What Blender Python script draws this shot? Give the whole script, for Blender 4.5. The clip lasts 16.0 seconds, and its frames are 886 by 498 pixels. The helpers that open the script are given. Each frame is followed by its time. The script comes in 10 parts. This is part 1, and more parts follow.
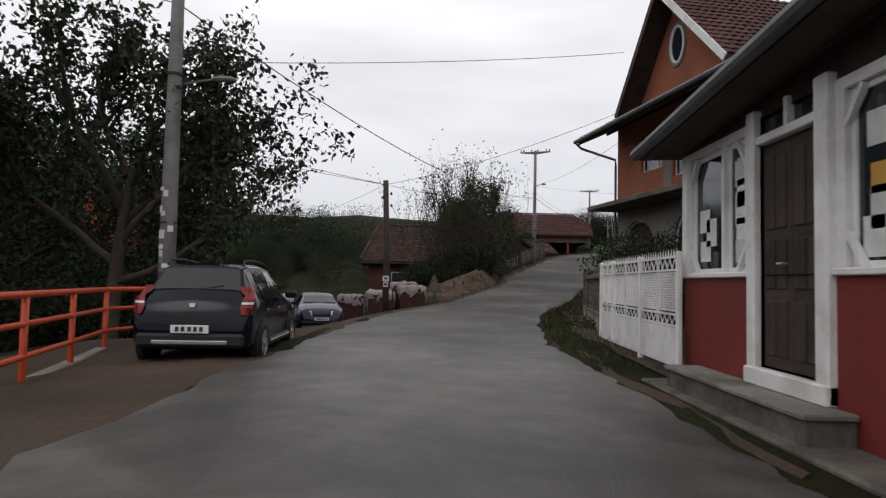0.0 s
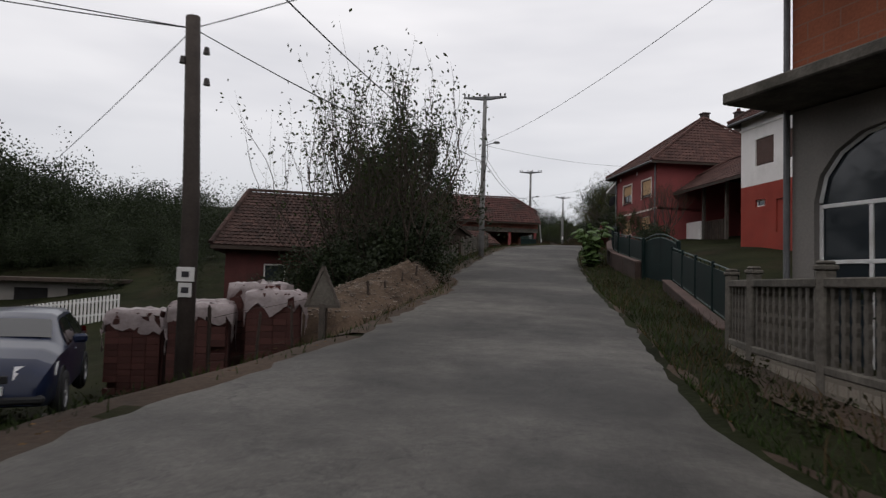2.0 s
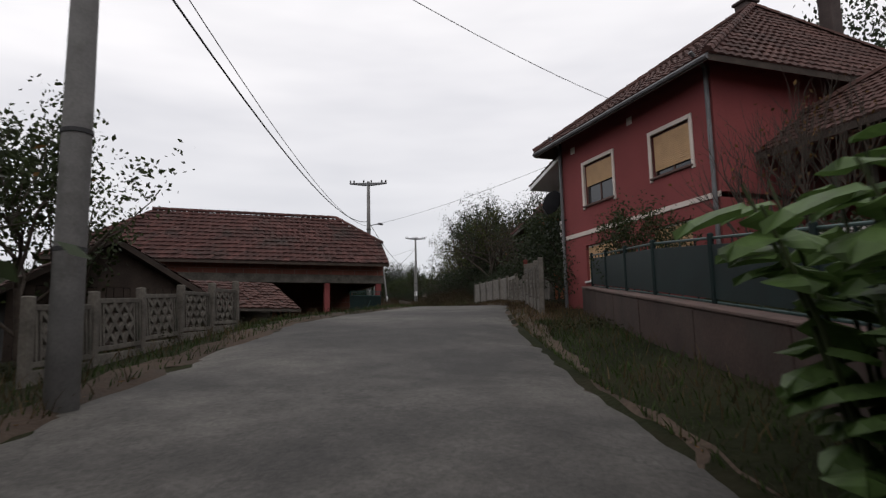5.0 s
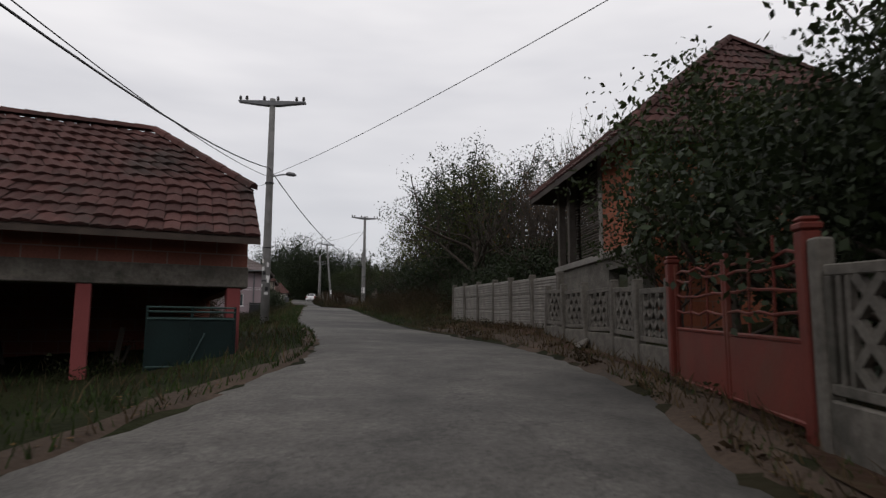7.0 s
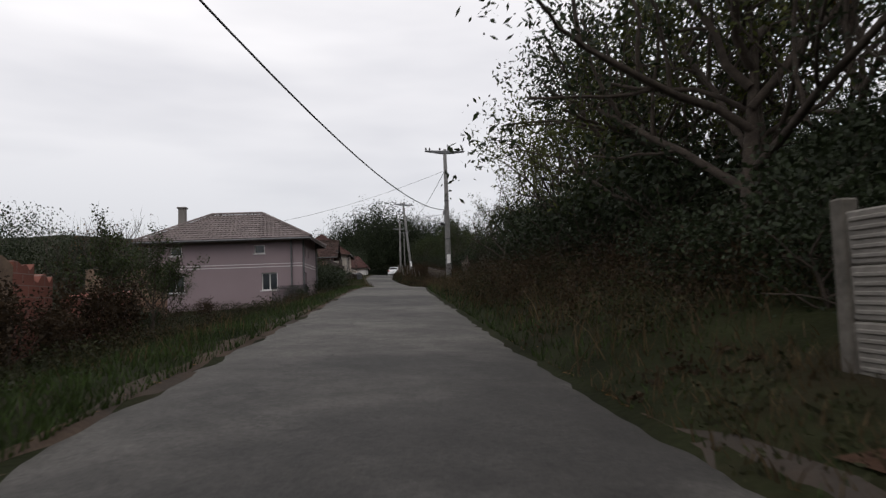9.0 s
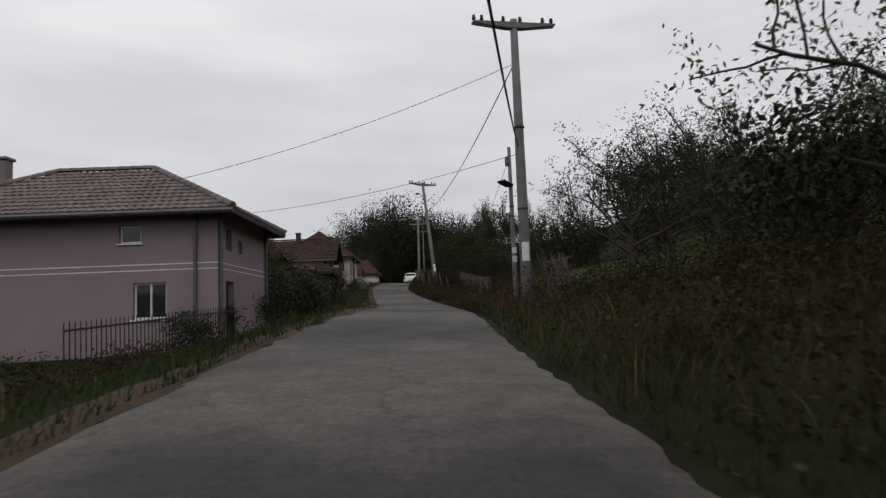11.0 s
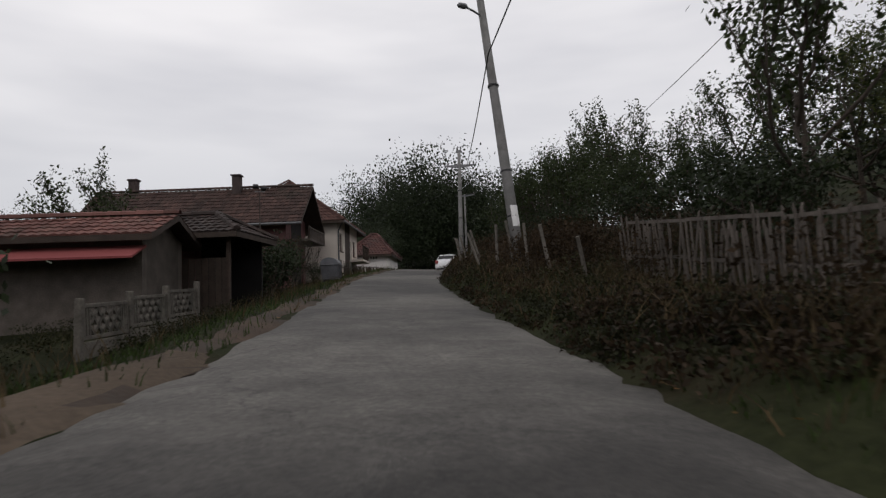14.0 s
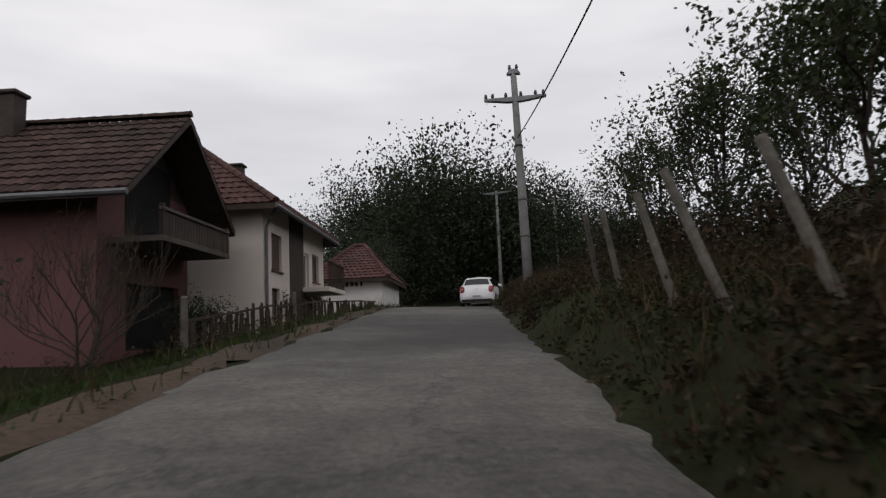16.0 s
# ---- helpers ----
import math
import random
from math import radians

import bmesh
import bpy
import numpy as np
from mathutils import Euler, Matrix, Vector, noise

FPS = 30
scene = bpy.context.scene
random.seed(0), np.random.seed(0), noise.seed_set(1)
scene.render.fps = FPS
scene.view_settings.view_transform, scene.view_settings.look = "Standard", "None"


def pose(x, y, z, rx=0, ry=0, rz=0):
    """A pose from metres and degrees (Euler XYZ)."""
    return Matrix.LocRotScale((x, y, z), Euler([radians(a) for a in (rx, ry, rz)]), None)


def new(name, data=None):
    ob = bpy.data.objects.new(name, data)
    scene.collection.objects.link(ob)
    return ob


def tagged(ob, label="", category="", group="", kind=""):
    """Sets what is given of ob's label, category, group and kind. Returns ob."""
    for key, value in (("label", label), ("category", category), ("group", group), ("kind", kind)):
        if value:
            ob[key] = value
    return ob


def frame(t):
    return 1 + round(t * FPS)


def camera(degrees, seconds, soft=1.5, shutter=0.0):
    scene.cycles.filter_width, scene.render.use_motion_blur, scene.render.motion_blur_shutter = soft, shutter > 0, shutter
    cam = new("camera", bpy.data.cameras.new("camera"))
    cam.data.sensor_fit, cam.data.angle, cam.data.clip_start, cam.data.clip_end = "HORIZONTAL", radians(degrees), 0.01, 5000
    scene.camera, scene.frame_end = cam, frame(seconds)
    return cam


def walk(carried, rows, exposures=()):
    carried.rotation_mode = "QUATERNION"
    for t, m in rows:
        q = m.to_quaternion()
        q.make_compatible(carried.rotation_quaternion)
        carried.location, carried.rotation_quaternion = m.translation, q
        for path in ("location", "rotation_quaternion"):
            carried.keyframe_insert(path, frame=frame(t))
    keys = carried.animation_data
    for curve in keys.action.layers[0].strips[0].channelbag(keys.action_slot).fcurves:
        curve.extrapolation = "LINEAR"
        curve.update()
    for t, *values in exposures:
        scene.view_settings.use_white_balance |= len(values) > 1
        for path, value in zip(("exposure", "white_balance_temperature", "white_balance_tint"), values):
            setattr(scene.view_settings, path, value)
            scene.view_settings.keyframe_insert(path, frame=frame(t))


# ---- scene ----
cam = camera(68.3, 16.0, soft=1.3, shutter=0.12)
# seconds, eye x, y, z, yaw, pitch, roll
ROWS = [
    (0.0, 1.303, -3.431, 1.173, -0.38, 2.98, 1.19),
    (0.5, 1.258, 0.243, 1.191, -0.65, 2.66, 1.52),
    (1.0, 1.204, 3.815, 1.204, -1.23, 2.68, 1.34),
    (1.5, 1.252, 7.623, 1.227, -3.70, 2.82, 1.33),
    (2.0, 1.594, 11.501, 1.292, -8.15, 2.91, 1.64),
    (2.5, 2.320, 15.764, 1.376, -13.25, 4.00, 0.90),
    (3.0, 3.482, 20.323, 1.594, -16.65, 4.88, 0.43),
    (3.5, 4.812, 24.749, 1.899, -18.62, 5.61, -0.40),
    (4.0, 6.270, 29.527, 2.297, -19.92, 6.82, -1.21),
    (4.2, 6.901, 31.307, 2.460, -20.32, 7.22, -1.47),
    (6.3, 13.184, 48.140, 4.366, -24.74, 8.24, -1.69),
    (6.5, 13.826, 49.660, 4.537, -24.95, 7.84, -2.50),
    (7.0, 15.495, 53.481, 4.926, -25.57, 7.27, 0.21),
    (7.5, 17.175, 57.419, 5.241, -24.79, 5.65, 0.73),
    (8.0, 18.812, 61.414, 5.458, -22.43, 4.98, 0.23),
    (8.5, 20.312, 65.757, 5.784, -19.87, 3.96, -1.69),
    (9.0, 21.706, 70.580, 5.955, -17.52, 4.67, -2.10),
    (9.5, 22.984, 75.361, 6.176, -15.88, 4.57, -2.56),
    (9.7, 23.492, 77.226, 6.271, -15.51, 4.88, -2.82),
    (11.8, 28.013, 97.493, 7.446, -16.27, 5.37, -1.73),
    (12.0, 28.515, 99.571, 7.569, -16.21, 5.12, -1.56),
    (12.5, 29.737, 104.450, 7.741, -15.75, 3.41, -2.59),
    (13.0, 30.945, 109.280, 7.810, -14.87, 2.81, -2.60),
    (13.5, 32.111, 114.175, 7.864, -14.09, 3.89, -1.75),
    (14.0, 33.159, 118.919, 7.939, -12.68, 4.62, -1.87),
    (14.5, 34.106, 123.936, 8.213, -11.26, 5.48, -2.44),
    (15.0, 34.984, 129.086, 8.541, -10.60, 6.27, -2.21),
    (15.5, 35.763, 134.051, 8.910, -11.15, 6.88, -2.60),
    (16.0, 36.502, 138.586, 9.279, -12.08, 6.91, -2.50),
]
walk(cam, [(t, pose(x, y, z, 90 + p, 0, h) @ pose(0, 0, 0, 0, 0, r)) for t, x, y, z, h, p, r in ROWS], [(0.0, 0.1), (1.0, 0.08), (2.0, -0.05), (3.0, -0.07), (3.6, 0.0), (4.2, 0.08), (6.3, -0.15), (7.0, -0.17), (8.0, -0.1), (9.0, 0.03), (9.7, -0.06), (11.8, -0.32), (12.1, -0.3), (12.6, -0.18), (13.0, -0.17), (16.0, -0.17)])

# ---- world and sun: a closed overcast sky ----
world = bpy.data.worlds.new("overcast")
scene.world = world
world.use_nodes = True
wn, wl = world.node_tree.nodes, world.node_tree.links
wn.clear()
SUN_EL, SUN_AZ = radians(48), radians(205)
sky = wn.new("ShaderNodeTexSky")
sky.sky_type, sky.sun_disc, sky.sun_elevation, sky.sun_rotation = "NISHITA", False, SUN_EL, SUN_AZ
wtc = wn.new("ShaderNodeTexCoord")
wsep = wn.new("ShaderNodeSeparateXYZ")
wl.new(wtc.outputs["Generated"], wsep.inputs[0])
# cloud bands are stretched along the horizon
wmap = wn.new("ShaderNodeMapping")
wmap.inputs["Scale"].default_value = (1.0, 1.0, 4.5)
wl.new(wtc.outputs["Generated"], wmap.inputs[0])
wno = wn.new("ShaderNodeTexNoise")
wno.inputs["Scale"].default_value, wno.inputs["Detail"].default_value, wno.inputs["Roughness"].default_value = 1.6, 4.0, 0.5
wl.new(wmap.outputs[0], wno.inputs["Vector"])
wramp = wn.new("ShaderNodeValToRGB")
wramp.color_ramp.elements[0].position, wramp.color_ramp.elements[0].color = 0.35, (0.645, 0.645, 0.68, 1)
wramp.color_ramp.elements[1].position, wramp.color_ramp.elements[1].color = 0.62, (0.835, 0.825, 0.845, 1)
wl.new(wno.outputs["Fac"], wramp.inputs[0])
# greyer towards the horizon
wgr = wn.new("ShaderNodeValToRGB")
wgr.color_ramp.elements[0].position, wgr.color_ramp.elements[0].color = 0.02, (0.61, 0.625, 0.65, 1)
wgr.color_ramp.elements[1].position, wgr.color_ramp.elements[1].color = 0.38, (1.05, 1.035, 1.025, 1)
wl.new(wsep.outputs[2], wgr.inputs[0])
wmul = wn.new("ShaderNodeMix")
wmul.data_type, wmul.blend_type = "RGBA", "MULTIPLY"
wmul.inputs[0].default_value = 1.0
wl.new(wramp.outputs[0], wmul.inputs[6])
wl.new(wgr.outputs[0], wmul.inputs[7])
wsky = wn.new("ShaderNodeMix")
wsky.data_type, wsky.blend_type = "RGBA", "MULTIPLY"
wsky.inputs[0].default_value = 1.0
wsky.inputs[7].default_value = (0.1, 0.1, 0.1, 1)
wl.new(sky.outputs[0], wsky.inputs[6])
wmix = wn.new("ShaderNodeMix")
wmix.data_type = "RGBA"
wmix.inputs[0].default_value = 0.93
wl.new(wsky.outputs[2], wmix.inputs[6])
wl.new(wmul.outputs[2], wmix.inputs[7])
wbg = wn.new("ShaderNodeBackground")
wbg.inputs["Strength"].default_value = 1.2
wl.new(wmix.outputs[2], wbg.inputs[0])
wout = wn.new("ShaderNodeOutputWorld")
wl.new(wbg.outputs[0], wout.inputs[0])
sun = new("sun", bpy.data.lights.new("sun", "SUN"))
sun.data.energy, sun.data.angle, sun.data.color = 0.38, radians(25), (1.0, 0.97, 0.93)
sun.rotation_euler = Euler((radians(90) - SUN_EL, 0, -SUN_AZ + math.pi))

# ---- materials ----
def material(name, colour, rough=0.8, vary=0.25, scale=1.5, fine=30.0, bump=0.2, metal=0.0, island=0.0, spec=0.3, stain=None, through_light=0.0, coord="Object"):
    """A surface with broad stains and fine grain; island: how far loose pieces differ; stain: colour of blotches."""
    m = bpy.data.materials.new(name)
    m.use_nodes = True
    n, l = m.node_tree.nodes, m.node_tree.links
    bs = n["Principled BSDF"]
    tc = n.new("ShaderNodeTexCoord")
    big, small = n.new("ShaderNodeTexNoise"), n.new("ShaderNodeTexNoise")
    big.inputs["Scale"].default_value, big.inputs["Detail"].default_value = scale, 5
    small.inputs["Scale"].default_value, small.inputs["Detail"].default_value = fine, 3
    for t in (big, small):
        l.new(tc.outputs[coord], t.inputs["Vector"])
    def shade(k):
        return tuple(min(1, c * k) for c in colour) + (1,)
    ramp = n.new("ShaderNodeValToRGB")
    ramp.color_ramp.elements[0].position, ramp.color_ramp.elements[1].position = 0.3, 0.7
    ramp.color_ramp.elements[0].color, ramp.color_ramp.elements[1].color = shade(1 - vary), shade(1 + vary)
    l.new(big.outputs["Fac"], ramp.inputs[0])
    mul = n.new("ShaderNodeMix")
    mul.data_type, mul.blend_type = "RGBA", "OVERLAY"
    mul.inputs[0].default_value = min(0.6, vary * 1.3)
    l.new(ramp.outputs[0], mul.inputs[6])
    last = mul.outputs[2]
    l.new(small.outputs["Fac"], mul.inputs[7])
    if stain:
        st = n.new("ShaderNodeTexNoise")
        st.inputs["Scale"].default_value, st.inputs["Detail"].default_value, st.inputs["Roughness"].default_value = scale * 0.6, 8, 0.7
        l.new(tc.outputs[coord], st.inputs["Vector"])
        sr = n.new("ShaderNodeValToRGB")
        sr.color_ramp.elements[0].position, sr.color_ramp.elements[1].position = 0.5, 0.66
        l.new(st.outputs["Fac"], sr.inputs[0])
        mx = n.new("ShaderNodeMix")
        mx.data_type = "RGBA"
        l.new(sr.outputs[0], mx.inputs[0])
        l.new(last, mx.inputs[6])
        mx.inputs[7].default_value = tuple(stain) + (1,)
        last = mx.outputs[2]
    if island:
        geo, obi = n.new("ShaderNodeNewGeometry"), n.new("ShaderNodeObjectInfo")
        add = n.new("ShaderNodeMath")
        add.operation = "ADD"
        l.new(geo.outputs["Random Per Island"], add.inputs[0])
        l.new(obi.outputs["Random"], add.inputs[1])
        fr = n.new("ShaderNodeMath")
        fr.operation = "FRACT"
        l.new(add.outputs[0], fr.inputs[0])
        mr = n.new("ShaderNodeMapRange")
        mr.inputs["To Min"].default_value, mr.inputs["To Max"].default_value = 1 - island, 1 + island
        l.new(fr.outputs[0], mr.inputs["Value"])
        h2 = n.new("ShaderNodeHueSaturation")
        l.new(mr.outputs[0], h2.inputs["Value"])
        l.new(last, h2.inputs["Color"])
        last = h2.outputs[0]
    l.new(last, bs.inputs["Base Color"])
    bs.inputs["Roughness"].default_value, bs.inputs["Metallic"].default_value = rough, metal
    bs.inputs["Specular IOR Level"].default_value = spec
    if bump:
        bp = n.new("ShaderNodeBump")
        bp.inputs["Strength"].default_value, bp.inputs["Distance"].default_value = min(1.0, bump), 0.02
        l.new(small.outputs["Fac"], bp.inputs["Height"])
        l.new(bp.outputs[0], bs.inputs["Normal"])
    if through_light:
        tr = n.new("ShaderNodeBsdfTranslucent")
        l.new(last, tr.inputs[0])
        ms = n.new("ShaderNodeMixShader")
        ms.inputs[0].default_value = through_light
        out = n["Material Output"]
        l.new(bs.outputs[0], ms.inputs[1])
        l.new(tr.outputs[0], ms.inputs[2])
        l.new(ms.outputs[0], out.inputs[0])
    return m


def glass(name, tint=(0.02, 0.025, 0.03), rough=0.05):
    """Dark window glass: a glossy coat over a nearly black room."""
    m = bpy.data.materials.new(name)
    m.use_nodes = True
    bs = m.node_tree.nodes["Principled BSDF"]
    bs.inputs["Base Color"].default_value = (*tint, 1)
    bs.inputs["Roughness"].default_value, bs.inputs["Specular IOR Level"].default_value = rough, 0.6
    return m


def paint(name, colour, rough=0.28, coat=0.3, metal=0.0):
    """Car paint with a thin film of dust."""
    m = material(name, colour, rough, 0.12, 2.0, 60, 0.02, metal, spec=0.22, stain=None)
    m.node_tree.nodes["Principled BSDF"].inputs["Coat Weight"].default_value = coat
    m.node_tree.nodes["Principled BSDF"].inputs["Coat Roughness"].default_value = 0.12
    return m


def asphalt_material():
    m = bpy.data.materials.new("asphalt")
    m.use_nodes = True
    n, l = m.node_tree.nodes, m.node_tree.links
    bs = n["Principled BSDF"]
    tc = n.new("ShaderNodeTexCoord")
    def noise_node(s, d=4, r=0.6):
        t = n.new("ShaderNodeTexNoise")
        t.inputs["Scale"].default_value, t.inputs["Detail"].default_value, t.inputs["Roughness"].default_value = s, d, r
        l.new(tc.outputs["Object"], t.inputs["Vector"])
        return t
    patch, mott, grit = noise_node(0.22, 5), noise_node(2.2, 6, 0.7), noise_node(45, 2)
    r1 = n.new("ShaderNodeValToRGB")
    r1.color_ramp.elements[0].position, r1.color_ramp.elements[1].position = 0.4, 0.6
    r1.color_ramp.elements[0].color, r1.color_ramp.elements[1].color = (0.052, 0.049, 0.045, 1), (0.16, 0.151, 0.139, 1)
    l.new(patch.outputs["Fac"], r1.inputs[0])
    r2 = n.new("ShaderNodeValToRGB")
    r2.color_ramp.elements[0].position, r2.color_ramp.elements[1].position = 0.33, 0.72
    r2.color_ramp.elements[0].color, r2.color_ramp.elements[1].color = (0.62, 0.615, 0.6, 1), (1.25, 1.25, 1.25, 1)
    l.new(mott.outputs["Fac"], r2.inputs[0])
    mu = n.new("ShaderNodeMix")
    mu.data_type, mu.blend_type = "RGBA", "MULTIPLY"
    mu.inputs[0].default_value = 1
    l.new(r1.outputs[0], mu.inputs[6])
    l.new(r2.outputs[0], mu.inputs[7])
    # an old smooth surface by the shop, darker chip seal up the hill
    sp_ = n.new("ShaderNodeSeparateXYZ")
    l.new(tc.outputs["Object"], sp_.inputs[0])
    seal = n.new("ShaderNodeMapRange")
    seal.inputs["From Min"].default_value, seal.inputs["From Max"].default_value = 6.0, 24.0
    l.new(sp_.outputs[1], seal.inputs["Value"])
    grain = n.new("ShaderNodeMapRange")
    grain.inputs["To Min"].default_value, grain.inputs["To Max"].default_value = 0.3, 0.85
    l.new(seal.outputs[0], grain.inputs["Value"])
    fine = noise_node(22, 6, 0.75)
    r3 = n.new("ShaderNodeValToRGB")
    r3.color_ramp.elements[0].position, r3.color_ramp.elements[1].position = 0.35, 0.66
    r3.color_ramp.elements[0].color, r3.color_ramp.elements[1].color = (0.5, 0.5, 0.5, 1), (1.5, 1.5, 1.5, 1)
    l.new(fine.outputs["Fac"], r3.inputs[0])
    mf = n.new("ShaderNodeMix")
    mf.data_type, mf.blend_type = "RGBA", "MULTIPLY"
    l.new(grain.outputs[0], mf.inputs[0])
    l.new(mu.outputs[2], mf.inputs[6])
    l.new(r3.outputs[0], mf.inputs[7])
    mu = mf
    # light chippings
    vo = n.new("ShaderNodeTexVoronoi")
    vo.inputs["Scale"].default_value = 38
    l.new(tc.outputs["Object"], vo.inputs["Vector"])
    rv = n.new("ShaderNodeValToRGB")
    rv.color_ramp.elements[0].position, rv.color_ramp.elements[1].position = 0.1, 0.2
    rv.color_ramp.elements[0].color, rv.color_ramp.elements[1].color = (1, 1, 1, 1), (0, 0, 0, 1)
    l.new(vo.outputs["Distance"], rv.inputs[0])
    worn = n.new("ShaderNodeMath")
    worn.operation = "MULTIPLY"
    rw = n.new("ShaderNodeValToRGB")
    rw.color_ramp.elements[0].position, rw.color_ramp.elements[1].position = 0.5, 0.65
    l.new(mott.outputs["Fac"], rw.inputs[0])
    l.new(rv.outputs[0], worn.inputs[0])
    l.new(rw.outputs[0], worn.inputs[1])
    mc = n.new("ShaderNodeMix")
    mc.data_type = "RGBA"
    mc.inputs[7].default_value = (0.2, 0.195, 0.185, 1)
    l.new(worn.outputs[0], mc.inputs[0])
    l.new(mu.outputs[2], mc.inputs[6])
    # dark cracks
    wv = n.new("ShaderNodeTexVoronoi")
    wv.feature = "DISTANCE_TO_EDGE"
    wv.inputs["Scale"].default_value = 0.33
    warp = n.new("ShaderNodeMix")
    warp.data_type, warp.blend_type = "RGBA", "LINEAR_LIGHT"
    warp.inputs[0].default_value = 0.45
    l.new(tc.outputs["Object"], warp.inputs[6])
    l.new(mott.outputs["Color"], warp.inputs[7])
    l.new(warp.outputs[2], wv.inputs["Vector"])
    rc = n.new("ShaderNodeValToRGB")
    rc.color_ramp.elements[0].position, rc.color_ramp.elements[1].position = 0.0, 0.01
    rc.color_ramp.elements[0].color, rc.color_ramp.elements[1].color = (0.2, 0.2, 0.2, 1), (1, 1, 1, 1)
    l.new(wv.outputs["Distance"], rc.inputs[0])
    ck = n.new("ShaderNodeMix")
    ck.data_type, ck.blend_type = "RGBA", "MULTIPLY"
    l.new(patch.outputs["Fac"], ck.inputs[0])
    l.new(mc.outputs[2], ck.inputs[6])
    l.new(rc.outputs[0], ck.inputs[7])
    tone = n.new("ShaderNodeValToRGB")
    tone.color_ramp.elements[0].color, tone.color_ramp.elements[1].color = (0.8, 0.79, 0.78, 1), (0.63, 0.615, 0.6, 1)
    l.new(seal.outputs[0], tone.inputs[0])
    tn = n.new("ShaderNodeMix")
    tn.data_type, tn.blend_type = "RGBA", "MULTIPLY"
    tn.inputs[0].default_value = 1.0
    l.new(ck.outputs[2], tn.inputs[6])
    l.new(tone.outputs[0], tn.inputs[7])
    l.new(tn.outputs[2], bs.inputs["Base Color"])
    rg = n.new("ShaderNodeMapRange")
    rg.inputs["To Min"].default_value, rg.inputs["To Max"].default_value = 0.52, 0.78
    l.new(seal.outputs[0], rg.inputs["Value"])
    l.new(rg.outputs[0], bs.inputs["Roughness"])
    bs.inputs["Specular IOR Level"].default_value = 0.35
    bp = n.new("ShaderNodeBump")
    bp.inputs["Strength"].default_value, bp.inputs["Distance"].default_value = 0.5, 0.012
    l.new(grit.outputs["Fac"], bp.inputs["Height"])
    l.new(bp.outputs[0], bs.inputs["Normal"])
    return m


def block_material(name, colour, mortar, w=0.5, h=0.25, gap=0.012):
    """Walling of hollow clay blocks, too far off to pick the joints apart."""
    m = material(name, colour, 0.9, 0.22, 0.8, 25, 0.25)
    n, l = m.node_tree.nodes, m.node_tree.links
    bs = n["Principled BSDF"]
    src = bs.inputs["Base Color"].links[0].from_socket
    tc, mp, sx, cb, ax = n.new("ShaderNodeTexCoord"), n.new("ShaderNodeTexBrick"), n.new("ShaderNodeSeparateXYZ"), n.new("ShaderNodeCombineXYZ"), n.new("ShaderNodeMath")
    l.new(tc.outputs["Object"], sx.inputs[0])
    ax.operation = "ADD"
    l.new(sx.outputs[0], ax.inputs[0])
    l.new(sx.outputs[1], ax.inputs[1])
    l.new(ax.outputs[0], cb.inputs[0])
    l.new(sx.outputs[2], cb.inputs[1])
    l.new(cb.outputs[0], mp.inputs["Vector"])
    mp.inputs["Scale"].default_value, mp.inputs["Brick Width"].default_value, mp.inputs["Row Height"].default_value, mp.inputs["Mortar Size"].default_value = 1.0, w, h, gap
    mx = n.new("ShaderNodeMix")
    mx.data_type = "RGBA"
    fac = n.new("ShaderNodeMath")
    fac.operation = "MULTIPLY"
    fac.inputs[1].default_value = 0.6
    l.new(mp.outputs["Fac"], fac.inputs[0])
    l.new(fac.outputs[0], mx.inputs[0])
    l.new(src, mx.inputs[6])
    mx.inputs[7].default_value = (*mortar, 1)
    l.new(mx.outputs[2], bs.inputs["Base Color"])
    return m


def ground_material():
    """Grass, bare earth and litter by broad patches."""
    m = material("ground", (0.016, 0.018, 0.008), 0.95, 0.45, 0.6, 14, 0.8, stain=(0.026, 0.022, 0.013), spec=0.05)
    return m


M_ASPHALT = asphalt_material()
M_GROUND = ground_material()
M_DIRT = material("dirt", (0.058, 0.041, 0.03), 0.95, 0.35, 0.5, 18, 0.6, stain=(0.045, 0.038, 0.032), spec=0.15)
M_REDEARTH = material("red_earth", (0.048, 0.027, 0.018), 0.95, 0.35, 1.2, 15, 0.7, stain=(0.05, 0.04, 0.022), spec=0.1)
M_GRAVEL = material("gravel_stone", (0.15, 0.122, 0.1), 0.9, 0.3, 2, 30, 0.4, island=0.45)
M_CONC = material("concrete", (0.2, 0.185, 0.165), 0.9, 0.25, 1.5, 25, 0.35, stain=(0.11, 0.1, 0.085))
M_CONCOLD = material("weathered_concrete", (0.115, 0.103, 0.088), 0.92, 0.35, 2.2, 20, 0.45, stain=(0.06, 0.056, 0.046), island=0.1)
M_POLE = material("spun_concrete", (0.18, 0.175, 0.17), 0.85, 0.2, 3, 40, 0.15, stain=(0.12, 0.117, 0.11))
M_STEEL = material("galvanised_steel", (0.14, 0.14, 0.145), 0.55, 0.2, 3, 40, 0.05, 0.5)
M_WIRE = material("cable", (0.03, 0.03, 0.032), 0.6, 0.1, 2, 20, 0)
M_PORC = material("brown_porcelain", (0.035, 0.028, 0.025), 0.3, 0.1, 5, 20, 0)
M_WHITEPAINT = material("white_paint", (0.72, 0.71, 0.7), 0.55, 0.1, 2, 30, 0.08, stain=(0.55, 0.53, 0.5))
M_WHITEWALL = material("white_render", (0.7, 0.67, 0.65), 0.9, 0.08, 0.7, 40, 0.12, stain=(0.58, 0.55, 0.53))
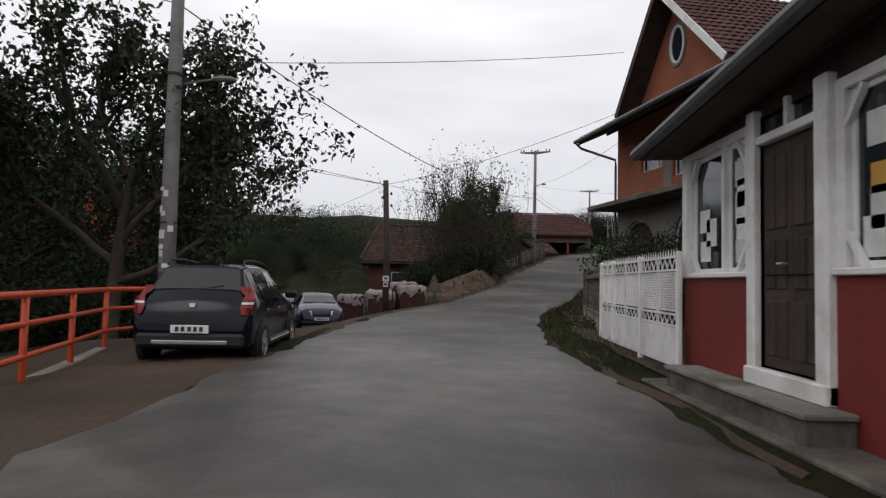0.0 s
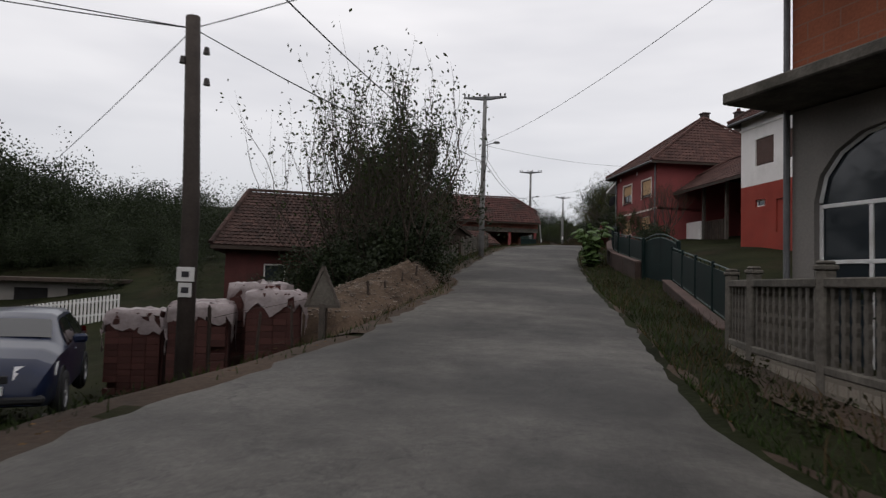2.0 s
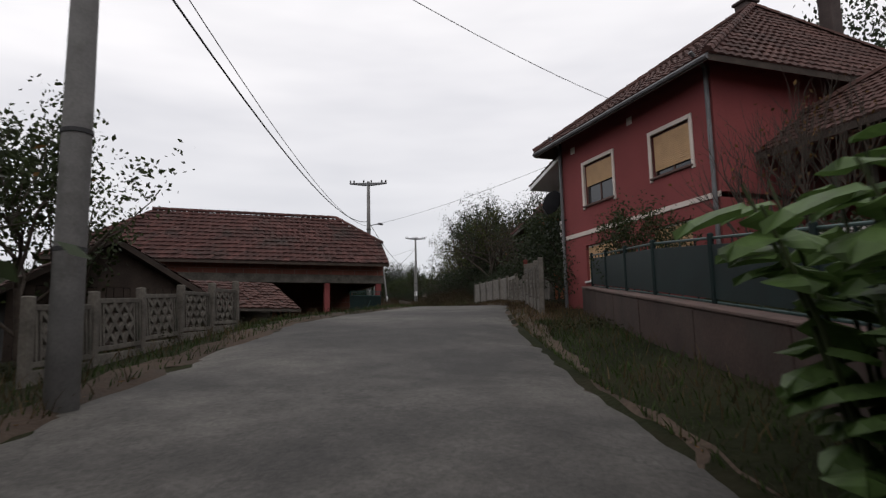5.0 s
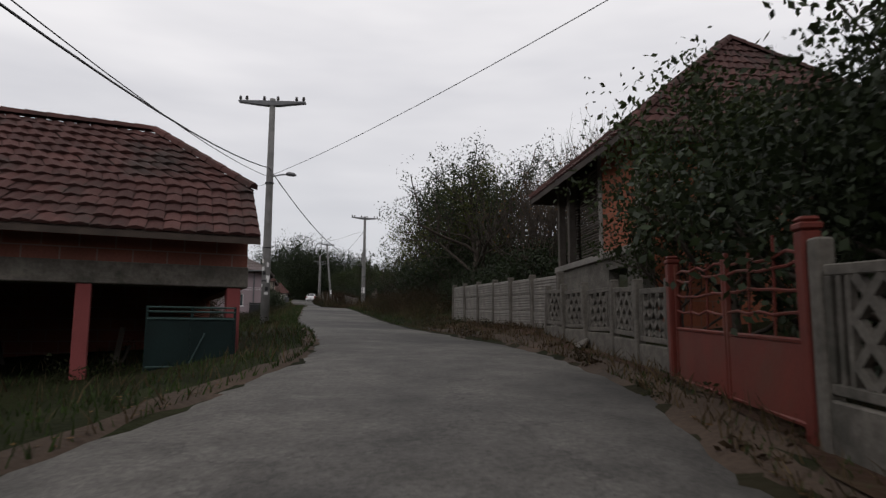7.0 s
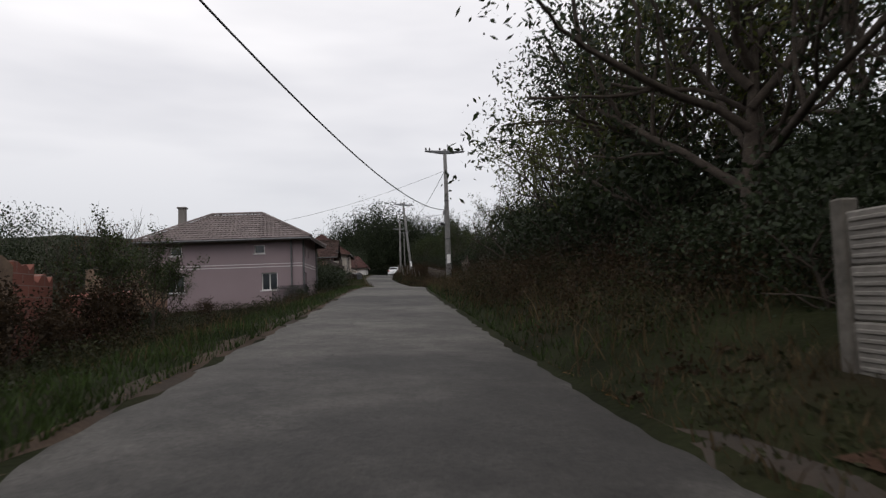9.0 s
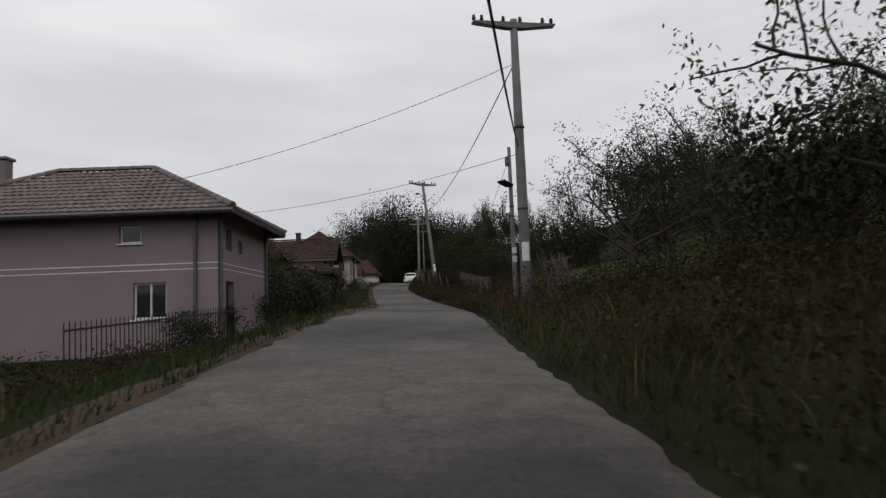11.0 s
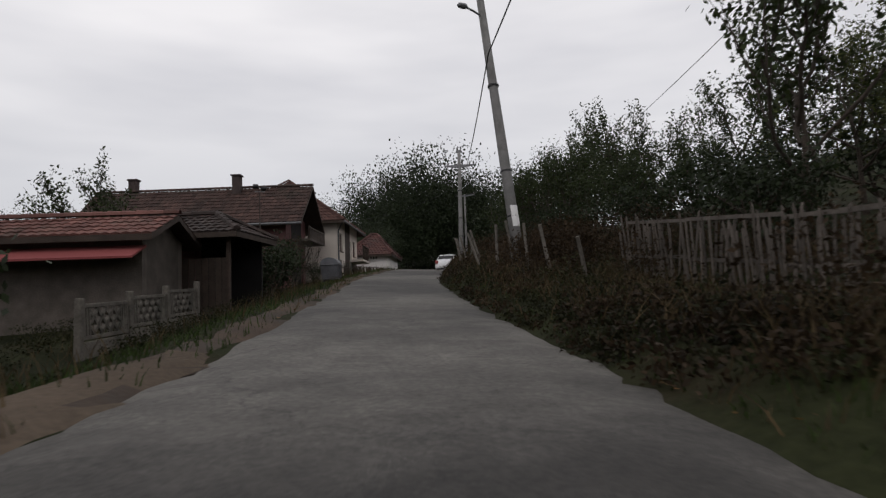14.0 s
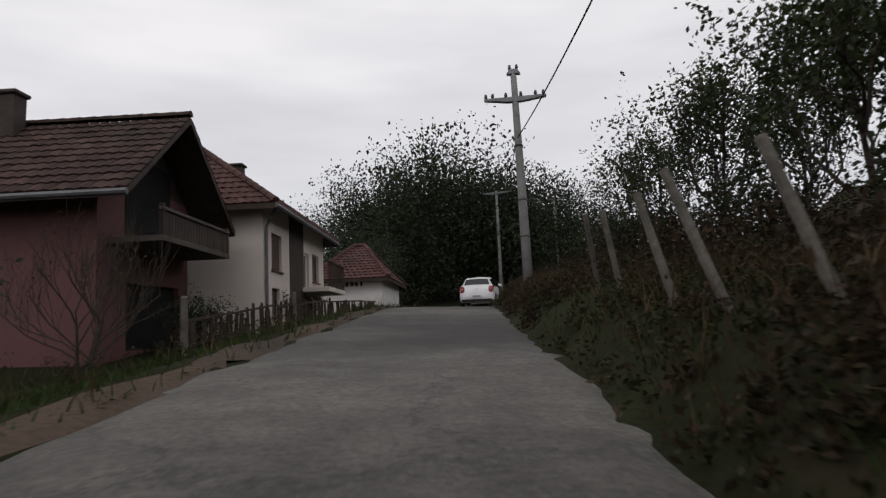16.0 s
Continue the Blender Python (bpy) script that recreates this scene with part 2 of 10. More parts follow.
M_OXBLOOD = material("oxblood_paint", (0.17, 0.028, 0.022), 0.6, 0.15, 1.2, 35, 0.1)
M_REDWALL = material("brick_red_render", (0.25, 0.04, 0.027), 0.9, 0.15, 0.8, 35, 0.15, stain=(0.24, 0.05, 0.035))
M_PINKRED = material("old_red_render", (0.215, 0.055, 0.054), 0.9, 0.12, 0.6, 35, 0.15)
M_ORANGE = material("orange_render", (0.31, 0.078, 0.035), 0.9, 0.1, 0.6, 35, 0.1)
M_ORANGEBLOCK = block_material("clay_blocks", (0.29, 0.095, 0.05), (0.22, 0.14, 0.11))
M_BARNBLOCK = block_material("barn_blocks", (0.2, 0.075, 0.055), (0.24, 0.2, 0.18))
M_LILAC = material("lilac_render", (0.26, 0.203, 0.215), 0.9, 0.06, 0.5, 35, 0.1)
M_PINK = material("pink_render", (0.14, 0.066, 0.066), 0.9, 0.12, 0.7, 30, 0.15, stain=(0.12, 0.062, 0.06))
M_CREAM = material("cream_render", (0.62, 0.55, 0.49), 0.9, 0.1, 0.7, 30, 0.1)
M_YELLOW = material("ochre_render", (0.55, 0.3, 0.07), 0.9, 0.12, 0.8, 30, 0.1)
M_GREYREND = material("grey_render", (0.2, 0.185, 0.17), 0.92, 0.15, 0.9, 30, 0.15)
M_TILE = material("clay_roof_tile", (0.066, 0.027, 0.023), 0.85, 0.2, 1.0, 20, 0.3, island=0.28, stain=(0.04, 0.027, 0.023))
M_TILEGREY = material("grey_roof_tile", (0.16, 0.13, 0.125), 0.8, 0.12, 1.0, 20, 0.2, island=0.15)
M_TILEBROWN = material("brown_roof_tile", (0.072, 0.035, 0.029), 0.85, 0.2, 1.0, 20, 0.3, island=0.25)
M_TILEPINK = material("weathered_pink_tile", (0.13, 0.06, 0.05), 0.9, 0.3, 1.0, 20, 0.3, island=0.35, stain=(0.1, 0.075, 0.06))
M_TILEDARK = material("blackened_roof_tile", (0.034, 0.024, 0.021), 0.88, 0.25, 1.0, 20, 0.3, island=0.3)
M_WOOD = material("weathered_wood", (0.1, 0.085, 0.073), 0.9, 0.25, 3, 30, 0.4, island=0.25)
M_DARKWOOD = material("dark_wood", (0.045, 0.032, 0.025), 0.75, 0.3, 3, 30, 0.3, island=0.2)
M_POLEWOOD = material("tarred_pole_wood", (0.05, 0.04, 0.035), 0.85, 0.25, 3, 30, 0.3)
# near-black colour that stands in for the shade inside sheds and openings
M_SHADE = material("interior_shade", (0.012, 0.011, 0.011), 0.95, 0.2, 2, 20, 0.1)
M_GLASS = glass("window_glass")
M_GLASSLIGHT = material("net_curtain", (0.5, 0.5, 0.52), 0.9, 0.12, 8, 50, 0.1)
M_BLIND = material("shutter_slats", (0.5, 0.32, 0.17), 0.6, 0.1, 3, 40, 0.05)
M_BLINDBROWN = material("brown_shutter", (0.09, 0.05, 0.04), 0.6, 0.15, 3, 40, 0.05)
M_ORANGERAIL = material("orange_red_rail_paint", (0.45, 0.06, 0.02), 0.45, 0.15, 4, 40, 0.05)
M_GREENMETAL = material("dark_green_paint", (0.005, 0.0145, 0.0138), 0.6, 0.25, 2, 40, 0.05, spec=0.2)
M_GREENRAIL = material("green_grey_rail", (0.04, 0.07, 0.066), 0.5, 0.2, 3, 40, 0.05)
M_REDMETAL = material("red_lead_paint", (0.12, 0.022, 0.014), 0.6, 0.2, 2, 40, 0.1, stain=(0.11, 0.035, 0.022))
M_PLASTIC = material("plastic_wrap", (0.36, 0.3, 0.3), 0.35, 0.2, 2.5, 20, 0.3, spec=0.5, through_light=0.25)
M_BRICK = material("stacked_brick", (0.07, 0.028, 0.024), 0.9, 0.15, 3, 30, 0.2, island=0.25)
M_BIN = material("galvanised_bin", (0.12, 0.12, 0.13), 0.5, 0.25, 3, 30, 0.1, 0.6)
M_PAPER = material("paper_notice", (0.62, 0.61, 0.6), 0.9, 0.1, 6, 40, 0.05, island=0.12)
M_BARK = material("bark", (0.055, 0.043, 0.034), 0.95, 0.3, 5, 25, 0.6)
M_LEAF = material("leaf_green", (0.03, 0.041, 0.013), 0.6, 0.3, 0.8, 8, 0, island=0.45, through_light=0.3, spec=0.25)
M_LEAFDARK = material("leaf_dark", (0.021, 0.03, 0.012), 0.6, 0.3, 0.8, 8, 0, island=0.4, through_light=0.22, spec=0.25)
M_LEAFYEL = material("leaf_yellow_green", (0.06, 0.068, 0.016), 0.6, 0.3, 0.8, 8, 0, island=0.45, through_light=0.3, spec=0.2)
M_LEAFRED = material("leaf_autumn", (0.1, 0.055, 0.018), 0.7, 0.4, 0.8, 8, 0, island=0.5, through_light=0.3, spec=0.2)
M_GRASS = material("grass_blade", (0.026, 0.042, 0.01), 0.7, 0.4, 0.5, 6, 0, island=0.45, through_light=0.25, spec=0.2)
M_DRYGRASS = material("dry_grass", (0.065, 0.046, 0.023), 0.8, 0.35, 0.5, 6, 0, island=0.45, through_light=0.25, spec=0.2)
M_TYRE = material("tyre_rubber", (0.018, 0.018, 0.019), 0.85, 0.2, 5, 40, 0.1)
M_RIM = material("alloy", (0.4, 0.4, 0.41), 0.35, 0.1, 5, 40, 0, 0.8)
M_BLACKPLASTIC = material("black_plastic", (0.02, 0.02, 0.021), 0.6, 0.2, 5, 40, 0.05)
M_LAMPRED = material("tail_lamp_red", (0.16, 0.006, 0.006), 0.2, 0.1, 5, 40, 0, spec=0.3)
M_LAMPPALE = material("lamp_pale_red", (0.35, 0.09, 0.09), 0.2, 0.05, 5, 40, 0, spec=0.4)
M_LAMPCLEAR = material("lamp_clear", (0.6, 0.6, 0.62), 0.15, 0.05, 5, 40, 0, spec=0.7)
M_PLATE = material("plate_white", (0.7, 0.7, 0.7), 0.4, 0.05, 5, 40, 0)
M_INK = material("dark_ink", (0.03, 0.03, 0.035), 0.6, 0.1, 5, 40, 0)
M_RUBBLE = block_material("rubble_panel", (0.25, 0.22, 0.18), (0.13, 0.11, 0.09), 0.21, 0.13, 0.02)
M_PINKWALL = material("pinkish_wall", (0.11, 0.073, 0.064), 0.92, 0.2, 1.5, 25, 0.25, stain=(0.09, 0.068, 0.058))
M_BROWNWALL = material("brown_wall", (0.052, 0.034, 0.028), 0.92, 0.25, 1.5, 25, 0.25, stain=(0.05, 0.038, 0.032))
M_CARGLASS = glass("car_glass", (0.006, 0.007, 0.008), 0.03)
M_CARDARK = paint("car_dark_blue", (0.002, 0.004, 0.008), 0.16, 0.04)
M_CARRED = paint("car_red", (0.06, 0.006, 0.009))
M_CARBLUE = paint("car_navy", (0.011, 0.017, 0.045))
M_CARWHITE = paint("car_white", (0.72, 0.72, 0.73))
M_HEAP = material("stony_earth", (0.085, 0.06, 0.043), 0.95, 0.4, 2.0, 22, 0.8, stain=(0.09, 0.065, 0.045), spec=0.1)
M_BIGLEAF = material("big_leaf", (0.075, 0.125, 0.035), 0.55, 0.25, 4, 20, 0.05, through_light=0.25, spec=0.3)
M_BARNTILE = material("mossy_barn_tile", (0.05, 0.028, 0.023), 0.9, 0.3, 0.8, 20, 0.3, island=0.35, stain=(0.03, 0.024, 0.018))
M_BARNWALL = material("old_barn_wall", (0.085, 0.03, 0.028), 0.92, 0.3, 1.0, 25, 0.2, stain=(0.05, 0.03, 0.026))
M_RUIN = material("crumbling_plaster", (0.17, 0.12, 0.085), 0.95, 0.4, 1.2, 15, 0.5, stain=(0.13, 0.06, 0.045))
M_CHIMNEY = material("sooty_chimney", (0.06, 0.045, 0.042), 0.9, 0.25, 2, 25, 0.3)
M_WEED = material("weed_leaf", (0.023, 0.024, 0.01), 0.75, 0.45, 0.4, 5, 0, island=0.5, through_light=0.2, spec=0.15)
M_BRAMBLE = material("bramble_leaf", (0.034, 0.022, 0.012), 0.75, 0.45, 0.4, 5, 0, island=0.5, through_light=0.2, spec=0.15)
M_MEADOW = material("meadow_grass", (0.035, 0.052, 0.016), 0.95, 0.35, 0.5, 12, 0.6, stain=(0.035, 0.05, 0.014), spec=0.05)
M_TANDIRT = material("tan_dirt", (0.08, 0.061, 0.045), 0.95, 0.3, 0.8, 20, 0.5, stain=(0.075, 0.06, 0.045), spec=0.1)
M_DISH = material("dish_black", (0.01, 0.01, 0.011), 0.85, 0.2, 4, 40, 0, spec=0.08)

# ---- building kit ----
class Shape:
    """Gathers faces of one mesh."""

    def __init__(self):
        self.v, self.f = [], []

    def add(self, verts, faces):
        k = len(self.v)
        self.v += [tuple(p) for p in verts]
        self.f += [tuple(i + k for i in f) for f in faces]
        return self

    def quad(self, a, b, c, d):
        return self.add((a, b, c, d), ((0, 1, 2, 3),))

    def box(self, x0, x1, y0, y1, z0, z1, c=0.0, m=None):
        """A box, with edges taken off by c."""
        if c <= 0:
            v = [(x, y, z) for x in (x0, x1) for y in (y0, y1) for z in (z0, z1)]
            f = [(0, 1, 3, 2), (4, 6, 7, 5), (0, 4, 5, 1), (2, 3, 7, 6), (0, 2, 6, 4), (1, 5, 7, 3)]
        else:
            v, f = [], []
            c = min(c, (x1 - x0) * 0.45, (y1 - y0) * 0.45, (z1 - z0) * 0.45)
            for x, sx in ((x0, 1), (x1, -1)):
                for y, sy in ((y0, 1), (y1, -1)):
                    for z, sz in ((z0, 1), (z1, -1)):
                        v += [(x, y + sy * c, z + sz * c), (x + sx * c, y, z + sz * c), (x + sx * c, y + sy * c, z)]
            def i(a, b, d, k):
                return (a * 4 + b * 2 + d) * 3 + k
            f += [(i(0, 0, 0, 0), i(0, 0, 1, 0), i(0, 1, 1, 0), i(0, 1, 0, 0)), (i(1, 0, 0, 0), i(1, 1, 0, 0), i(1, 1, 1, 0), i(1, 0, 1, 0)),
                  (i(0, 0, 0, 1), i(1, 0, 0, 1), i(1, 0, 1, 1), i(0, 0, 1, 1)), (i(0, 1, 0, 1), i(0, 1, 1, 1), i(1, 1, 1, 1), i(1, 1, 0, 1)),
                  (i(0, 0, 0, 2), i(0, 1, 0, 2), i(1, 1, 0, 2), i(1, 0, 0, 2)), (i(0, 0, 1, 2), i(1, 0, 1, 2), i(1, 1, 1, 2), i(0, 1, 1, 2))]
            for a in (0, 1):
                for b in (0, 1):
                    f += [(i(a, b, 0, 0), i(a, b, 0, 1), i(a, b, 1, 1), i(a, b, 1, 0)), (i(a, 0, b, 0), i(a, 0, b, 2), i(a, 1, b, 2), i(a, 1, b, 0)),
                          (i(0, a, b, 1), i(0, a, b, 2), i(1, a, b, 2), i(1, a, b, 1))]
            f += [tuple(i(a, b, d, k) for k in range(3)) for a in (0, 1) for b in (0, 1) for d in (0, 1)]
        if m is not None:
            v = [m @ Vector(p) for p in v]
        return self.add(v, f)

    def tube(self, path, radii, n=8, caps=True):
        """A round bar along a path, one radius for each point."""
        path = [Vector(p) for p in path]
        if not hasattr(radii, "__len__"):
            radii = [radii] * len(path)
        radii = [float(q) for q in radii]
        rings = []
        side = None
        for k, p in enumerate(path):
            d = (path[min(k + 1, len(path) - 1)] - path[max(k - 1, 0)]).normalized()
            if side is None:
                side = d.orthogonal().normalized()
            side = (side - d * side.dot(d)).normalized()
            up = d.cross(side)
            rings.append([p + radii[k] * (math.cos(2 * math.pi * j / n) * side + math.sin(2 * math.pi * j / n) * up) for j in range(n)])
        v = [q for r in rings for q in r]
        f = [(k * n + j, k * n + (j + 1) % n, (k + 1) * n + (j + 1) % n, (k + 1) * n + j) for k in range(len(path) - 1) for j in range(n)]
        if caps:
            f += [tuple(range(n))[::-1], tuple((len(path) - 1) * n + j for j in range(n))]
        return self.add(v, f)

    def bar(self, a, b, w, h=None):
        """A square bar from a to b."""
        a, b = Vector(a), Vector(b)
        h = h or w
        d = (b - a).normalized()
        s = d.cross(Vector((0, 0, 1)))
        s = s.normalized() if s.length > 1e-4 else Vector((1, 0, 0))
        u = s.cross(d)
        v = [p + i * s * w / 2 + j * u * h / 2 for p in (a, b) for i, j in ((-1, -1), (1, -1), (1, 1), (-1, 1))]
        return self.add(v, [(0, 1, 5, 4), (1, 2, 6, 5), (2, 3, 7, 6), (3, 0, 4, 7), (3, 2, 1, 0), (4, 5, 6, 7)])

    def prism(self, outline, y0, y1):
        """An outline in x and z, pushed from y0 to y1."""
        n = len(outline)
        v = [(x, y0, z) for x, z in outline] + [(x, y1, z) for x, z in outline]
        return self.add(v, [tuple(range(n)), tuple(range(2 * n - 1, n - 1, -1))] + [(i, i + n, (i + 1) % n + n, (i + 1) % n) for i in range(n)])

    def disc(self, c, r, axis, w, n=16):
        a = Vector(axis).normalized()
        return self.tube([Vector(c) - a * w / 2, Vector(c) + a * w / 2], r, n)

    def mesh(self, name, mat, smooth=False):
        me = bpy.data.meshes.new(name)
        me.from_pydata(self.v, [], self.f)
        if mat:
            me.materials.append(mat)
        bm = bmesh.new()
        bm.from_mesh(me)
        if len(bm.faces) < 20000:
            bmesh.ops.recalc_face_normals(bm, faces=bm.faces)
        bm.to_mesh(me)
        bm.free()
        if smooth:
            me.shade_smooth()
        return me


def thing(name, m, label, category, group="", kind=""):
    """A top-level Empty at the pose m."""
    ob = new(name)
    ob.empty_display_size = 0.2
    ob.matrix_world = m
    return tagged(ob, label, category, group, kind)


def part(name, shape, mat, parent, label="", smooth=False):
    ob = new(name, shape.mesh(name, mat, smooth) if isinstance(shape, Shape) else shape)
    ob.parent = parent
    return tagged(ob, label) if label else ob


def single(name, shape, mat, label, category, m=None, group="", kind="", smooth=False):
    """A thing that is one mesh."""
    ob = new(name, shape.mesh(name, mat, smooth) if isinstance(shape, Shape) else shape)
    if m is not None:
        ob.matrix_world = m
    return tagged(ob, label, category, group, kind)


def quads_mesh(name, corners, mat, smooth=False):
    """A mesh of loose quads from an array of shape (n, 4, 3)."""
    n = len(corners)
    me = bpy.data.meshes.new(name)
    me.vertices.add(4 * n)
    me.vertices.foreach_set("co", np.ascontiguousarray(corners, dtype=np.float32).ravel())
    me.loops.add(4 * n)
    me.loops.foreach_set("vertex_index", np.arange(4 * n, dtype=np.int32))
    me.polygons.add(n)
    me.polygons.foreach_set("loop_start", np.arange(0, 4 * n, 4, dtype=np.int32))
    me.update(calc_edges=True)
    me.materials.append(mat)
    return me


# ---- the lie of the land ----
# the road's centre line every 8.2 m from 32 m behind the start
ROAD_X = [1.8, 1.7, 1.5, 1.4, 1.3, 1.2, 1.9, 3.9, 6.3, 9.0, 11.9, 15.1, 18.3, 20.9, 23.1, 25.0, 26.7, 28.5, 30.5, 32.4, 34.1, 35.4, 36.7, 38.3, 40.1, 42.3, 45.8, 50.6, 56.6, 63.2, 70.0]
ROAD_Y = [-35.4, -27.2, -19.0, -10.8, -2.6, 5.6, 13.7, 21.7, 29.5, 37.3, 44.9, 52.5, 60.0, 67.8, 75.7, 83.7, 91.7, 99.7, 107.7, 115.6, 123.7, 131.8, 139.8, 147.9, 155.9, 163.8, 171.2, 177.8, 183.4, 188.2, 192.9]
ROAD_Z = [-0.01, 0.0, 0.01, 0.02, 0.04, 0.07, 0.19, 0.53, 1.13, 1.82, 2.78, 3.74, 4.41, 4.83, 5.16, 5.61, 6.16, 6.65, 6.96, 7.13, 7.44, 8.0, 8.63, 9.25, 9.84, 10.06, 10.33, 11.3, 12.3, 12.98, 13.58]
BANK = [0, 0, 0, 0, 0, 0, 0.1, 0.0, -0.9, -1.3, -1.4, -0.6, 0.1, -1.4, -2.1, -2.1, -1.7, -1.6, -2.0, -1.7, -1.9, -2.0, -2.1, -2.1, -2.1, -2.1, -2.1, -2.1, -2.1, -2.1, -2.1]
# asphalt's edges, metres to the side of the centre line
LEFT_S = [-32, 14, 20, 22, 25, 29, 33, 36, 38, 42, 50, 57, 60, 63, 66, 68.5, 72, 75, 78, 81, 85, 90, 97, 105, 112.5, 115, 120, 126, 130, 134, 140, 144, 151, 156, 163, 175, 215]
LEFT_E = [2.6, 2.5, 2.6, 2.3, 2.0, 1.95, 1.8, 2.05, 2.75, 2.95, 3.2, 3.3, 2.9, 2.36, 1.95, 1.55, 1.47, 1.7, 1.92, 2.35, 2.45, 2.38, 2.1, 1.85, 1.75, 1.6, 1.55, 1.55, 1.85, 1.9, 1.93, 1.85, 1.9, 1.78, 1.5, 1.5, 1.5]
RIGHT_S = [-32, 4, 6, 10, 12, 15, 18, 20, 22, 24.2, 27, 30, 33, 37, 40, 43, 46, 50, 56, 60, 63, 65.7, 68, 71, 73, 75, 78, 82, 86, 95, 105, 112, 117, 125, 128, 132, 135, 138, 142, 147, 150, 152, 156, 163, 175, 215]
RIGHT_E = [2.3, 2.35, 2.45, 2.35, 2.15, 2.2, 2.1, 2.02, 2.12, 2.3, 2.45, 2.45, 2.36, 2.3, 2.22, 2.08, 1.9, 1.7, 1.55, 1.7, 1.9, 2.25, 2.4, 2.48, 2.4, 2.06, 1.9, 1.6, 1.46, 1.47, 1.48, 1.7, 1.7, 1.68, 1.6, 1.48, 1.39, 1.25, 1.18, 1.12, 1.15, 1.3, 1.38, 1.6, 1.5, 1.5]
STEP = 0.5


def spline(values, n):
    """A smooth curve through evenly spaced values, n steps between each two."""
    p = np.concatenate([[2 * values[0] - values[1]], values, [2 * values[-1] - values[-2]]])
    out = []
    for i in range(1, len(p) - 2):
        t = np.arange(n) / n
        a, b, c, d = p[i - 1:i + 3]
        out.append(0.5 * (2 * b + (c - a) * t + (2 * a - 5 * b + 4 * c - d) * t ** 2 + (3 * b - a - 3 * c + d) * t ** 3))
    return np.concatenate(out + [[values[-1]]])


CX, CY, CZ, CB = (spline(np.array(q, float), 16) for q in (ROAD_X, ROAD_Y, ROAD_Z, BANK))
CS = -32 + 8.2 * np.arange(len(CX)) / 16
DX, DY = np.gradient(CX), np.gradient(CY)
DL = np.hypot(DX, DY)
DX, DY = DX / DL, DY / DL
# heights beside the road at these distances from the asphalt's edge
OUT_D = np.array([0, 0.5, 1.2, 2.5, 5, 12, 30, 70, 200, 3000])
RIGHT_ST = np.array([-32, 8, 10, 16, 22, 30, 45, 54, 60, 68, 74, 80, 88, 104, 112, 122, 134, 142, 152, 215])
RIGHT_H = np.array([
    (-0.02, -0.04, -0.02, 0.1, 0.3, 0.4, 1, 6, 25, 30), (-0.02, -0.04, -0.02, 0.1, 0.3, 0.4, 1, 6, 25, 30), (-0.02, 0.06, 0.12, 0.2, 0.3, 0.4, 1, 6, 25, 30), (-0.02, 0.1, 0.15, 0.22, 0.3, 0.45, 2, 8, 28, 36), (-0.02, 0.03, 0.04, 0.0, 0.1, 0.6, 3, 9, 30, 40), (-0.02, 0.02, 0.04, 0.1, 0.5, 1.2, 5, 16, 40, 40),
    (-0.02, 0.08, 0.2, 0.45, 1.0, 1.6, 8, 20, 40, 40), (-0.02, 0.1, 0.22, 0.45, 1.0, 1.6, 8, 20, 40, 40), (-0.02, 0.06, 0.15, 0.4, 0.9, 1.5, 8, 20, 40, 40), (-0.02, 0.06, 0.2, 0.5, 0.9, 1.5, 7, 19, 40, 40), (-0.02, 0.25, 0.5, 0.8, 1.0, 1.6, 5, 18, 40, 40),
    (-0.02, 0.15, 0.5, 0.9, 1.2, 2, 6, 18, 40, 40), (-0.03, 0.2, 0.6, 1.25, 1.9, 2.8, 8, 20, 40, 40), (-0.03, 0.15, 0.5, 1.05, 1.6, 2.7, 8, 19, 40, 40),
    (-0.03, 0.12, 0.45, 0.9, 1.4, 2.4, 7, 17, 40, 40), (-0.03, 0.15, 0.55, 1.0, 1.5, 2.6, 8, 18, 40, 40), (-0.03, 0.3, 0.75, 1.2, 1.8, 3.0, 8, 18, 40, 40),
    (-0.03, 0.5, 1.0, 1.4, 1.95, 3.1, 8, 18, 40, 40), (-0.03, 0.55, 1.05, 1.45, 2.0, 3.1, 8, 18, 40, 40), (-0.03, 0.4, 0.9, 1.4, 2.0, 3.1, 8, 18, 40, 40)])
LEFT_ST = np.array([-32, 4, 12, 20, 28, 40, 46, 60, 76, 92, 106, 116, 130, 150, 170, 215])
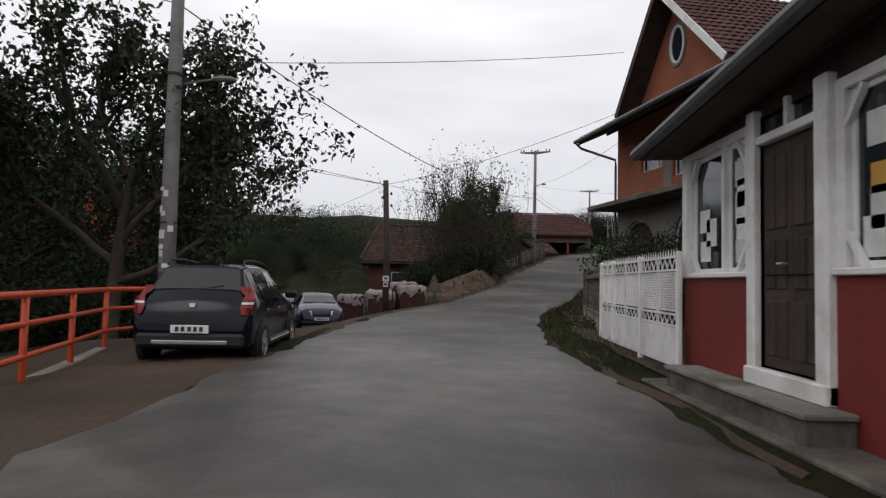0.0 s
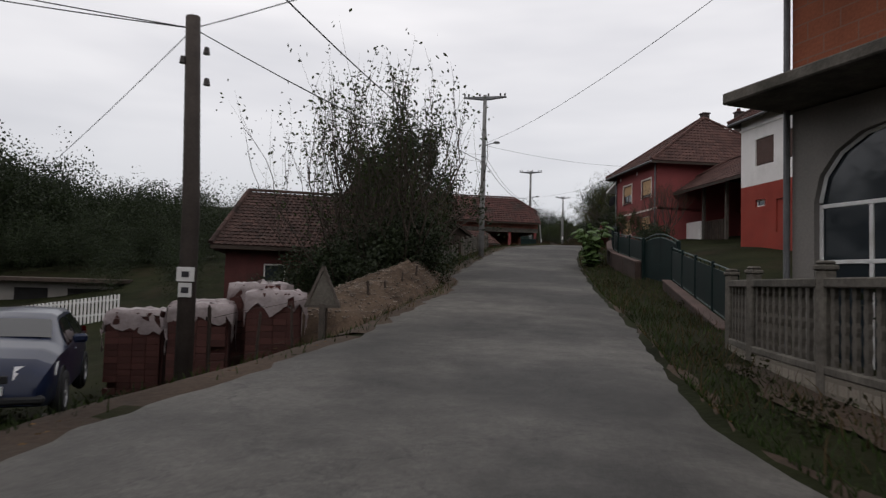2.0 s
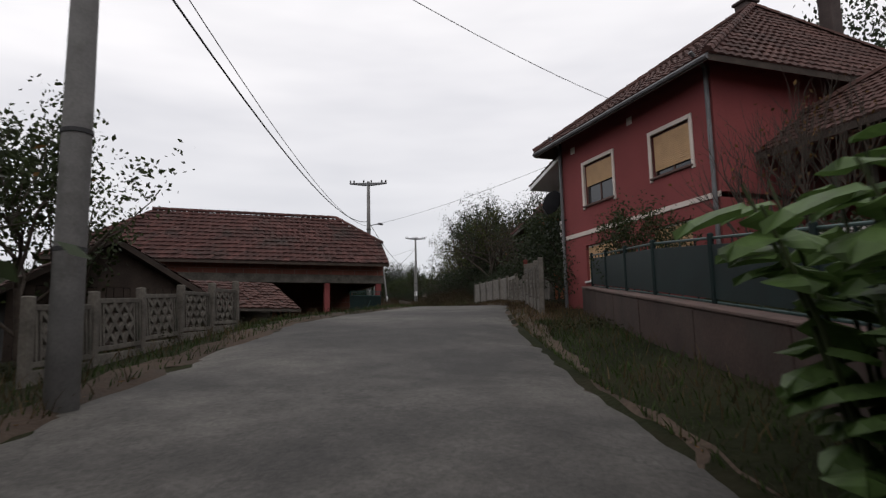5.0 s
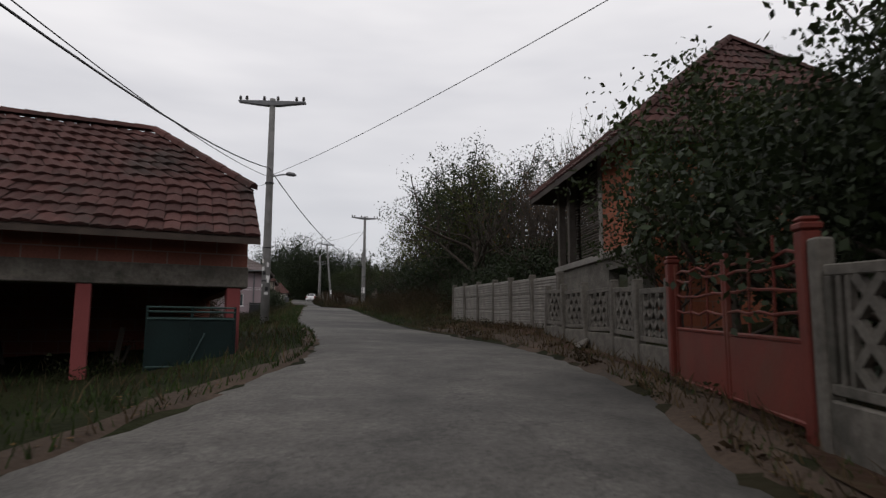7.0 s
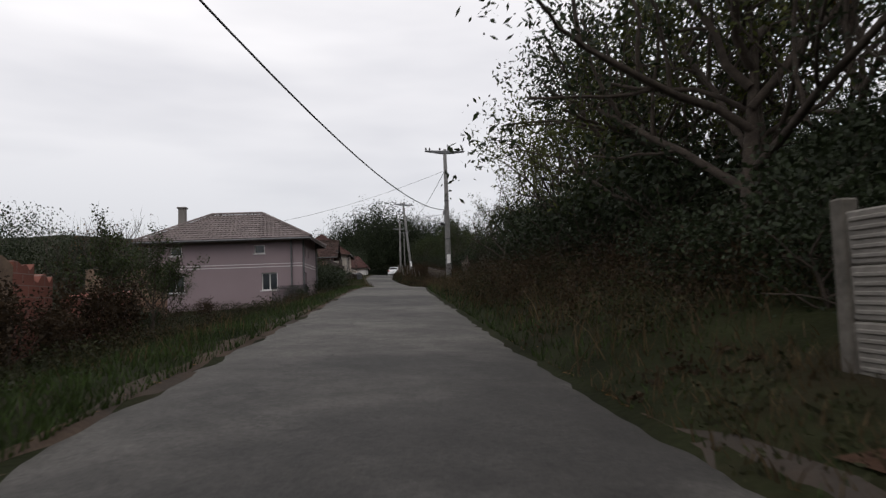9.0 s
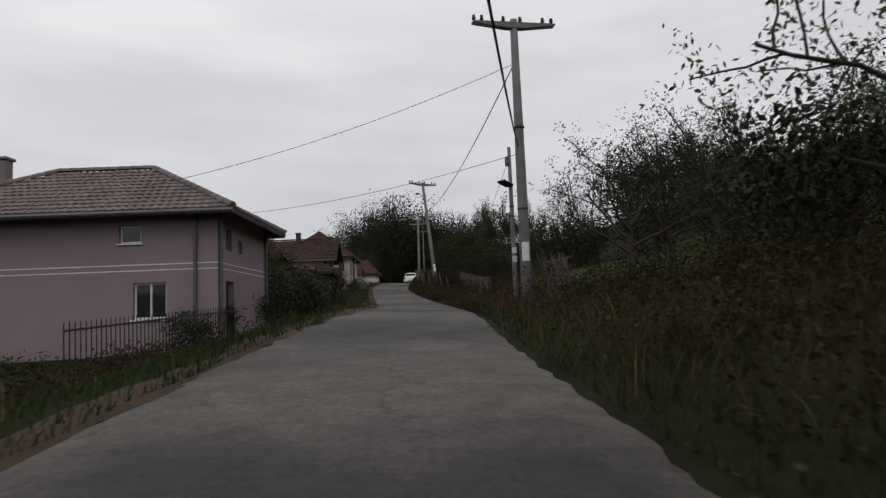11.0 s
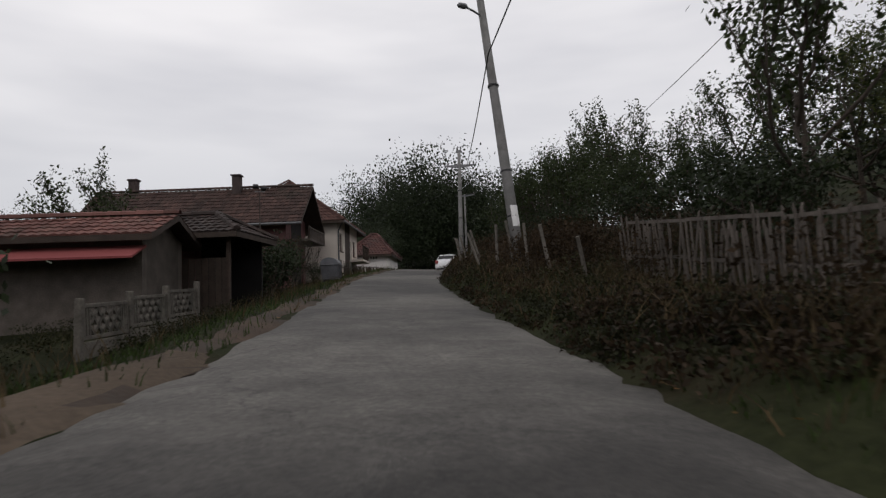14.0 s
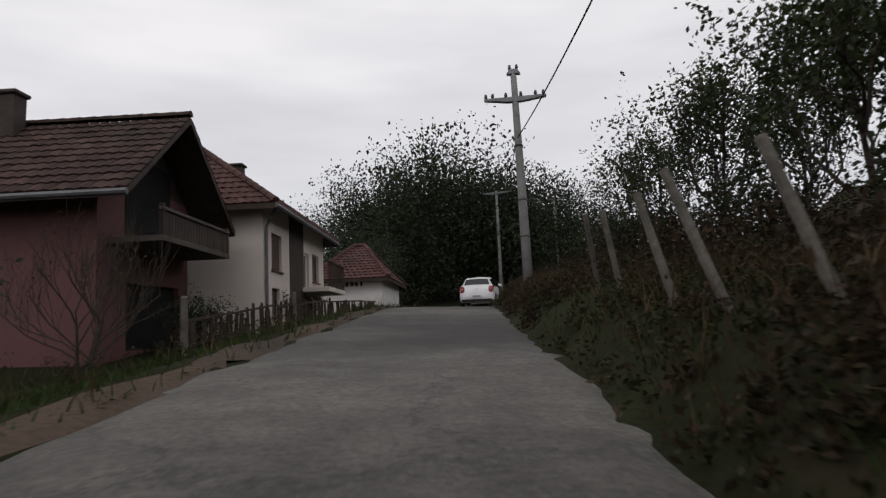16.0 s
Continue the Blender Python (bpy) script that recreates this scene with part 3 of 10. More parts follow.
LEFT_H = np.array([
    (-0.02, -0.05, -0.12, -0.17, -0.4, -1.9, -2.2, 2, 20, 30), (-0.02, -0.05, -0.12, -0.17, -0.35, -1.9, -2.2, 2, 20, 30), (-0.02, -0.05, -0.1, -0.15, -0.3, -1.5, -2.2, 3, 22, 30), (-0.02, -0.08, -0.3, -0.6, -0.85, -1.6, -2.3, 4, 24, 30),
    (-0.03, -0.15, -0.5, -1.0, -1.6, -2.3, -2.9, 2, 22, 25), (-0.03, -0.05, -0.25, -0.7, -1.3, -3.0, -3.5, 1, 12, 20), (-0.03, 0, -0.05, -0.15, -0.5, -2.2, -3.6, -2, 5, 20), (-0.02, 0.03, 0.0, -0.05, -0.2, -0.7, -1.6, -3, 0, 20),
    (-0.02, 0.05, 0.05, 0.0, -0.1, -0.5, -1.5, -3, 0, 20), (-0.02, 0.03, 0.02, -0.1, -0.3, -0.7, -1.8, -3, 2, 20), (-0.02, 0.0, -0.1, -0.25, -0.4, -0.6, -1.5, -3, 2, 20), (-0.02, 0.0, -0.1, -0.25, -0.4, -0.6, -1.5, -3, 2, 20),
    (-0.02, 0.03, 0.0, -0.1, -0.2, -0.5, -1, -2, 4, 20), (-0.02, 0.02, 0.0, -0.05, -0.1, -0.2, -0.6, 0, 10, 20), (-0.02, 0.02, 0.0, 0.0, 0.0, 0.2, 1, 5, 20, 25), (-0.02, 0.02, 0.0, 0.0, 0.0, 0.5, 3, 8, 25, 30)])

# how far the road's bed stands above the land on its right and its left
BED_S = np.array([-32, 16, 24, 33, 44, 56, 66, 76, 87, 106, 124, 150, 215])
BED_R = np.array([0, 0, 0.1, 0.26, 0.12, 0.3, 0.43, 0.4, 0.36, 0.5, 0.67, 0.68, 0.68])
BED_L = np.array([0, 0, 0.26, 0.26, 0.12, 0.3, 0.43, 0.4, 0.36, 0.5, 0.67, 0.68, 0.68])


def nearest(x, y):
    """Along the road, to its right, the centre line's height and its lean, for arrays of places."""
    x, y = np.atleast_1d(np.asarray(x, float)), np.atleast_1d(np.asarray(y, float))
    s, lat, z, b = (np.empty(len(x)) for _ in range(4))
    for k in range(0, len(x), 4000):
        px, py = x[k:k + 4000, None], y[k:k + 4000, None]
        i = np.argmin((px - CX) ** 2 + (py - CY) ** 2, axis=1)
        ox, oy = px[:, 0] - CX[i], py[:, 0] - CY[i]
        al = np.clip(ox * DX[i] + oy * DY[i], -0.4, 0.4)
        s[k:k + 4000] = CS[i] + al
        lat[k:k + 4000] = ox * DY[i] - oy * DX[i]
        far = np.hypot(ox, oy)
        lat[k:k + 4000] = np.where(far > np.abs(lat[k:k + 4000]) + 1, np.sign(lat[k:k + 4000]) * far, lat[k:k + 4000])
        z[k:k + 4000] = np.interp(s[k:k + 4000], CS, CZ)
        b[k:k + 4000] = np.interp(s[k:k + 4000], CS, CB)
    return s, lat, z, b


def table(st, hs, s, d):
    i = np.clip(np.searchsorted(st, s) - 1, 0, len(st) - 2)
    k = np.clip((s - st[i]) / (st[i + 1] - st[i]), 0, 1)
    k = k * k * (3 - 2 * k)
    j = np.clip(np.searchsorted(OUT_D, d) - 1, 0, len(OUT_D) - 2)
    f = np.clip((d - OUT_D[j]) / (OUT_D[j + 1] - OUT_D[j]), 0, 1)
    return (1 - k) * ((1 - f) * hs[i, j] + f * hs[i, j + 1]) + k * ((1 - f) * hs[i + 1, j] + f * hs[i + 1, j + 1])


def heights(x, y):
    """The ground's height at arrays of places."""
    x, y = np.asarray(x, float), np.asarray(y, float)
    s, lat, z, b = nearest(x, y)
    le, re = np.interp(s, LEFT_S, LEFT_E), np.interp(s, RIGHT_S, RIGHT_E)
    d = np.where(lat > 0, lat - re, -lat - le)
    h = np.where(lat > 0, table(RIGHT_ST, RIGHT_H, s, np.maximum(d, 0)), table(LEFT_ST, LEFT_H, s, np.maximum(d, 0)))
    bed = np.where(lat > 0, np.interp(s, BED_S, BED_R) * np.clip((d - 0.3) / 1.7, 0, 1), np.interp(s, BED_S, BED_L) * np.clip((d - 0.4) / 2.6, 0, 1))
    h = np.where(d < 0, -0.07, h - bed)
    wob = 0.05 * np.sin(x * 0.9 + 1.3 * np.sin(y * 0.7)) * np.sin(y * 0.8) * np.clip((d - 1) / 3, 0, 1)
    return z + np.clip(lat, -4, 4) * np.tan(np.radians(b)) + h + wob


def gz(x, y):
    return float(heights([x], [y])[0])


def along(s, lat):
    """The place lat metres to the right of the centre line at s."""
    x, y = np.interp(s, CS, CX), np.interp(s, CS, CY)
    dx, dy = np.interp(s, CS, DX), np.interp(s, CS, DY)
    return float(x + lat * dy), float(y - lat * dx)


def yaw_at(s):
    return math.degrees(math.atan2(-np.interp(s, CS, DX), np.interp(s, CS, DY)))


def frame_between(a, b, z):
    """A frame at a whose x axis points to b and whose y axis lies to the left of it."""
    d = Vector((b[0] - a[0], b[1] - a[1], 0)).normalized()
    return Matrix(((d.x, -d.y, 0, a[0]), (d.y, d.x, 0, a[1]), (0, 0, 1, z), (0, 0, 0, 1)))

# ---- ground and road ----
def axis_steps(lo, hi, step, reach):
    mid = np.arange(lo, hi + 0.01, step)
    grow, out = step, []
    d = 0
    while d < reach:
        grow *= 1.25
        d += grow
        out.append(d)
    out = np.array(out)
    return np.concatenate([(lo - out)[::-1], mid, hi + out])


gx, gy = axis_steps(-26, 62, 0.55, 2500), axis_steps(-12, 196, 0.6, 2500)
XX, YY = np.meshgrid(gx, gy)
ZZ = heights(XX.ravel(), YY.ravel())
# the near verge on the right is a finer sheet of its own, so the coarse ground lies lower there
gs, gl = nearest(XX.ravel(), YY.ravel())[:2]
ZZ = ZZ - np.where((gl > 0) & (gl < np.interp(gs, RIGHT_S, RIGHT_E) + 1.5) & (gs > -20) & (gs < 205), 0.45, 0.0)
nx, ny = len(gx), len(gy)
gidx = np.arange(nx * ny).reshape(ny, nx)
gfaces = np.stack([gidx[:-1, :-1], gidx[:-1, 1:], gidx[1:, 1:], gidx[1:, :-1]], -1).reshape(-1, 4)
gme = bpy.data.meshes.new("ground")
gme.from_pydata(np.stack([XX.ravel(), YY.ravel(), ZZ], 1).tolist(), [], gfaces.tolist())
gme.materials.append(M_GROUND)
gme.shade_smooth()
tagged(new("ground", gme), "grassy earth with bare patches beside the village road", "ground", kind="structure")


def strip(name, s0, s1, lefts, mat, lift, label, category, rag=0.12, ds=0.4, seed=1, cross=7):
    """A sheet laid along the road between two offsets, with ragged edges. lefts(s) gives both offsets."""
    rnd = np.random.RandomState(seed)
    ss = np.arange(s0, s1, ds)
    a, b = lefts(ss)
    wig = rnd.randn(2, len(ss)) * rag * 0.5 + rag * np.sin(ss * 1.7 + seed)[None] * 0.6
    a, b = a + wig[0], b + wig[1]
    v, f = [], []
    px, py, pz = np.interp(ss, CS, CX), np.interp(ss, CS, CY), np.interp(ss, CS, CZ)
    dx, dy, bk = np.interp(ss, CS, DX), np.interp(ss, CS, DY), np.tan(np.radians(np.interp(ss, CS, CB)))
    rows = []
    for k in range(cross):
        q = k / (cross - 1)
        lat = a + (b - a) * q
        x, y = px + lat * dy, py - lat * dx
        if lift is None:
            z = pz + np.clip(lat, -4, 4) * bk + np.where((q < 0.01) | (q > 0.99), -0.045, 0.0)
        else:
            z = heights(x, y) + lift
        rows.append(np.stack([x, y, z], 1))
    v = np.stack(rows, 1).reshape(-1, 3)
    i = np.arange(len(v)).reshape(len(ss), cross)
    f = np.stack([i[:-1, :-1], i[:-1, 1:], i[1:, 1:], i[1:, :-1]], -1).reshape(-1, 4)
    me = bpy.data.meshes.new(name)
    me.from_pydata(v.tolist(), [], f.tolist())
    me.materials.append(mat)
    me.shade_smooth()
    return tagged(new(name, me), label, category, kind="structure")


strip("road", -31, 213, lambda s: (-np.interp(s, LEFT_S, LEFT_E), np.interp(s, RIGHT_S, RIGHT_E)), M_ASPHALT, None, "worn grey asphalt village road with cracks and patches", "road", 0.1, 0.35, 3, 9)
strip("dirt_lay_by", -31, 25, lambda s: (-np.interp(s, [-31, 14, 20, 25], [7.2, 7.0, 5.2, 3.6]), -np.interp(s, LEFT_S, LEFT_E) + 0.15), M_DIRT, 0.025, "brown dirt lay-by where cars park beside the road", "dirt", 0.1, 0.5, 5)
strip("left_shoulder", 25, 205, lambda s: (-np.interp(s, LEFT_S, LEFT_E) - np.interp(s, [25, 34, 46, 60, 84, 110, 118, 134, 146, 205], [0.8, 0.4, 0.4, 0.25, 0.15, 0.25, 0.3, 0.35, 0.25, 0.25]), -np.interp(s, LEFT_S, LEFT_E) + 0.15), M_DIRT, 0.02, "dusty gravel shoulder along the asphalt", "shoulder", 0.1, 0.45, 7, 4)
strip("right_shoulder", 4, 83, lambda s: (np.interp(s, RIGHT_S, RIGHT_E) - 0.15, np.interp(s, RIGHT_S, RIGHT_E) + np.interp(s, [4, 22, 50, 58, 64, 78, 83], [0.1, 0.06, 0.06, 0.5, 0.7, 0.4, 0.0])), M_DIRT, 0.02, "dusty gravel shoulder along the asphalt", "shoulder", 0.08, 0.45, 9, 4)
strip("earth_bank", 56, 81, lambda s: (np.interp(s, RIGHT_S, RIGHT_E) + 0.35, np.interp(s, RIGHT_S, RIGHT_E) + np.interp(s, [56, 62, 77, 81], [0.8, 1.0, 2.0, 0.6])), M_REDEARTH, 0.03, "bare reddish earth bank below the concrete fences", "bank", 0.1, 0.45, 11, 6)
strip("right_verge", -19, 204, lambda s: (np.interp(s, RIGHT_S, RIGHT_E) - 0.5, np.interp(s, RIGHT_S, RIGHT_E) + 2.3), M_GROUND, 0.012, "uneven earth and grass verge rising beside the asphalt", "verge", 0.1, 0.4, 13, 10)
strip("footpath", 8, 23, lambda s: (np.interp(s, RIGHT_S, RIGHT_E) + 0.55, np.interp(s, RIGHT_S, RIGHT_E) + 1.35), M_DIRT, 0.035, "worn earth path between the verge and the gate", "path", 0.12, 0.45, 19, 5)
strip("dirt_patch", 114, 133, lambda s: (-np.interp(s, LEFT_S, LEFT_E) - np.interp(s, [114, 118, 121, 124, 128, 133], [0.3, 0.8, 1.1, 1.25, 0.9, 0.3]), -np.interp(s, LEFT_S, LEFT_E) + 0.1), M_TANDIRT, 0.028, "bare tan earth and gravel beside the asphalt", "dirt", 0.1, 0.45, 17, 6)
strip("meadow", 112, 133, lambda s: (np.interp(s, RIGHT_S, RIGHT_E) + np.interp(s, [112, 118, 133], [5.0, 3.4, 4.2]), np.interp(s, RIGHT_S, RIGHT_E) + 15), M_MEADOW, 0.02, "short bright green meadow on the slope above the bank", "meadow", 0.3, 0.5, 15, 12)

# ---- houses ----
def panel(sh, m, length, z0, z1, opens=(), th=0.24):
    """A wall from x 0 to length, outer face on y 0, with openings (x0, x1, z0, z1) through it."""
    xs = sorted({0.0, length, *[v for o in opens for v in o[:2]]})
    zs = sorted({z0, z1, *[v for o in opens for v in o[2:4]]})
    def put(*q):
        sh.quad(*[m @ Vector(p) for p in q])
    for a, b in zip(xs, xs[1:]):
        for c, d in zip(zs, zs[1:]):
            if any(o[0] <= a and b <= o[1] and o[2] <= c and d <= o[3] for o in opens):
                continue
            put((a, 0, c), (b, 0, c), (b, 0, d), (a, 0, d))
            put((a, th, c), (a, th, d), (b, th, d), (b, th, c))
    for a, b, c, d in [o[:4] for o in opens]:
        put((a, 0, c), (a, th, c), (a, th, d), (a, 0, d))
        put((b, 0, c), (b, 0, d), (b, th, d), (b, th, c))
        put((a, 0, c), (b, 0, c), (b, th, c), (a, th, c))
        put((a, 0, d), (a, th, d), (b, th, d), (b, 0, d))
    put((0, 0, z0), (0, th, z0), (0, th, z1), (0, 0, z1))
    put((length, 0, z0), (length, 0, z1), (length, th, z1), (length, th, z0))
    put((0, 0, z1), (length, 0, z1), (length, th, z1), (0, th, z1))


def sides(L, D):
    """The frames of a house's four walls, front first, in its own axes."""
    def fr(p, q):
        return frame_between(p, q, 0)
    return [(fr((0, 0), (L, 0)), L), (fr((L, 0), (L, D)), D), (fr((L, D), (0, D)), L), (fr((0, D), (0, 0)), D)]


def walls(house, L, D, z0, z1, mat, opens=None, name="wall", th=0.24):
    """Four walls; opens: a list of openings for each side."""
    opens = opens or {}
    for k, (m, ln) in enumerate(sides(L, D)):
        sh = Shape()
        # side walls butt against the front and back walls
        if k in (1, 3):
            m = m @ Matrix.Translation((th, 0, 0))
            ln -= 2 * th
            op = [(o[0] - th, o[1] - th, *o[2:]) for o in opens.get(k, ())]
        else:
            op = opens.get(k, ())
        panel(sh, m, ln, z0, z1, op, th)
        part(name, sh, mat, house)


def window(house, m, x0, x1, z0, z1, cols=2, frame_mat=None, blind=0.0, blind_mat=None, sill=True, surround=None, inset=0.09, curtain=False, transom=0.0):
    """A framed window in an opening: frame, panes, perhaps a sill, a painted surround and a roller shutter."""
    frame_mat = frame_mat or M_WHITEPAINT
    t = 0.055
    sh = Shape()
    def bx(s, a, b, c, d, e, f):
        s.box(a, b, c, d, e, f, 0.006, m)
    bx(sh, x0, x0 + t, inset, inset + 0.06, z0, z1)
    bx(sh, x1 - t, x1, inset, inset + 0.06, z0, z1)
    bx(sh, x0 + t, x1 - t, inset, inset + 0.06, z0, z0 + t)
    bx(sh, x0 + t, x1 - t, inset, inset + 0.06, z1 - t, z1)
    for k in range(1, cols):
        c = x0 + (x1 - x0) * k / cols
        bx(sh, c - t / 2, c + t / 2, inset, inset + 0.06, z0 + t, z1 - t)
    if transom:
        bx(sh, x0 + t, x1 - t, inset, inset + 0.06, transom - t / 2, transom + t / 2)
    win = part("window", sh, frame_mat, house)
    for k in range(cols):
        a, b = x0 + (x1 - x0) * k / cols, x0 + (x1 - x0) * (k + 1) / cols
        p = Shape()
        p.box(a + t * 0.6, b - t * 0.6, inset + 0.02, inset + 0.035, z0 + t * 0.7, z1 - t * 0.7, 0, m)
        part("pane", p, M_GLASSLIGHT if curtain is True or (curtain == "some" and k % 2) else M_GLASS, win)
    if sill:
        s = Shape()
        bx(s, x0 - 0.06, x1 + 0.06, -0.06, 0.1, z0 - 0.05, z0 - 0.004)
        part("sill", s, frame_mat, win)
    if blind:
        s = Shape()
        n = max(3, int((z1 - z0) * blind / 0.05))
        for k in range(n):
            zt = z1 - t - (z1 - z0 - 2 * t) * blind * k / n
            bx(s, x0 + t, x1 - t, inset - 0.035, inset - 0.015, zt - (z1 - z0 - 2 * t) * blind / n * 0.93, zt)
        tagged(part("roller_shutter", s, blind_mat or M_BLIND, win), kind="stuff")
    if surround:
        s = Shape()
        w = 0.1
        bx(s, x0 - w, x0, -0.03, 0.05, z0 - w, z1 + w)
        bx(s, x1, x1 + w, -0.03, 0.05, z0 - w, z1 + w)
        bx(s, x0, x1, -0.03, 0.05, z1, z1 + w)
        part("surround", s, surround, win)
    return win


def tiles(sh, left, right, tile_w=0.23, tile_h=0.3, lift=0.035, seed=1, slip=0.012):
    """Courses of roof tiles between two slope edges; left and right: points from the eave to the ridge."""
    rnd = random.Random(seed)
    def cum(p):
        p = [Vector(q) for q in p]
        d = [0.0]
        for a, b in zip(p, p[1:]):
            d.append(d[-1] + (b - a).length)
        return p, d
    def at_z(pl, z):
        for a, b in zip(pl, pl[1:]):
            if (a.z - z) * (b.z - z) <= 0 and abs(b.z - a.z) > 1e-6:
                return a.lerp(b, (z - a.z) / (b.z - a.z))
        return pl[0].copy() if z < pl[0].z else pl[-1].copy()
    left, right = [Vector(q) for q in left], [Vector(q) for q in right]
    mid0, mid1 = (left[0] + right[0]) / 2, (left[-1] + right[-1]) / 2
    rows = max(2, int((mid1 - mid0).length / tile_h))
    up = (right[0] - left[0]).cross(mid1 - mid0).normalized()
    if up.z < 0:
        up = -up
    z0, z1 = left[0].z, left[-1].z
    for r in range(rows):
        za, zb = z0 + (z1 - z0) * r / rows, z0 + (z1 - z0) * min(1, (r + 1.12) / rows)
        la, ra, lb, rb = at_z(left, za), at_z(right, za), at_z(left, zb), at_z(right, zb)
        n = max(1, int((ra - la).length / tile_w))
        for k in range(n):
            a, b = k / n, (k + 0.97) / n
            off = up * (rnd.random() * slip)
            p0, p1 = la.lerp(ra, a) + up * lift + off, la.lerp(ra, b) + up * lift + off
            q0, q1 = lb.lerp(rb, a) + off, lb.lerp(rb, b) + off
            pm, qm = (p0 + p1) / 2 + up * 0.028, (q0 + q1) / 2 + up * 0.028
            d = up * -0.035
            sh.add((p0, pm, p1, q1, qm, q0, p0 + d, p1 + d), ((0, 1, 4, 5), (1, 2, 3, 4), (6, 7, 2, 1), (6, 1, 0)))


def ridge_caps(sh, a, b, step=0.36, r=0.11):
    a, b = Vector(a), Vector(b)
    n = max(1, int((b - a).length / step))
    d = (b - a).normalized()
    for k in range(n):
        p, q = a.lerp(b, k / n), a.lerp(b, (k + 1.08) / n)
        s = d.cross(Vector((0, 0, 1))).normalized()
        u = s.cross(d)
        v = []
        for e, rr in ((p, r * 1.06), (q, r * 0.92)):
            v += [e + rr * (math.cos(t) * s + math.sin(t) * u) for t in (0.0, 0.8, 1.57, 2.34, 3.14)]
        sh.add(v, [(j, j + 1, j + 6, j + 5) for j in range(4)] + [(0, 1, 2, 3, 4)])


def roof(house, L, D, ze, zr, over=0.6, hip=(0, 0), mat=None, wall_mat=None, m=None, tile_w=0.23, tile_h=0.3, gutter=True, fascia=None, seed=3):
    """A tiled roof with its ridge along x, hipped by so many metres at either end; wall_mat closes gables."""
    m = m or Matrix()
    mat = mat or M_TILE
    slope = (zr - ze) / (D / 2)
    zl = ze - over * slope
    x0, x1, y0, y1 = -over, L + over, -over, D + over
    ra, rb = Vector((hip[0] if hip[0] else x0, D / 2, zr)), Vector((L - hip[1] if hip[1] else x1, D / 2, zr))
    A, B, C, E = Vector((x0, y0, zl)), Vector((x1, y0, zl)), Vector((x1, y1, zl)), Vector((x0, y1, zl))
    deck = Shape()
    dn = Vector((0, 0, -0.14))
    faces = [(A, B, rb, ra), (C, E, ra, rb)]
    if hip[0]:
        faces.append((E, A, ra))
    if hip[1]:
        faces.append((B, C, rb))
    for f in faces:
        f = [m @ p for p in f]
        deck.add(f + [p + dn for p in f], [tuple(range(len(f))), tuple(range(2 * len(f) - 1, len(f) - 1, -1))] + [(i, (i + 1) % len(f), (i + 1) % len(f) + len(f), i + len(f)) for i in range(len(f))])
    rf = part("roof", deck, fascia or M_DARKWOOD, house)
    ts = Shape()
    tiles(ts, [m @ A, m @ ra], [m @ B, m @ rb], tile_w, tile_h, seed=seed)
    tiles(ts, [m @ C, m @ rb], [m @ E, m @ ra], tile_w, tile_h, seed=seed + 1)
    if hip[0]:
        tiles(ts, [m @ E, m @ ra], [m @ A, m @ ra], tile_w, tile_h, seed=seed + 2)
    if hip[1]:
        tiles(ts, [m @ B, m @ rb], [m @ C, m @ rb], tile_w, tile_h, seed=seed + 3)
    tagged(part("roof_tiles", ts, mat, rf), kind="stuff")
    cs = Shape()
    ups = Vector((0, 0, 0.05))
    ridge_caps(cs, m @ (ra + ups), m @ (rb + ups))
    if hip[0]:
        ridge_caps(cs, m @ (A + ups), m @ (ra + ups))
        ridge_caps(cs, m @ (E + ups), m @ (ra + ups))
    if hip[1]:
        ridge_caps(cs, m @ (B + ups), m @ (rb + ups))
        ridge_caps(cs, m @ (C + ups), m @ (rb + ups))
    part("ridge_tiles", cs, mat, rf)
    if wall_mat:
        for hp, x, w in ((hip[0], 0.0, 0.24), (hip[1], L, -0.24)):
            if not hp:
                g = Shape()
                tri = [(x, 0.02, ze), (x, D - 0.02, ze), (x, D / 2, zr - 0.16)]
                v = [m @ Vector(p) for p in tri] + [m @ (Vector(p) + Vector((w, 0, 0))) for p in tri]
                g.add(v, [(0, 1, 2), (5, 4, 3), (0, 3, 4, 1), (1, 4, 5, 2), (2, 5, 3, 0)])
                part("gable", g, wall_mat, house)
    if gutter:
        for p, q in ((A, B), (C, E)):
            g = Shape()
            o = Vector((0, 0, -0.05))
            g.tube([m @ (p + o), m @ (q + o)], 0.065, 8)
            part("gutter", g, M_STEEL, rf)
    return rf


def downpipe(house, x, y, z0, z1, m=None):
    g = Shape()
    m = m or Matrix()
    g.tube([m @ Vector((x, y, z0)), m @ Vector((x, y, z1 - 0.5)), m @ Vector((x, y - 0.25, z1))], 0.045, 8)
    part("downpipe", g, M_STEEL, house)


def chimney(house, x, y, z0, z1, mat, w=0.5, pot=True):
    g = Shape()
    g.box(x - w / 2, x + w / 2, y - w / 2, y + w / 2, z0, z1, 0.02)
    g.box(x - w / 2 - 0.06, x + w / 2 + 0.06, y - w / 2 - 0.06, y + w / 2 + 0.06, z1, z1 + 0.09, 0.02)
    ch = part("chimney", g, mat, house)
    if pot:
        p = Shape()
        p.tube([(x, y, z1 + 0.09), (x, y, z1 + 0.3)], [0.13, 0.12], 10)
        part("chimney_pot", p, M_BRICK, ch)


def house_at(name, a, b, z, label, group=""):
    return thing(name, frame_between(a, b, z), label, "house", group)


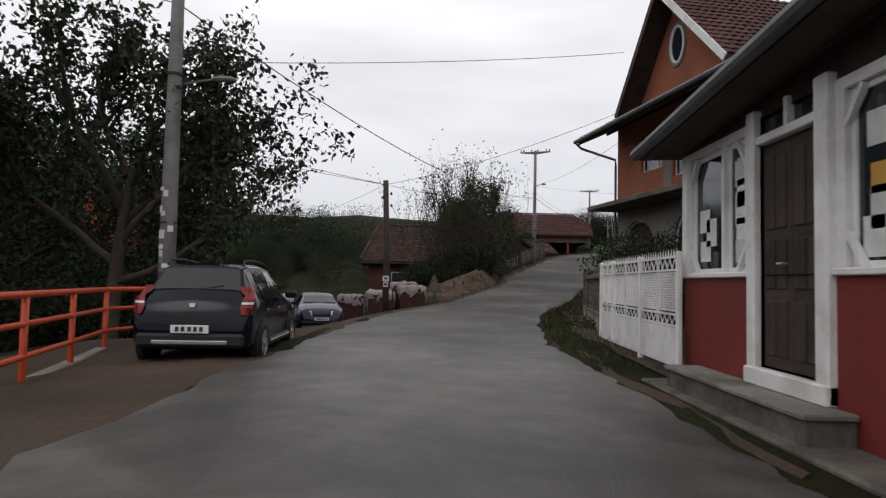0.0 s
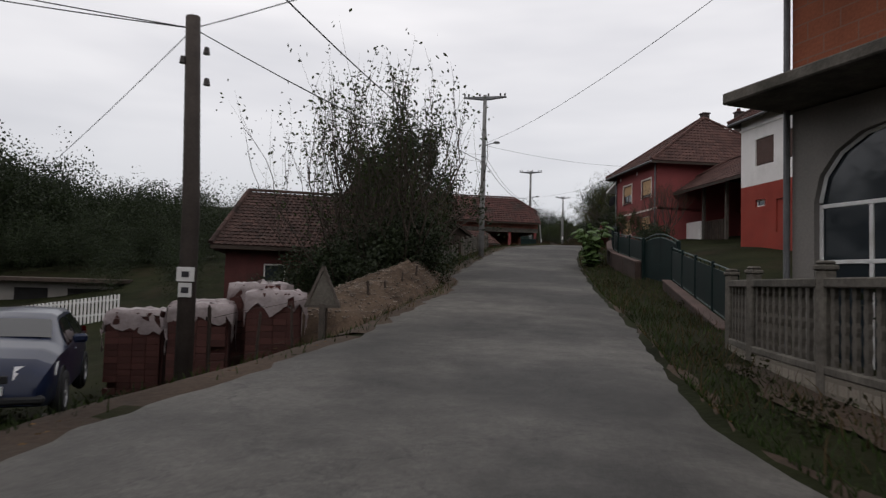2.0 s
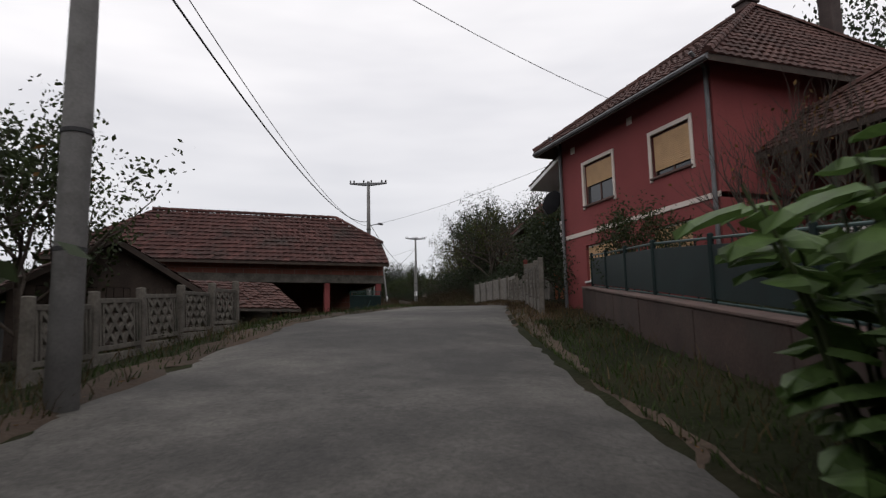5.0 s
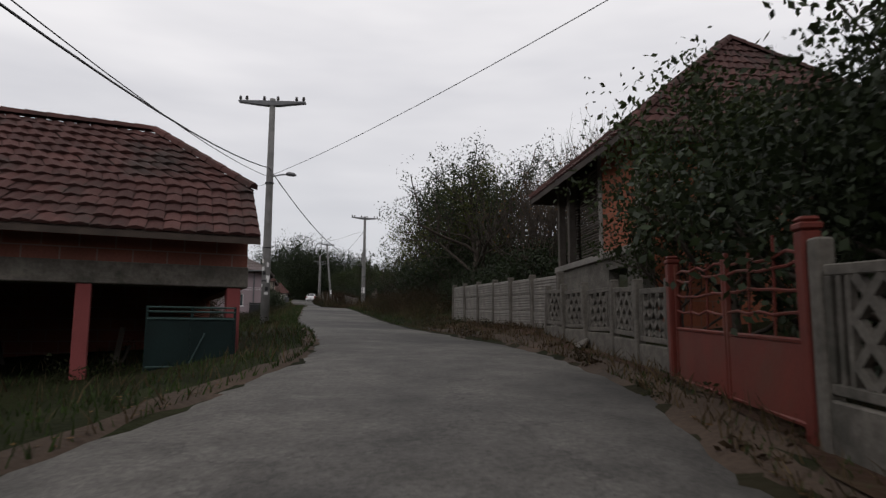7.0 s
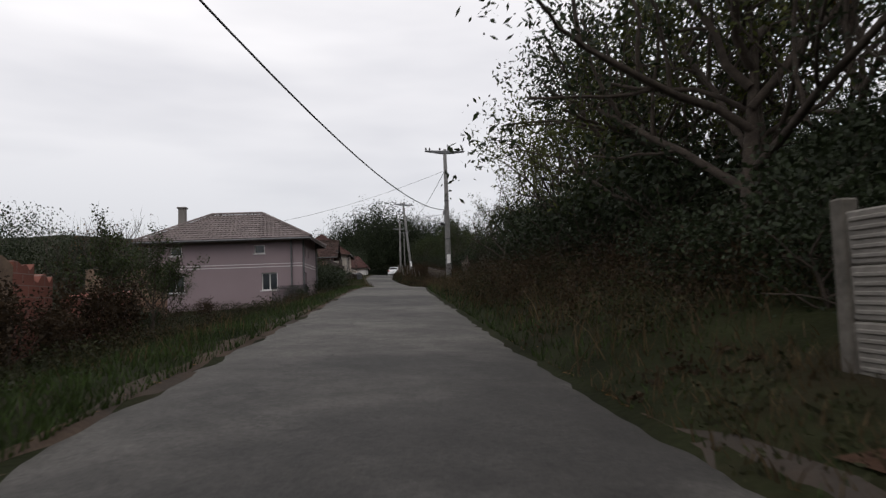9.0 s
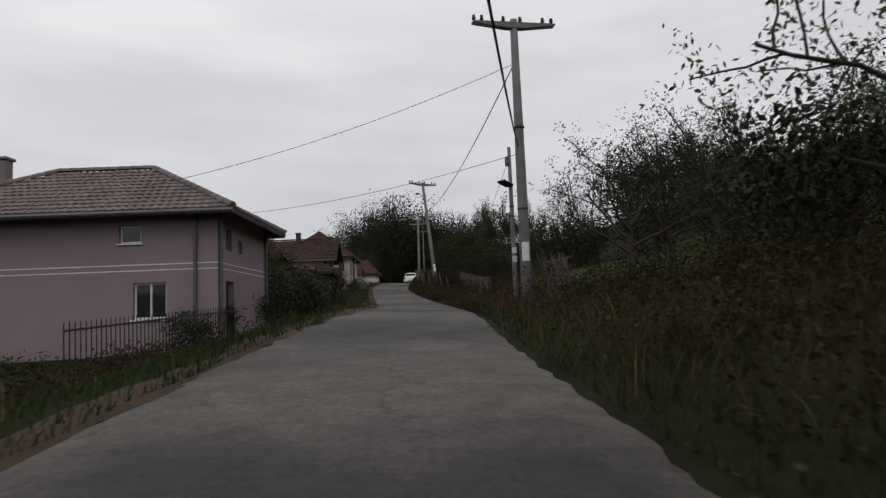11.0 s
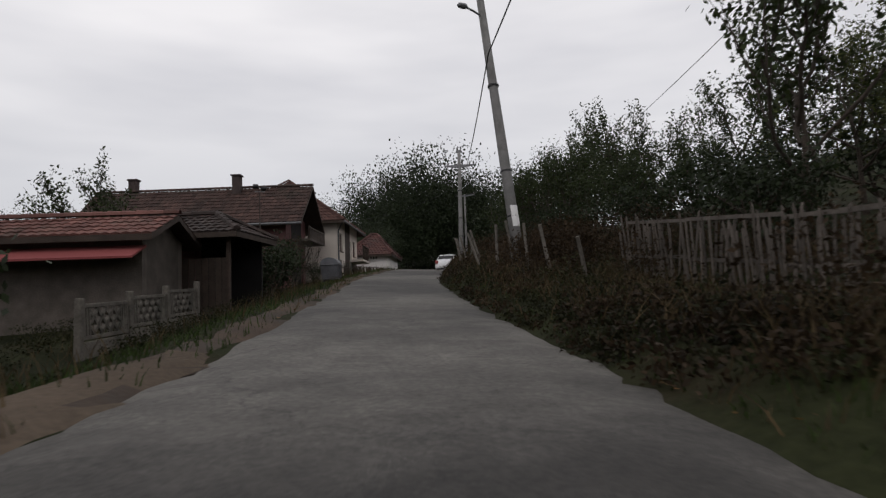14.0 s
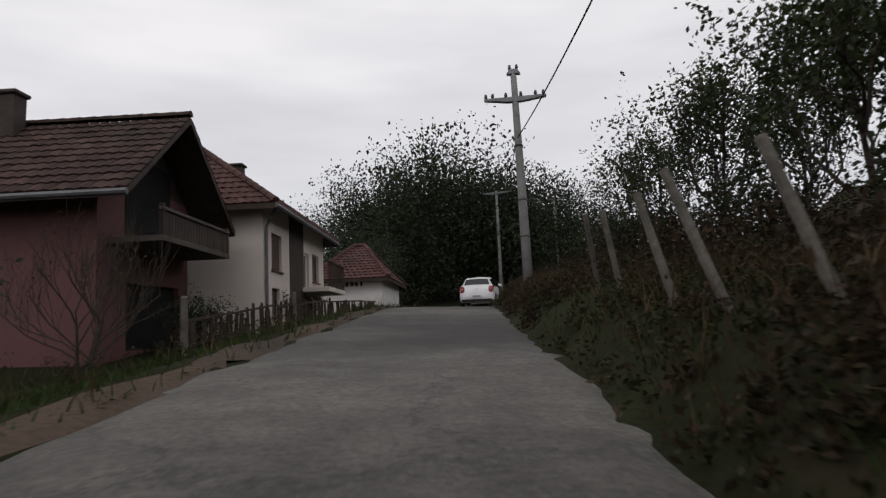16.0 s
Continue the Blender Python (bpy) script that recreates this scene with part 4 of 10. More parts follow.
# ---- poles, wires ----
def power_pole(place, z0, z1, yaw, arms, lean=(0, 0), lamp=None, label="", r=0.15, name="utility_pole"):
    """A tapered concrete pole with a steel crossarm and six insulators."""
    h = z1 - z0
    m = Matrix.Translation((place[0], place[1], z0)) @ Matrix(((1, 0, lean[0] / h, 0), (0, 1, lean[1] / h, 0), (0, 0, 1, 0), (0, 0, 0, 1))) @ pose(0, 0, 0, 0, 0, yaw)
    t = thing(name, Matrix.Translation((place[0], place[1], z0)), label, "utility pole", "utility poles along the road")
    m = Matrix.Translation((-place[0], -place[1], -z0)) @ m
    def pts(*q):
        return [m @ Vector(p) for p in q]
    s = Shape()
    s.tube(pts((0, 0, -0.6), (0, 0, h * 0.33), (0, 0, h * 0.66), (0, 0, h)), [r, r * 0.88, r * 0.75, r * 0.62], 14)
    part("shaft", s, M_POLE, t, smooth=True)
    for dz, w in arms:
        a = Shape()
        z = h + dz
        v = [(-w / 2, -0.05, z + 0.03), (w / 2, -0.05, z + 0.03), (w / 2, -0.05, z - 0.02), (0.22, -0.05, z - 0.13), (-0.22, -0.05, z - 0.13), (-w / 2, -0.05, z - 0.02)]
        for y in (-0.1, 0.04):
            q = [(x, y, zz) for x, _, zz in v]
            q2 = [(x, y + 0.06, zz) for x, _, zz in v]
            a.add(pts(*q, *q2), [tuple(range(6)), tuple(range(11, 5, -1))] + [(i, i + 6, (i + 1) % 6 + 6, (i + 1) % 6) for i in range(6)])
        arm = part("crossarm", a, M_STEEL, t)
        for x in ((-w / 2 + 0.05, -w / 2 + 0.26, -0.28, 0.18, w / 2 - 0.32, w / 2 - 0.08) if w > 1.6 else (-w / 2 + 0.06, -w / 2 + 0.28, w / 2 - 0.28, w / 2 - 0.06) if w > 0.8 else (-w / 2 + 0.04, w / 2 - 0.04)):
            i = Shape()
            i.tube(pts((x, 0, z), (x, 0, z + 0.07), (x, 0, z + 0.09), (x, 0, z + 0.14), (x, 0, z + 0.15), (x, 0, z + 0.2)), [0.018, 0.018, 0.05, 0.055, 0.035, 0.045], 8)
            part("insulator", i, M_PORC, arm)
    if lamp:
        z, dx, dy = lamp
        l = Shape()
        l.tube([m @ Vector((0, 0, z)), m @ Vector((dx * 0.5, dy * 0.5, z + 0.1)), m @ Vector((dx * 0.75, dy * 0.75, z + 0.12))], 0.025, 8)
        la = part("lamp_arm", l, M_STEEL, t)
        hd = Shape()
        hd.tube([m @ Vector((dx * 0.7, dy * 0.7, z + 0.13)), m @ Vector((dx * 0.8, dy * 0.8, z + 0.14)), m @ Vector((dx * 1.05, dy * 1.05, z + 0.12)), m @ Vector((dx * 1.15, dy * 1.15, z + 0.1))], [0.03, 0.075, 0.07, 0.02], 8)
        part("lamp_head", hd, M_STEEL, la)
    for z in (1.5, 2.6, h * 0.62):
        b = Shape()
        b.tube(pts((0, 0, z - 0.02), (0, 0, z + 0.02)), r * 0.97, 14)
        part("band", b, M_WIRE, t)
    return t, m


def notice(parent, m, z, ang, w, h, r, mat=None):
    """A paper curved round a pole."""
    n = 5
    v = []
    for k in range(n + 1):
        a = ang + (k / n - 0.5) * w / r
        for zz in (z, z + h):
            v.append(m @ Vector((r * math.cos(a), r * math.sin(a), zz)))
    s = Shape()
    s.add(v, [(2 * k, 2 * k + 2, 2 * k + 3, 2 * k + 1) for k in range(n)])
    return part("notice", s, mat or M_PAPER, parent)


def wire(a, b, sag, r=0.011, label="thin black overhead power cable", n=18):
    a, b = Vector(a), Vector(b)
    pts = [a.lerp(b, k / n) - Vector((0, 0, 4 * sag * (k / n) * (1 - k / n))) for k in range(n + 1)]
    s = Shape()
    s.tube(pts, r, 5, False)
    return single("overhead_wire", s, M_WIRE, label, "cable", group="overhead wires")


# ---- plants ----
def leaf_quads(points, size, rnd, aspect=0.55, droop=0.35, normals=None):
    """Pointed leaves at random turns round an array of points."""
    n = len(points)
    d = rnd.randn(n, 3)
    d[:, 2] -= droop
    d /= np.linalg.norm(d, axis=1)[:, None]
    s = rnd.randn(n, 3)
    s -= (s * d).sum(1)[:, None] * d
    s /= np.linalg.norm(s, axis=1)[:, None] + 1e-9
    ln = (size * (0.6 + 0.8 * rnd.rand(n)))[:, None]
    w = ln * aspect * 0.5
    p = points
    return np.stack([p, p + d * ln * 0.45 + s * w, p + d * ln, p + d * ln * 0.5 - s * w], 1)


def grow(rnd, base, direction, length, radius, depth, wood, tips, spread=0.6, n_child=4, up=0.25, taper=0.6):
    """One limb and its children; tips collects points along the thin twigs."""
    k = 5 if depth else 2
    pts, d, p = [base.copy()], direction.copy(), base.copy()
    for i in range(k):
        d = d + rnd.randn(3) * 0.16 + np.array([0, 0, up * 0.15])
        d /= np.linalg.norm(d)
        p = p + d * length / k
        pts.append(p.copy())
    rad = [radius * (1 - (1 - taper) * i / k) for i in range(k + 1)]
    if depth == 0:
        rad[-1] = rad[0] * 0.3
    wood.append((pts, rad, 7 if depth > 1 else 4 if depth == 1 else 3))
    if depth <= 1:
        for i in range(1, k + 1):
            tips.append((pts[i], length * (0.2 if depth == 0 else 0.13)))
    if depth > 0:
        for c in range(n_child):
            t = 0.35 + 0.65 * (c + rnd.rand()) / n_child
            i = min(k - 1, int(t * k))
            q = pts[i] + (pts[i + 1] - pts[i]) * (t * k - i)
            a = rnd.rand() * 2 * math.pi
            side = np.cross(d, [math.cos(a), math.sin(a), 0.3])
            side /= np.linalg.norm(side) + 1e-9
            nd = d * (1 - spread * 0.6) + side * spread + np.array([0, 0, up])
            nd /= np.linalg.norm(nd)
            grow(rnd, q, nd, length * (0.5 + 0.25 * rnd.rand()), radius * 0.5, depth - 1, wood, tips, spread, n_child, up, taper)


TREES = {}


def tree_meshes(key, seed, trunk=2.2, limb=3.2, r=0.16, depth=2, n_limb=5, n_child=4, spread=0.7, leaves=5000, leaf=0.14, fuzz=0.35, mat=None, up=0.3, stems=1, aspect=0.55):
    """Wood and crown of one kind of tree, made once."""
    rnd = np.random.RandomState(seed)
    wood, tips = [], []
    for st in range(stems):
        a0 = rnd.rand() * 6.28
        lean = np.array([math.cos(a0), math.sin(a0), 0]) * (0.08 if stems == 1 else 0.28)
        d = np.array([lean[0], lean[1], 1.0])
        d /= np.linalg.norm(d)
        b = np.array([math.cos(a0), math.sin(a0), 0]) * (0 if stems == 1 else 0.25)
        b[2] = -0.25
        pts = [b + d * (trunk + limb * 0.7) * t + np.array([0.08 * math.sin(3 * t + seed), 0.08 * math.cos(4 * t), 0]) * trunk * t for t in np.linspace(0, 1, 7)]
        wood.append((pts, list(np.linspace(r * 1.25, r * 0.35, 7)), 10))
        for k in range(n_limb):
            h = trunk + (limb * 0.7) * (k / max(1, n_limb - 1)) * 0.95
            t = min(0.98, h / (trunk + limb * 0.7))
            base = b + d * (trunk + limb * 0.7) * t
            a = k * 2.4 + rnd.rand()
            dd = np.array([math.cos(a), math.sin(a), up + 0.9 * t * t])
            dd /= np.linalg.norm(dd)
            grow(rnd, base, dd, limb * (1.05 - 0.45 * (t - trunk / (trunk + limb))), r * 0.5, depth, wood, tips, spread, n_child, up)
    # stems first, the loose limbs in a mesh of their own
    ws, ls = Shape(), Shape()
    for p, q, n in wood:
        if n == 3 and key not in ("bare", "sparse", "plum"):
            continue
        (ws if n == 10 else ls).tube(p, q, n, False)
    wme = ws.mesh(key + "_wood", M_BARK, True), ls.mesh(key + "_limbs", M_BARK, True)
    tp, tr = np.array([t[0] for t in tips]), np.array([t[1] for t in tips])
    # leave some twigs bare for an uneven outline
    keep = rnd.rand(len(tp)) < 0.85
    tp, tr = tp[keep], tr[keep]
    i = rnd.randint(0, len(tp), leaves)
    pos = tp[i] + np.clip(rnd.randn(leaves, 3), -1.6, 1.6) * (tr[i] * fuzz + 0.05)[:, None]
    return wme, quads_mesh(key + "_crown", leaf_quads(pos, leaf * np.ones(leaves), rnd, aspect), mat or M_LEAF)


def plant(name, key, x, y, label, category="tree", size=1.0, turn=0.0, group="", z=None, squash=1.0):
    """A tree or bush of a kind made by tree_meshes, standing on the ground."""
    w, c = TREES[key]
    t = thing(name, Matrix.Translation((x, y, (gz(x, y) if z is None else z) - 0.05)) @ pose(0, 0, 0, 0, 0, turn) @ Matrix.Diagonal((size, size, size * squash, 1)), label, category, group)
    tagged(part("trunk" if category == "tree" else "stem", w[0], None, t), kind="" if category == "tree" else "stuff")
    tagged(part("branchwork", w[1], None, t), kind="stuff")
    tagged(part("crown" if category == "tree" else "leaves", c, None, t), kind="stuff")
    return t


def hedge_mesh(name, boxes, density, leaf, mat, seed, lump=0.35):
    """Leaves that fill rounded lumps (x, y, z, rx, ry, rz), denser at the outside."""
    rnd = np.random.RandomState(seed)
    out = []
    for x, y, z, rx, ry, rz in boxes:
        n = int(density * (rx * ry + ry * rz + rx * rz) * 4)
        d = rnd.randn(n, 3)
        d /= np.linalg.norm(d, axis=1)[:, None]
        rad = (0.55 + 0.5 * rnd.rand(n) ** 0.6) * (1 + lump * np.sin(d[:, 0] * 5 + x) * np.sin(d[:, 1] * 6 + y) * np.cos(d[:, 2] * 5))
        out.append(np.array([x, y, z]) + d * rad[:, None] * np.array([rx, ry, rz]))
    p = np.concatenate(out)
    return quads_mesh(name, leaf_quads(p, leaf * np.ones(len(p)), rnd, 0.6), mat)

# ---- houses on the right ----
def arch_fill(house, m, x0, x1, zs, zt, mat, th=0.24, n=8):
    """Closes the corners above a round arch in a square opening."""
    c, r, h = (x0 + x1) / 2, (x1 - x0) / 2, zt - zs
    arc = [(c - r * math.cos(math.pi * k / n), zs + h * math.sin(math.pi * k / n)) for k in range(n + 1)]
    s = Shape()
    for k in range(n):
        (a, b), (d, e) = arc[k], arc[k + 1]
        for y in (0.0, th):
            s.quad(*[m @ Vector(p) for p in ((a, y, b), (d, y, e), (d, y, zt), (a, y, zt))])
        s.quad(*[m @ Vector(p) for p in ((a, 0, b), (a, th, b), (d, th, e), (d, 0, e))])
    part("arch", s, mat, house)
    f = Shape()
    f.tube([m @ Vector((a, 0.12, b)) for a, b in arc], 0.04, 6)
    return f


def brick_house():
    """Three-storey house of bare clay blocks with arched windows."""
    a, b = (7.66, 19.75), (9.74, 8.95)
    h = house_at("brick_house", a, b, -0.25, "unplastered orange clay-block house with white arched windows")
    L, D = 11.0, 9.0
    m0 = sides(L, D)[0][0]
    arches = [(0.35, 2.55), (3.7, 4.95), (5.45, 7.35), (7.75, 10.4)]
    walls(h, L, D, -0.3, 4.05, M_GREYREND, {0: [(x0, x1, 0.35, 3.65) for x0, x1 in arches], 3: []}, "ground_floor_wall")
    for x0, x1 in arches:
        f = arch_fill(h, m0, x0, x1, 2.75, 3.65, M_GREYREND)
        w = window(h, m0, x0, x1, 0.35, 2.72, 2 if x1 - x0 < 2 else 3, transom=1.95, sill=False)
        part("arch_frame", f, M_WHITEPAINT, w)
        p = Shape()
        p.box(x0, x1, 0.12, 0.14, 2.72, 3.65, 0, m0)
        part("pane", p, M_GLASS, w)
    ups = [(1.7, 3.05, 5.2, 6.4), (3.65, 4.85, 4.8, 6.45), (5.3, 7.0, 4.35, 6.65), (7.7, 9.0, 5.2, 6.4)]
    walls(h, L, D, 4.25, 7.1, M_ORANGEBLOCK, {0: ups, 3: [(2.5, 3.8, 5.2, 6.4)]}, "upper_wall")
    for x0, x1, z0, z1 in ups:
        window(h, m0, x0, x1, z0, z1, 3 if x1 - x0 > 1.25 else 2, sill=False, curtain="some")
    f = arch_fill(h, m0, 3.65, 4.85, 6.1, 6.45, M_ORANGEBLOCK)
    part("arch_frame", f, M_WHITEPAINT, h)
    for x0, x1 in ((3.12, 3.6), (4.9, 5.25)):
        p = Shape()
        p.box(x0, x1, -0.02, 0.1, 4.26, 6.74, 0.01)
        part("pier", p, M_GREYREND, h)
    slab = Shape()
    slab.box(-0.2, L + 0.3, -1.05, 0.35, 4.08, 4.24, 0.02)
    part("balcony_slab", slab, M_CONCOLD, h)
    # pent roof over the upper windows, and a steep gable behind it
    ps = Shape()
    out = [(-1.3, 6.65), (0.3, 7.4), (0.3, 7.25), (-1.3, 6.5)]
    ps.add([(x, y, z) for x in (-0.5, L + 0.6) for y, z in out], [(0, 1, 2, 3), (7, 6, 5, 4), (0, 4, 5, 1), (1, 5, 6, 2), (2, 6, 7, 3), (3, 7, 4, 0)])
    pr = part("pent_roof", ps, M_DARKWOOD, h)
    ts = Shape()
    tiles(ts, [(-0.5, -1.34, 6.68), (-0.5, 0.3, 7.43)], [(L + 0.6, -1.34, 6.68), (L + 0.6, 0.3, 7.43)])
    tagged(part("roof_tiles", ts, M_TILE, pr), kind="stuff")
    g = Shape()
    g.tube([(-0.55, -1.4, 6.62), (L + 0.6, -1.4, 6.62)], 0.075, 8)
    part("gutter", g, M_STEEL, pr)
    d = Shape()
    d.tube([(-0.52, -1.36, 6.56), (-0.45, -1.2, 6.38), (-0.02, -0.08, 5.95), (-0.04, -0.06, 5.7), (-0.04, -0.06, 0)], 0.045, 8)
    part("downpipe", d, M_STEEL, h)
    roof(h, L, D, 7.15, 9.4, 0.3, (0, 0), M_TILE, M_ORANGEBLOCK, gutter=False)
    # cross gable over the balcony, its verge far forward of the wall
    gw = Shape()
    gw.prism([(1.75, 6.95), (1.75, 7.35), (4.1, 10.2), (7.1, 7.35), (7.1, 6.95)], -0.1, 0.14)
    part("gable", gw, M_ORANGEBLOCK, h)
    for foot, top, mat in (((1.5, 7.12), (4.1, 10.36), M_DARKWOOD), ((7.4, 7.2), (4.1, 10.36), M_DARKWOOD)):
        (xa, za), (xb, zb) = foot, top
        dk = Shape()
        v = [(xa, -0.8, za), (xb, -0.8, zb), (xb, 4.4, zb), (xa, 0.3, za)]
        dk.add(v + [(x, y, z - 0.14) for x, y, z in v], [(0, 1, 2, 3), (7, 6, 5, 4), (0, 4, 5, 1), (1, 5, 6, 2), (2, 6, 7, 3), (3, 7, 4, 0)])
        gr = part("gable_roof", dk, mat, h)
        ts = Shape()
        tiles(ts, [(xa, -0.82, za + 0.02), (xb, -0.82, zb + 0.02)], [(xa, 0.3, za + 0.02), (xb, 4.4, zb + 0.02)], seed=int(xa))
        tagged(part("roof_tiles", ts, M_TILE, gr), kind="stuff")
        bb = Shape()
        bb.bar((xa, -0.83, za - 0.07), (xb, -0.83, zb - 0.07), 0.04, 0.2)
        part("bargeboard", bb, M_WHITEPAINT if xa > 4 else M_DARKWOOD, gr)
    o = Shape()
    n = 16
    c = (4.09, 8.7)
    ring = [(c[0] + 0.36 * math.cos(2 * math.pi * k / n), -0.12, c[1] + 0.55 * math.sin(2 * math.pi * k / n)) for k in range(n)]
    o.add(ring + [(x, -0.06, z) for x, _, z in ring], [tuple(range(n))] + [(i, (i + 1) % n, (i + 1) % n + n, i + n) for i in range(n)])
    sr = Shape()
    sr.tube([(c[0] + (x - c[0]) * 1.2, -0.1, c[1] + (z - c[1]) * 1.16) for x, _, z in ring + [ring[0]]], 0.06, 6)
    part("surround", sr, M_GREYREND, h)
    aw = part("attic_window", o, M_GLASS, h)
    fr = Shape()
    fr.tube(ring + [ring[0]], 0.05, 6)
    part("window_frame", fr, M_WHITEPAINT, aw)


brick_house()


def shop():
    """Low shop with a white timber front, dark doors and an oxblood dado."""
    at = frame_between((4.31, 4.5), (4.31, -8.0), 0.0)
    h = thing("village_shop", at, "small shop with white timber window frames and oxblood dado", "shop")
    L, D = 12.5, 5.0
    m0 = sides(L, D)[0][0]
    wins = [(0.16, 1.02), (1.08, 1.55), (3.14, 4.2), (4.26, 5.3), (5.6, 6.7), (6.76, 7.9), (8.2, 10.0)]
    walls(h, L, D, -0.2, 1.31, M_OXBLOOD, {0: [(1.86, 2.84, 0.46, 1.31)]}, "dado_wall")
    walls(h, L, D, 1.31, 2.78, M_WHITEPAINT, {0: [(x0, x1, 1.34, 2.69) for x0, x1 in wins] + [(1.86, 2.84, 1.31, 2.78)]}, "upper_wall")
    for x0, x1 in wins:
        w = window(h, m0, x0, x1, 1.34, 2.69, 1, sill=False, inset=0.05)
        for xa, dx in ((x0, 0.2), (x1, -0.2)):
            if (x0, dx) in ((1.08, 0.2), (4.26, 0.2), (6.76, 0.2)) or (x1, dx) in ((1.02, -0.2), (4.2, -0.2), (6.7, -0.2)):
                continue
            for za, dz in ((1.6, -0.26), (2.42, 0.26)):
                br = Shape()
                br.bar((xa, 0.025, za), (xa + dx, 0.025, za + dz), 0.05, 0.045)
                part("brace", br, M_WHITEPAINT, w)
        rnd = random.Random(int(x0 * 10))
        for k in range(3 if x0 < 1 else 5):
            p = Shape()
            px, pz = x0 + 0.1 + rnd.random() * max(0.05, x1 - x0 - 0.4), 1.45 + 0.2 * k + rnd.uniform(-0.04, 0.04)
            p.box(px, px + rnd.uniform(0.2, 0.3), 0.06, 0.063, pz, pz + rnd.uniform(0.2, 0.34))
            part("poster", p, M_YELLOW if (x0 == 3.14 and k == 2) else M_PAPER, w)
    sl = Shape()
    sl.box(-0.03, 1.7, -0.05, 0.06, 1.29, 1.345, 0.01)
    sl.box(3.03, L, -0.05, 0.06, 1.29, 1.345, 0.01)
    part("sill", sl, M_WHITEPAINT, h)
    cp = Shape()
    cp.box(-0.03, 0.13, -0.03, 0.1, 1.345, 2.77, 0.012)
    part("corner_post", cp, M_WHITEPAINT, h)
    # doors
    fr = Shape()
    for x0, x1 in ((1.71, 1.86), (2.84, 3.02)):
        fr.box(x0, x1, -0.07, 0.12, 0.3, 2.86, 0.015)
    fr.box(1.86, 2.84, -0.05, 0.12, 2.52, 2.6, 0.01)
    fr.box(2.32, 2.38, -0.03, 0.1, 2.6, 2.86, 0.01)
    part("door_frame", fr, M_WHITEPAINT, h)
    tr = Shape()
    tr.box(1.86, 2.84, 0.04, 0.06, 2.6, 2.86)
    part("transom_light", tr, M_GLASS, h)
    for k in range(2):
        x0 = 1.865 + 0.488 * k
        d = Shape()
        d.box(x0, x0 + 0.482, 0.03, 0.09, 0.47, 2.515, 0.008)
        dr = part("door", d, M_DARKWOOD, h)
        for z0, z1 in ((0.58, 1.08), (1.18, 1.62), (1.72, 2.4)):
            for q in range(2):
                pn = Shape()
                pn.box(x0 + 0.06 + 0.19 * q, x0 + 0.22 + 0.19 * q, 0.015, 0.034, z0, z1, 0.012)
                part("door_panel", pn, M_DARKWOOD, dr)
        if k == 0:
            hd = Shape()
            hd.tube([(x0 + 0.45, 0.0, 1.4), (x0 + 0.45, -0.04, 1.4), (x0 + 0.36, -0.04, 1.4)], 0.012, 6)
            part("handle", hd, M_RIM, dr)
    th_ = Shape()
    th_.box(1.71, 3.02, -0.1, 0.25, 0.3, 0.46, 0.012)
    part("threshold", th_, M_WHITEPAINT, h)
    # eaves: dark soffit rising a little along the front, long gutter
    fz = Shape()
    fz.prism([(-0.02, 2.782), (L, 2.782), (L, 3.8), (-0.02, 2.8)], 0.02, 0.2)
    part("frieze_board", fz, M_DARKWOOD, h)
    s = Shape()
    def eave(x, z):
        return z + 0.08 * (x + 0.3)
    v = [(x, y, eave(x, z)) for x in (-0.3, L + 0.4) for y, z in ((-0.46, 2.78), (0.3, 2.81), (0.3, 2.95), (-0.46, 2.92))]
    s.add(v, [(3, 2, 1, 0), (4, 5, 6, 7), (0, 1, 5, 4), (1, 2, 6, 5), (2, 3, 7, 6), (3, 0, 4, 7)])
    aw = part("soffit", s, M_DARKWOOD, h)
    g = Shape()
    g.tube([(-0.31, -0.52, eave(-0.31, 2.85)), (L + 0.4, -0.52, eave(L + 0.4, 2.85))], 0.075, 10)
    part("gutter", g, M_STEEL, aw)
    roof(h, L, D, 3.25, 4.9, 0.1, (0, 0), M_TILE, M_WHITEPAINT, gutter=False)
    # doorstep and pavement strip
    ds = thing("doorstep", at, "grey terrazzo doorstep below the shop doors", "step")
    st = Shape()
    st.box(0.48, 3.27, -0.39, -0.01, -0.2, 0.25, 0.01)
    part("riser", st, M_CONCOLD, ds)
    st = Shape()
    st.box(0.45, 3.3, -0.42, -0.01, 0.25, 0.3, 0.012)
    part("tread", st, M_CONC, ds)
    kb = Shape()
    kb.box(-0.1, L, -0.51, -0.012, -0.35, 0.07, 0.02)
    single("shop_kerb", kb, M_CONCOLD, "low concrete kerb along the shop front", "kerb", at, kind="structure")


shop()


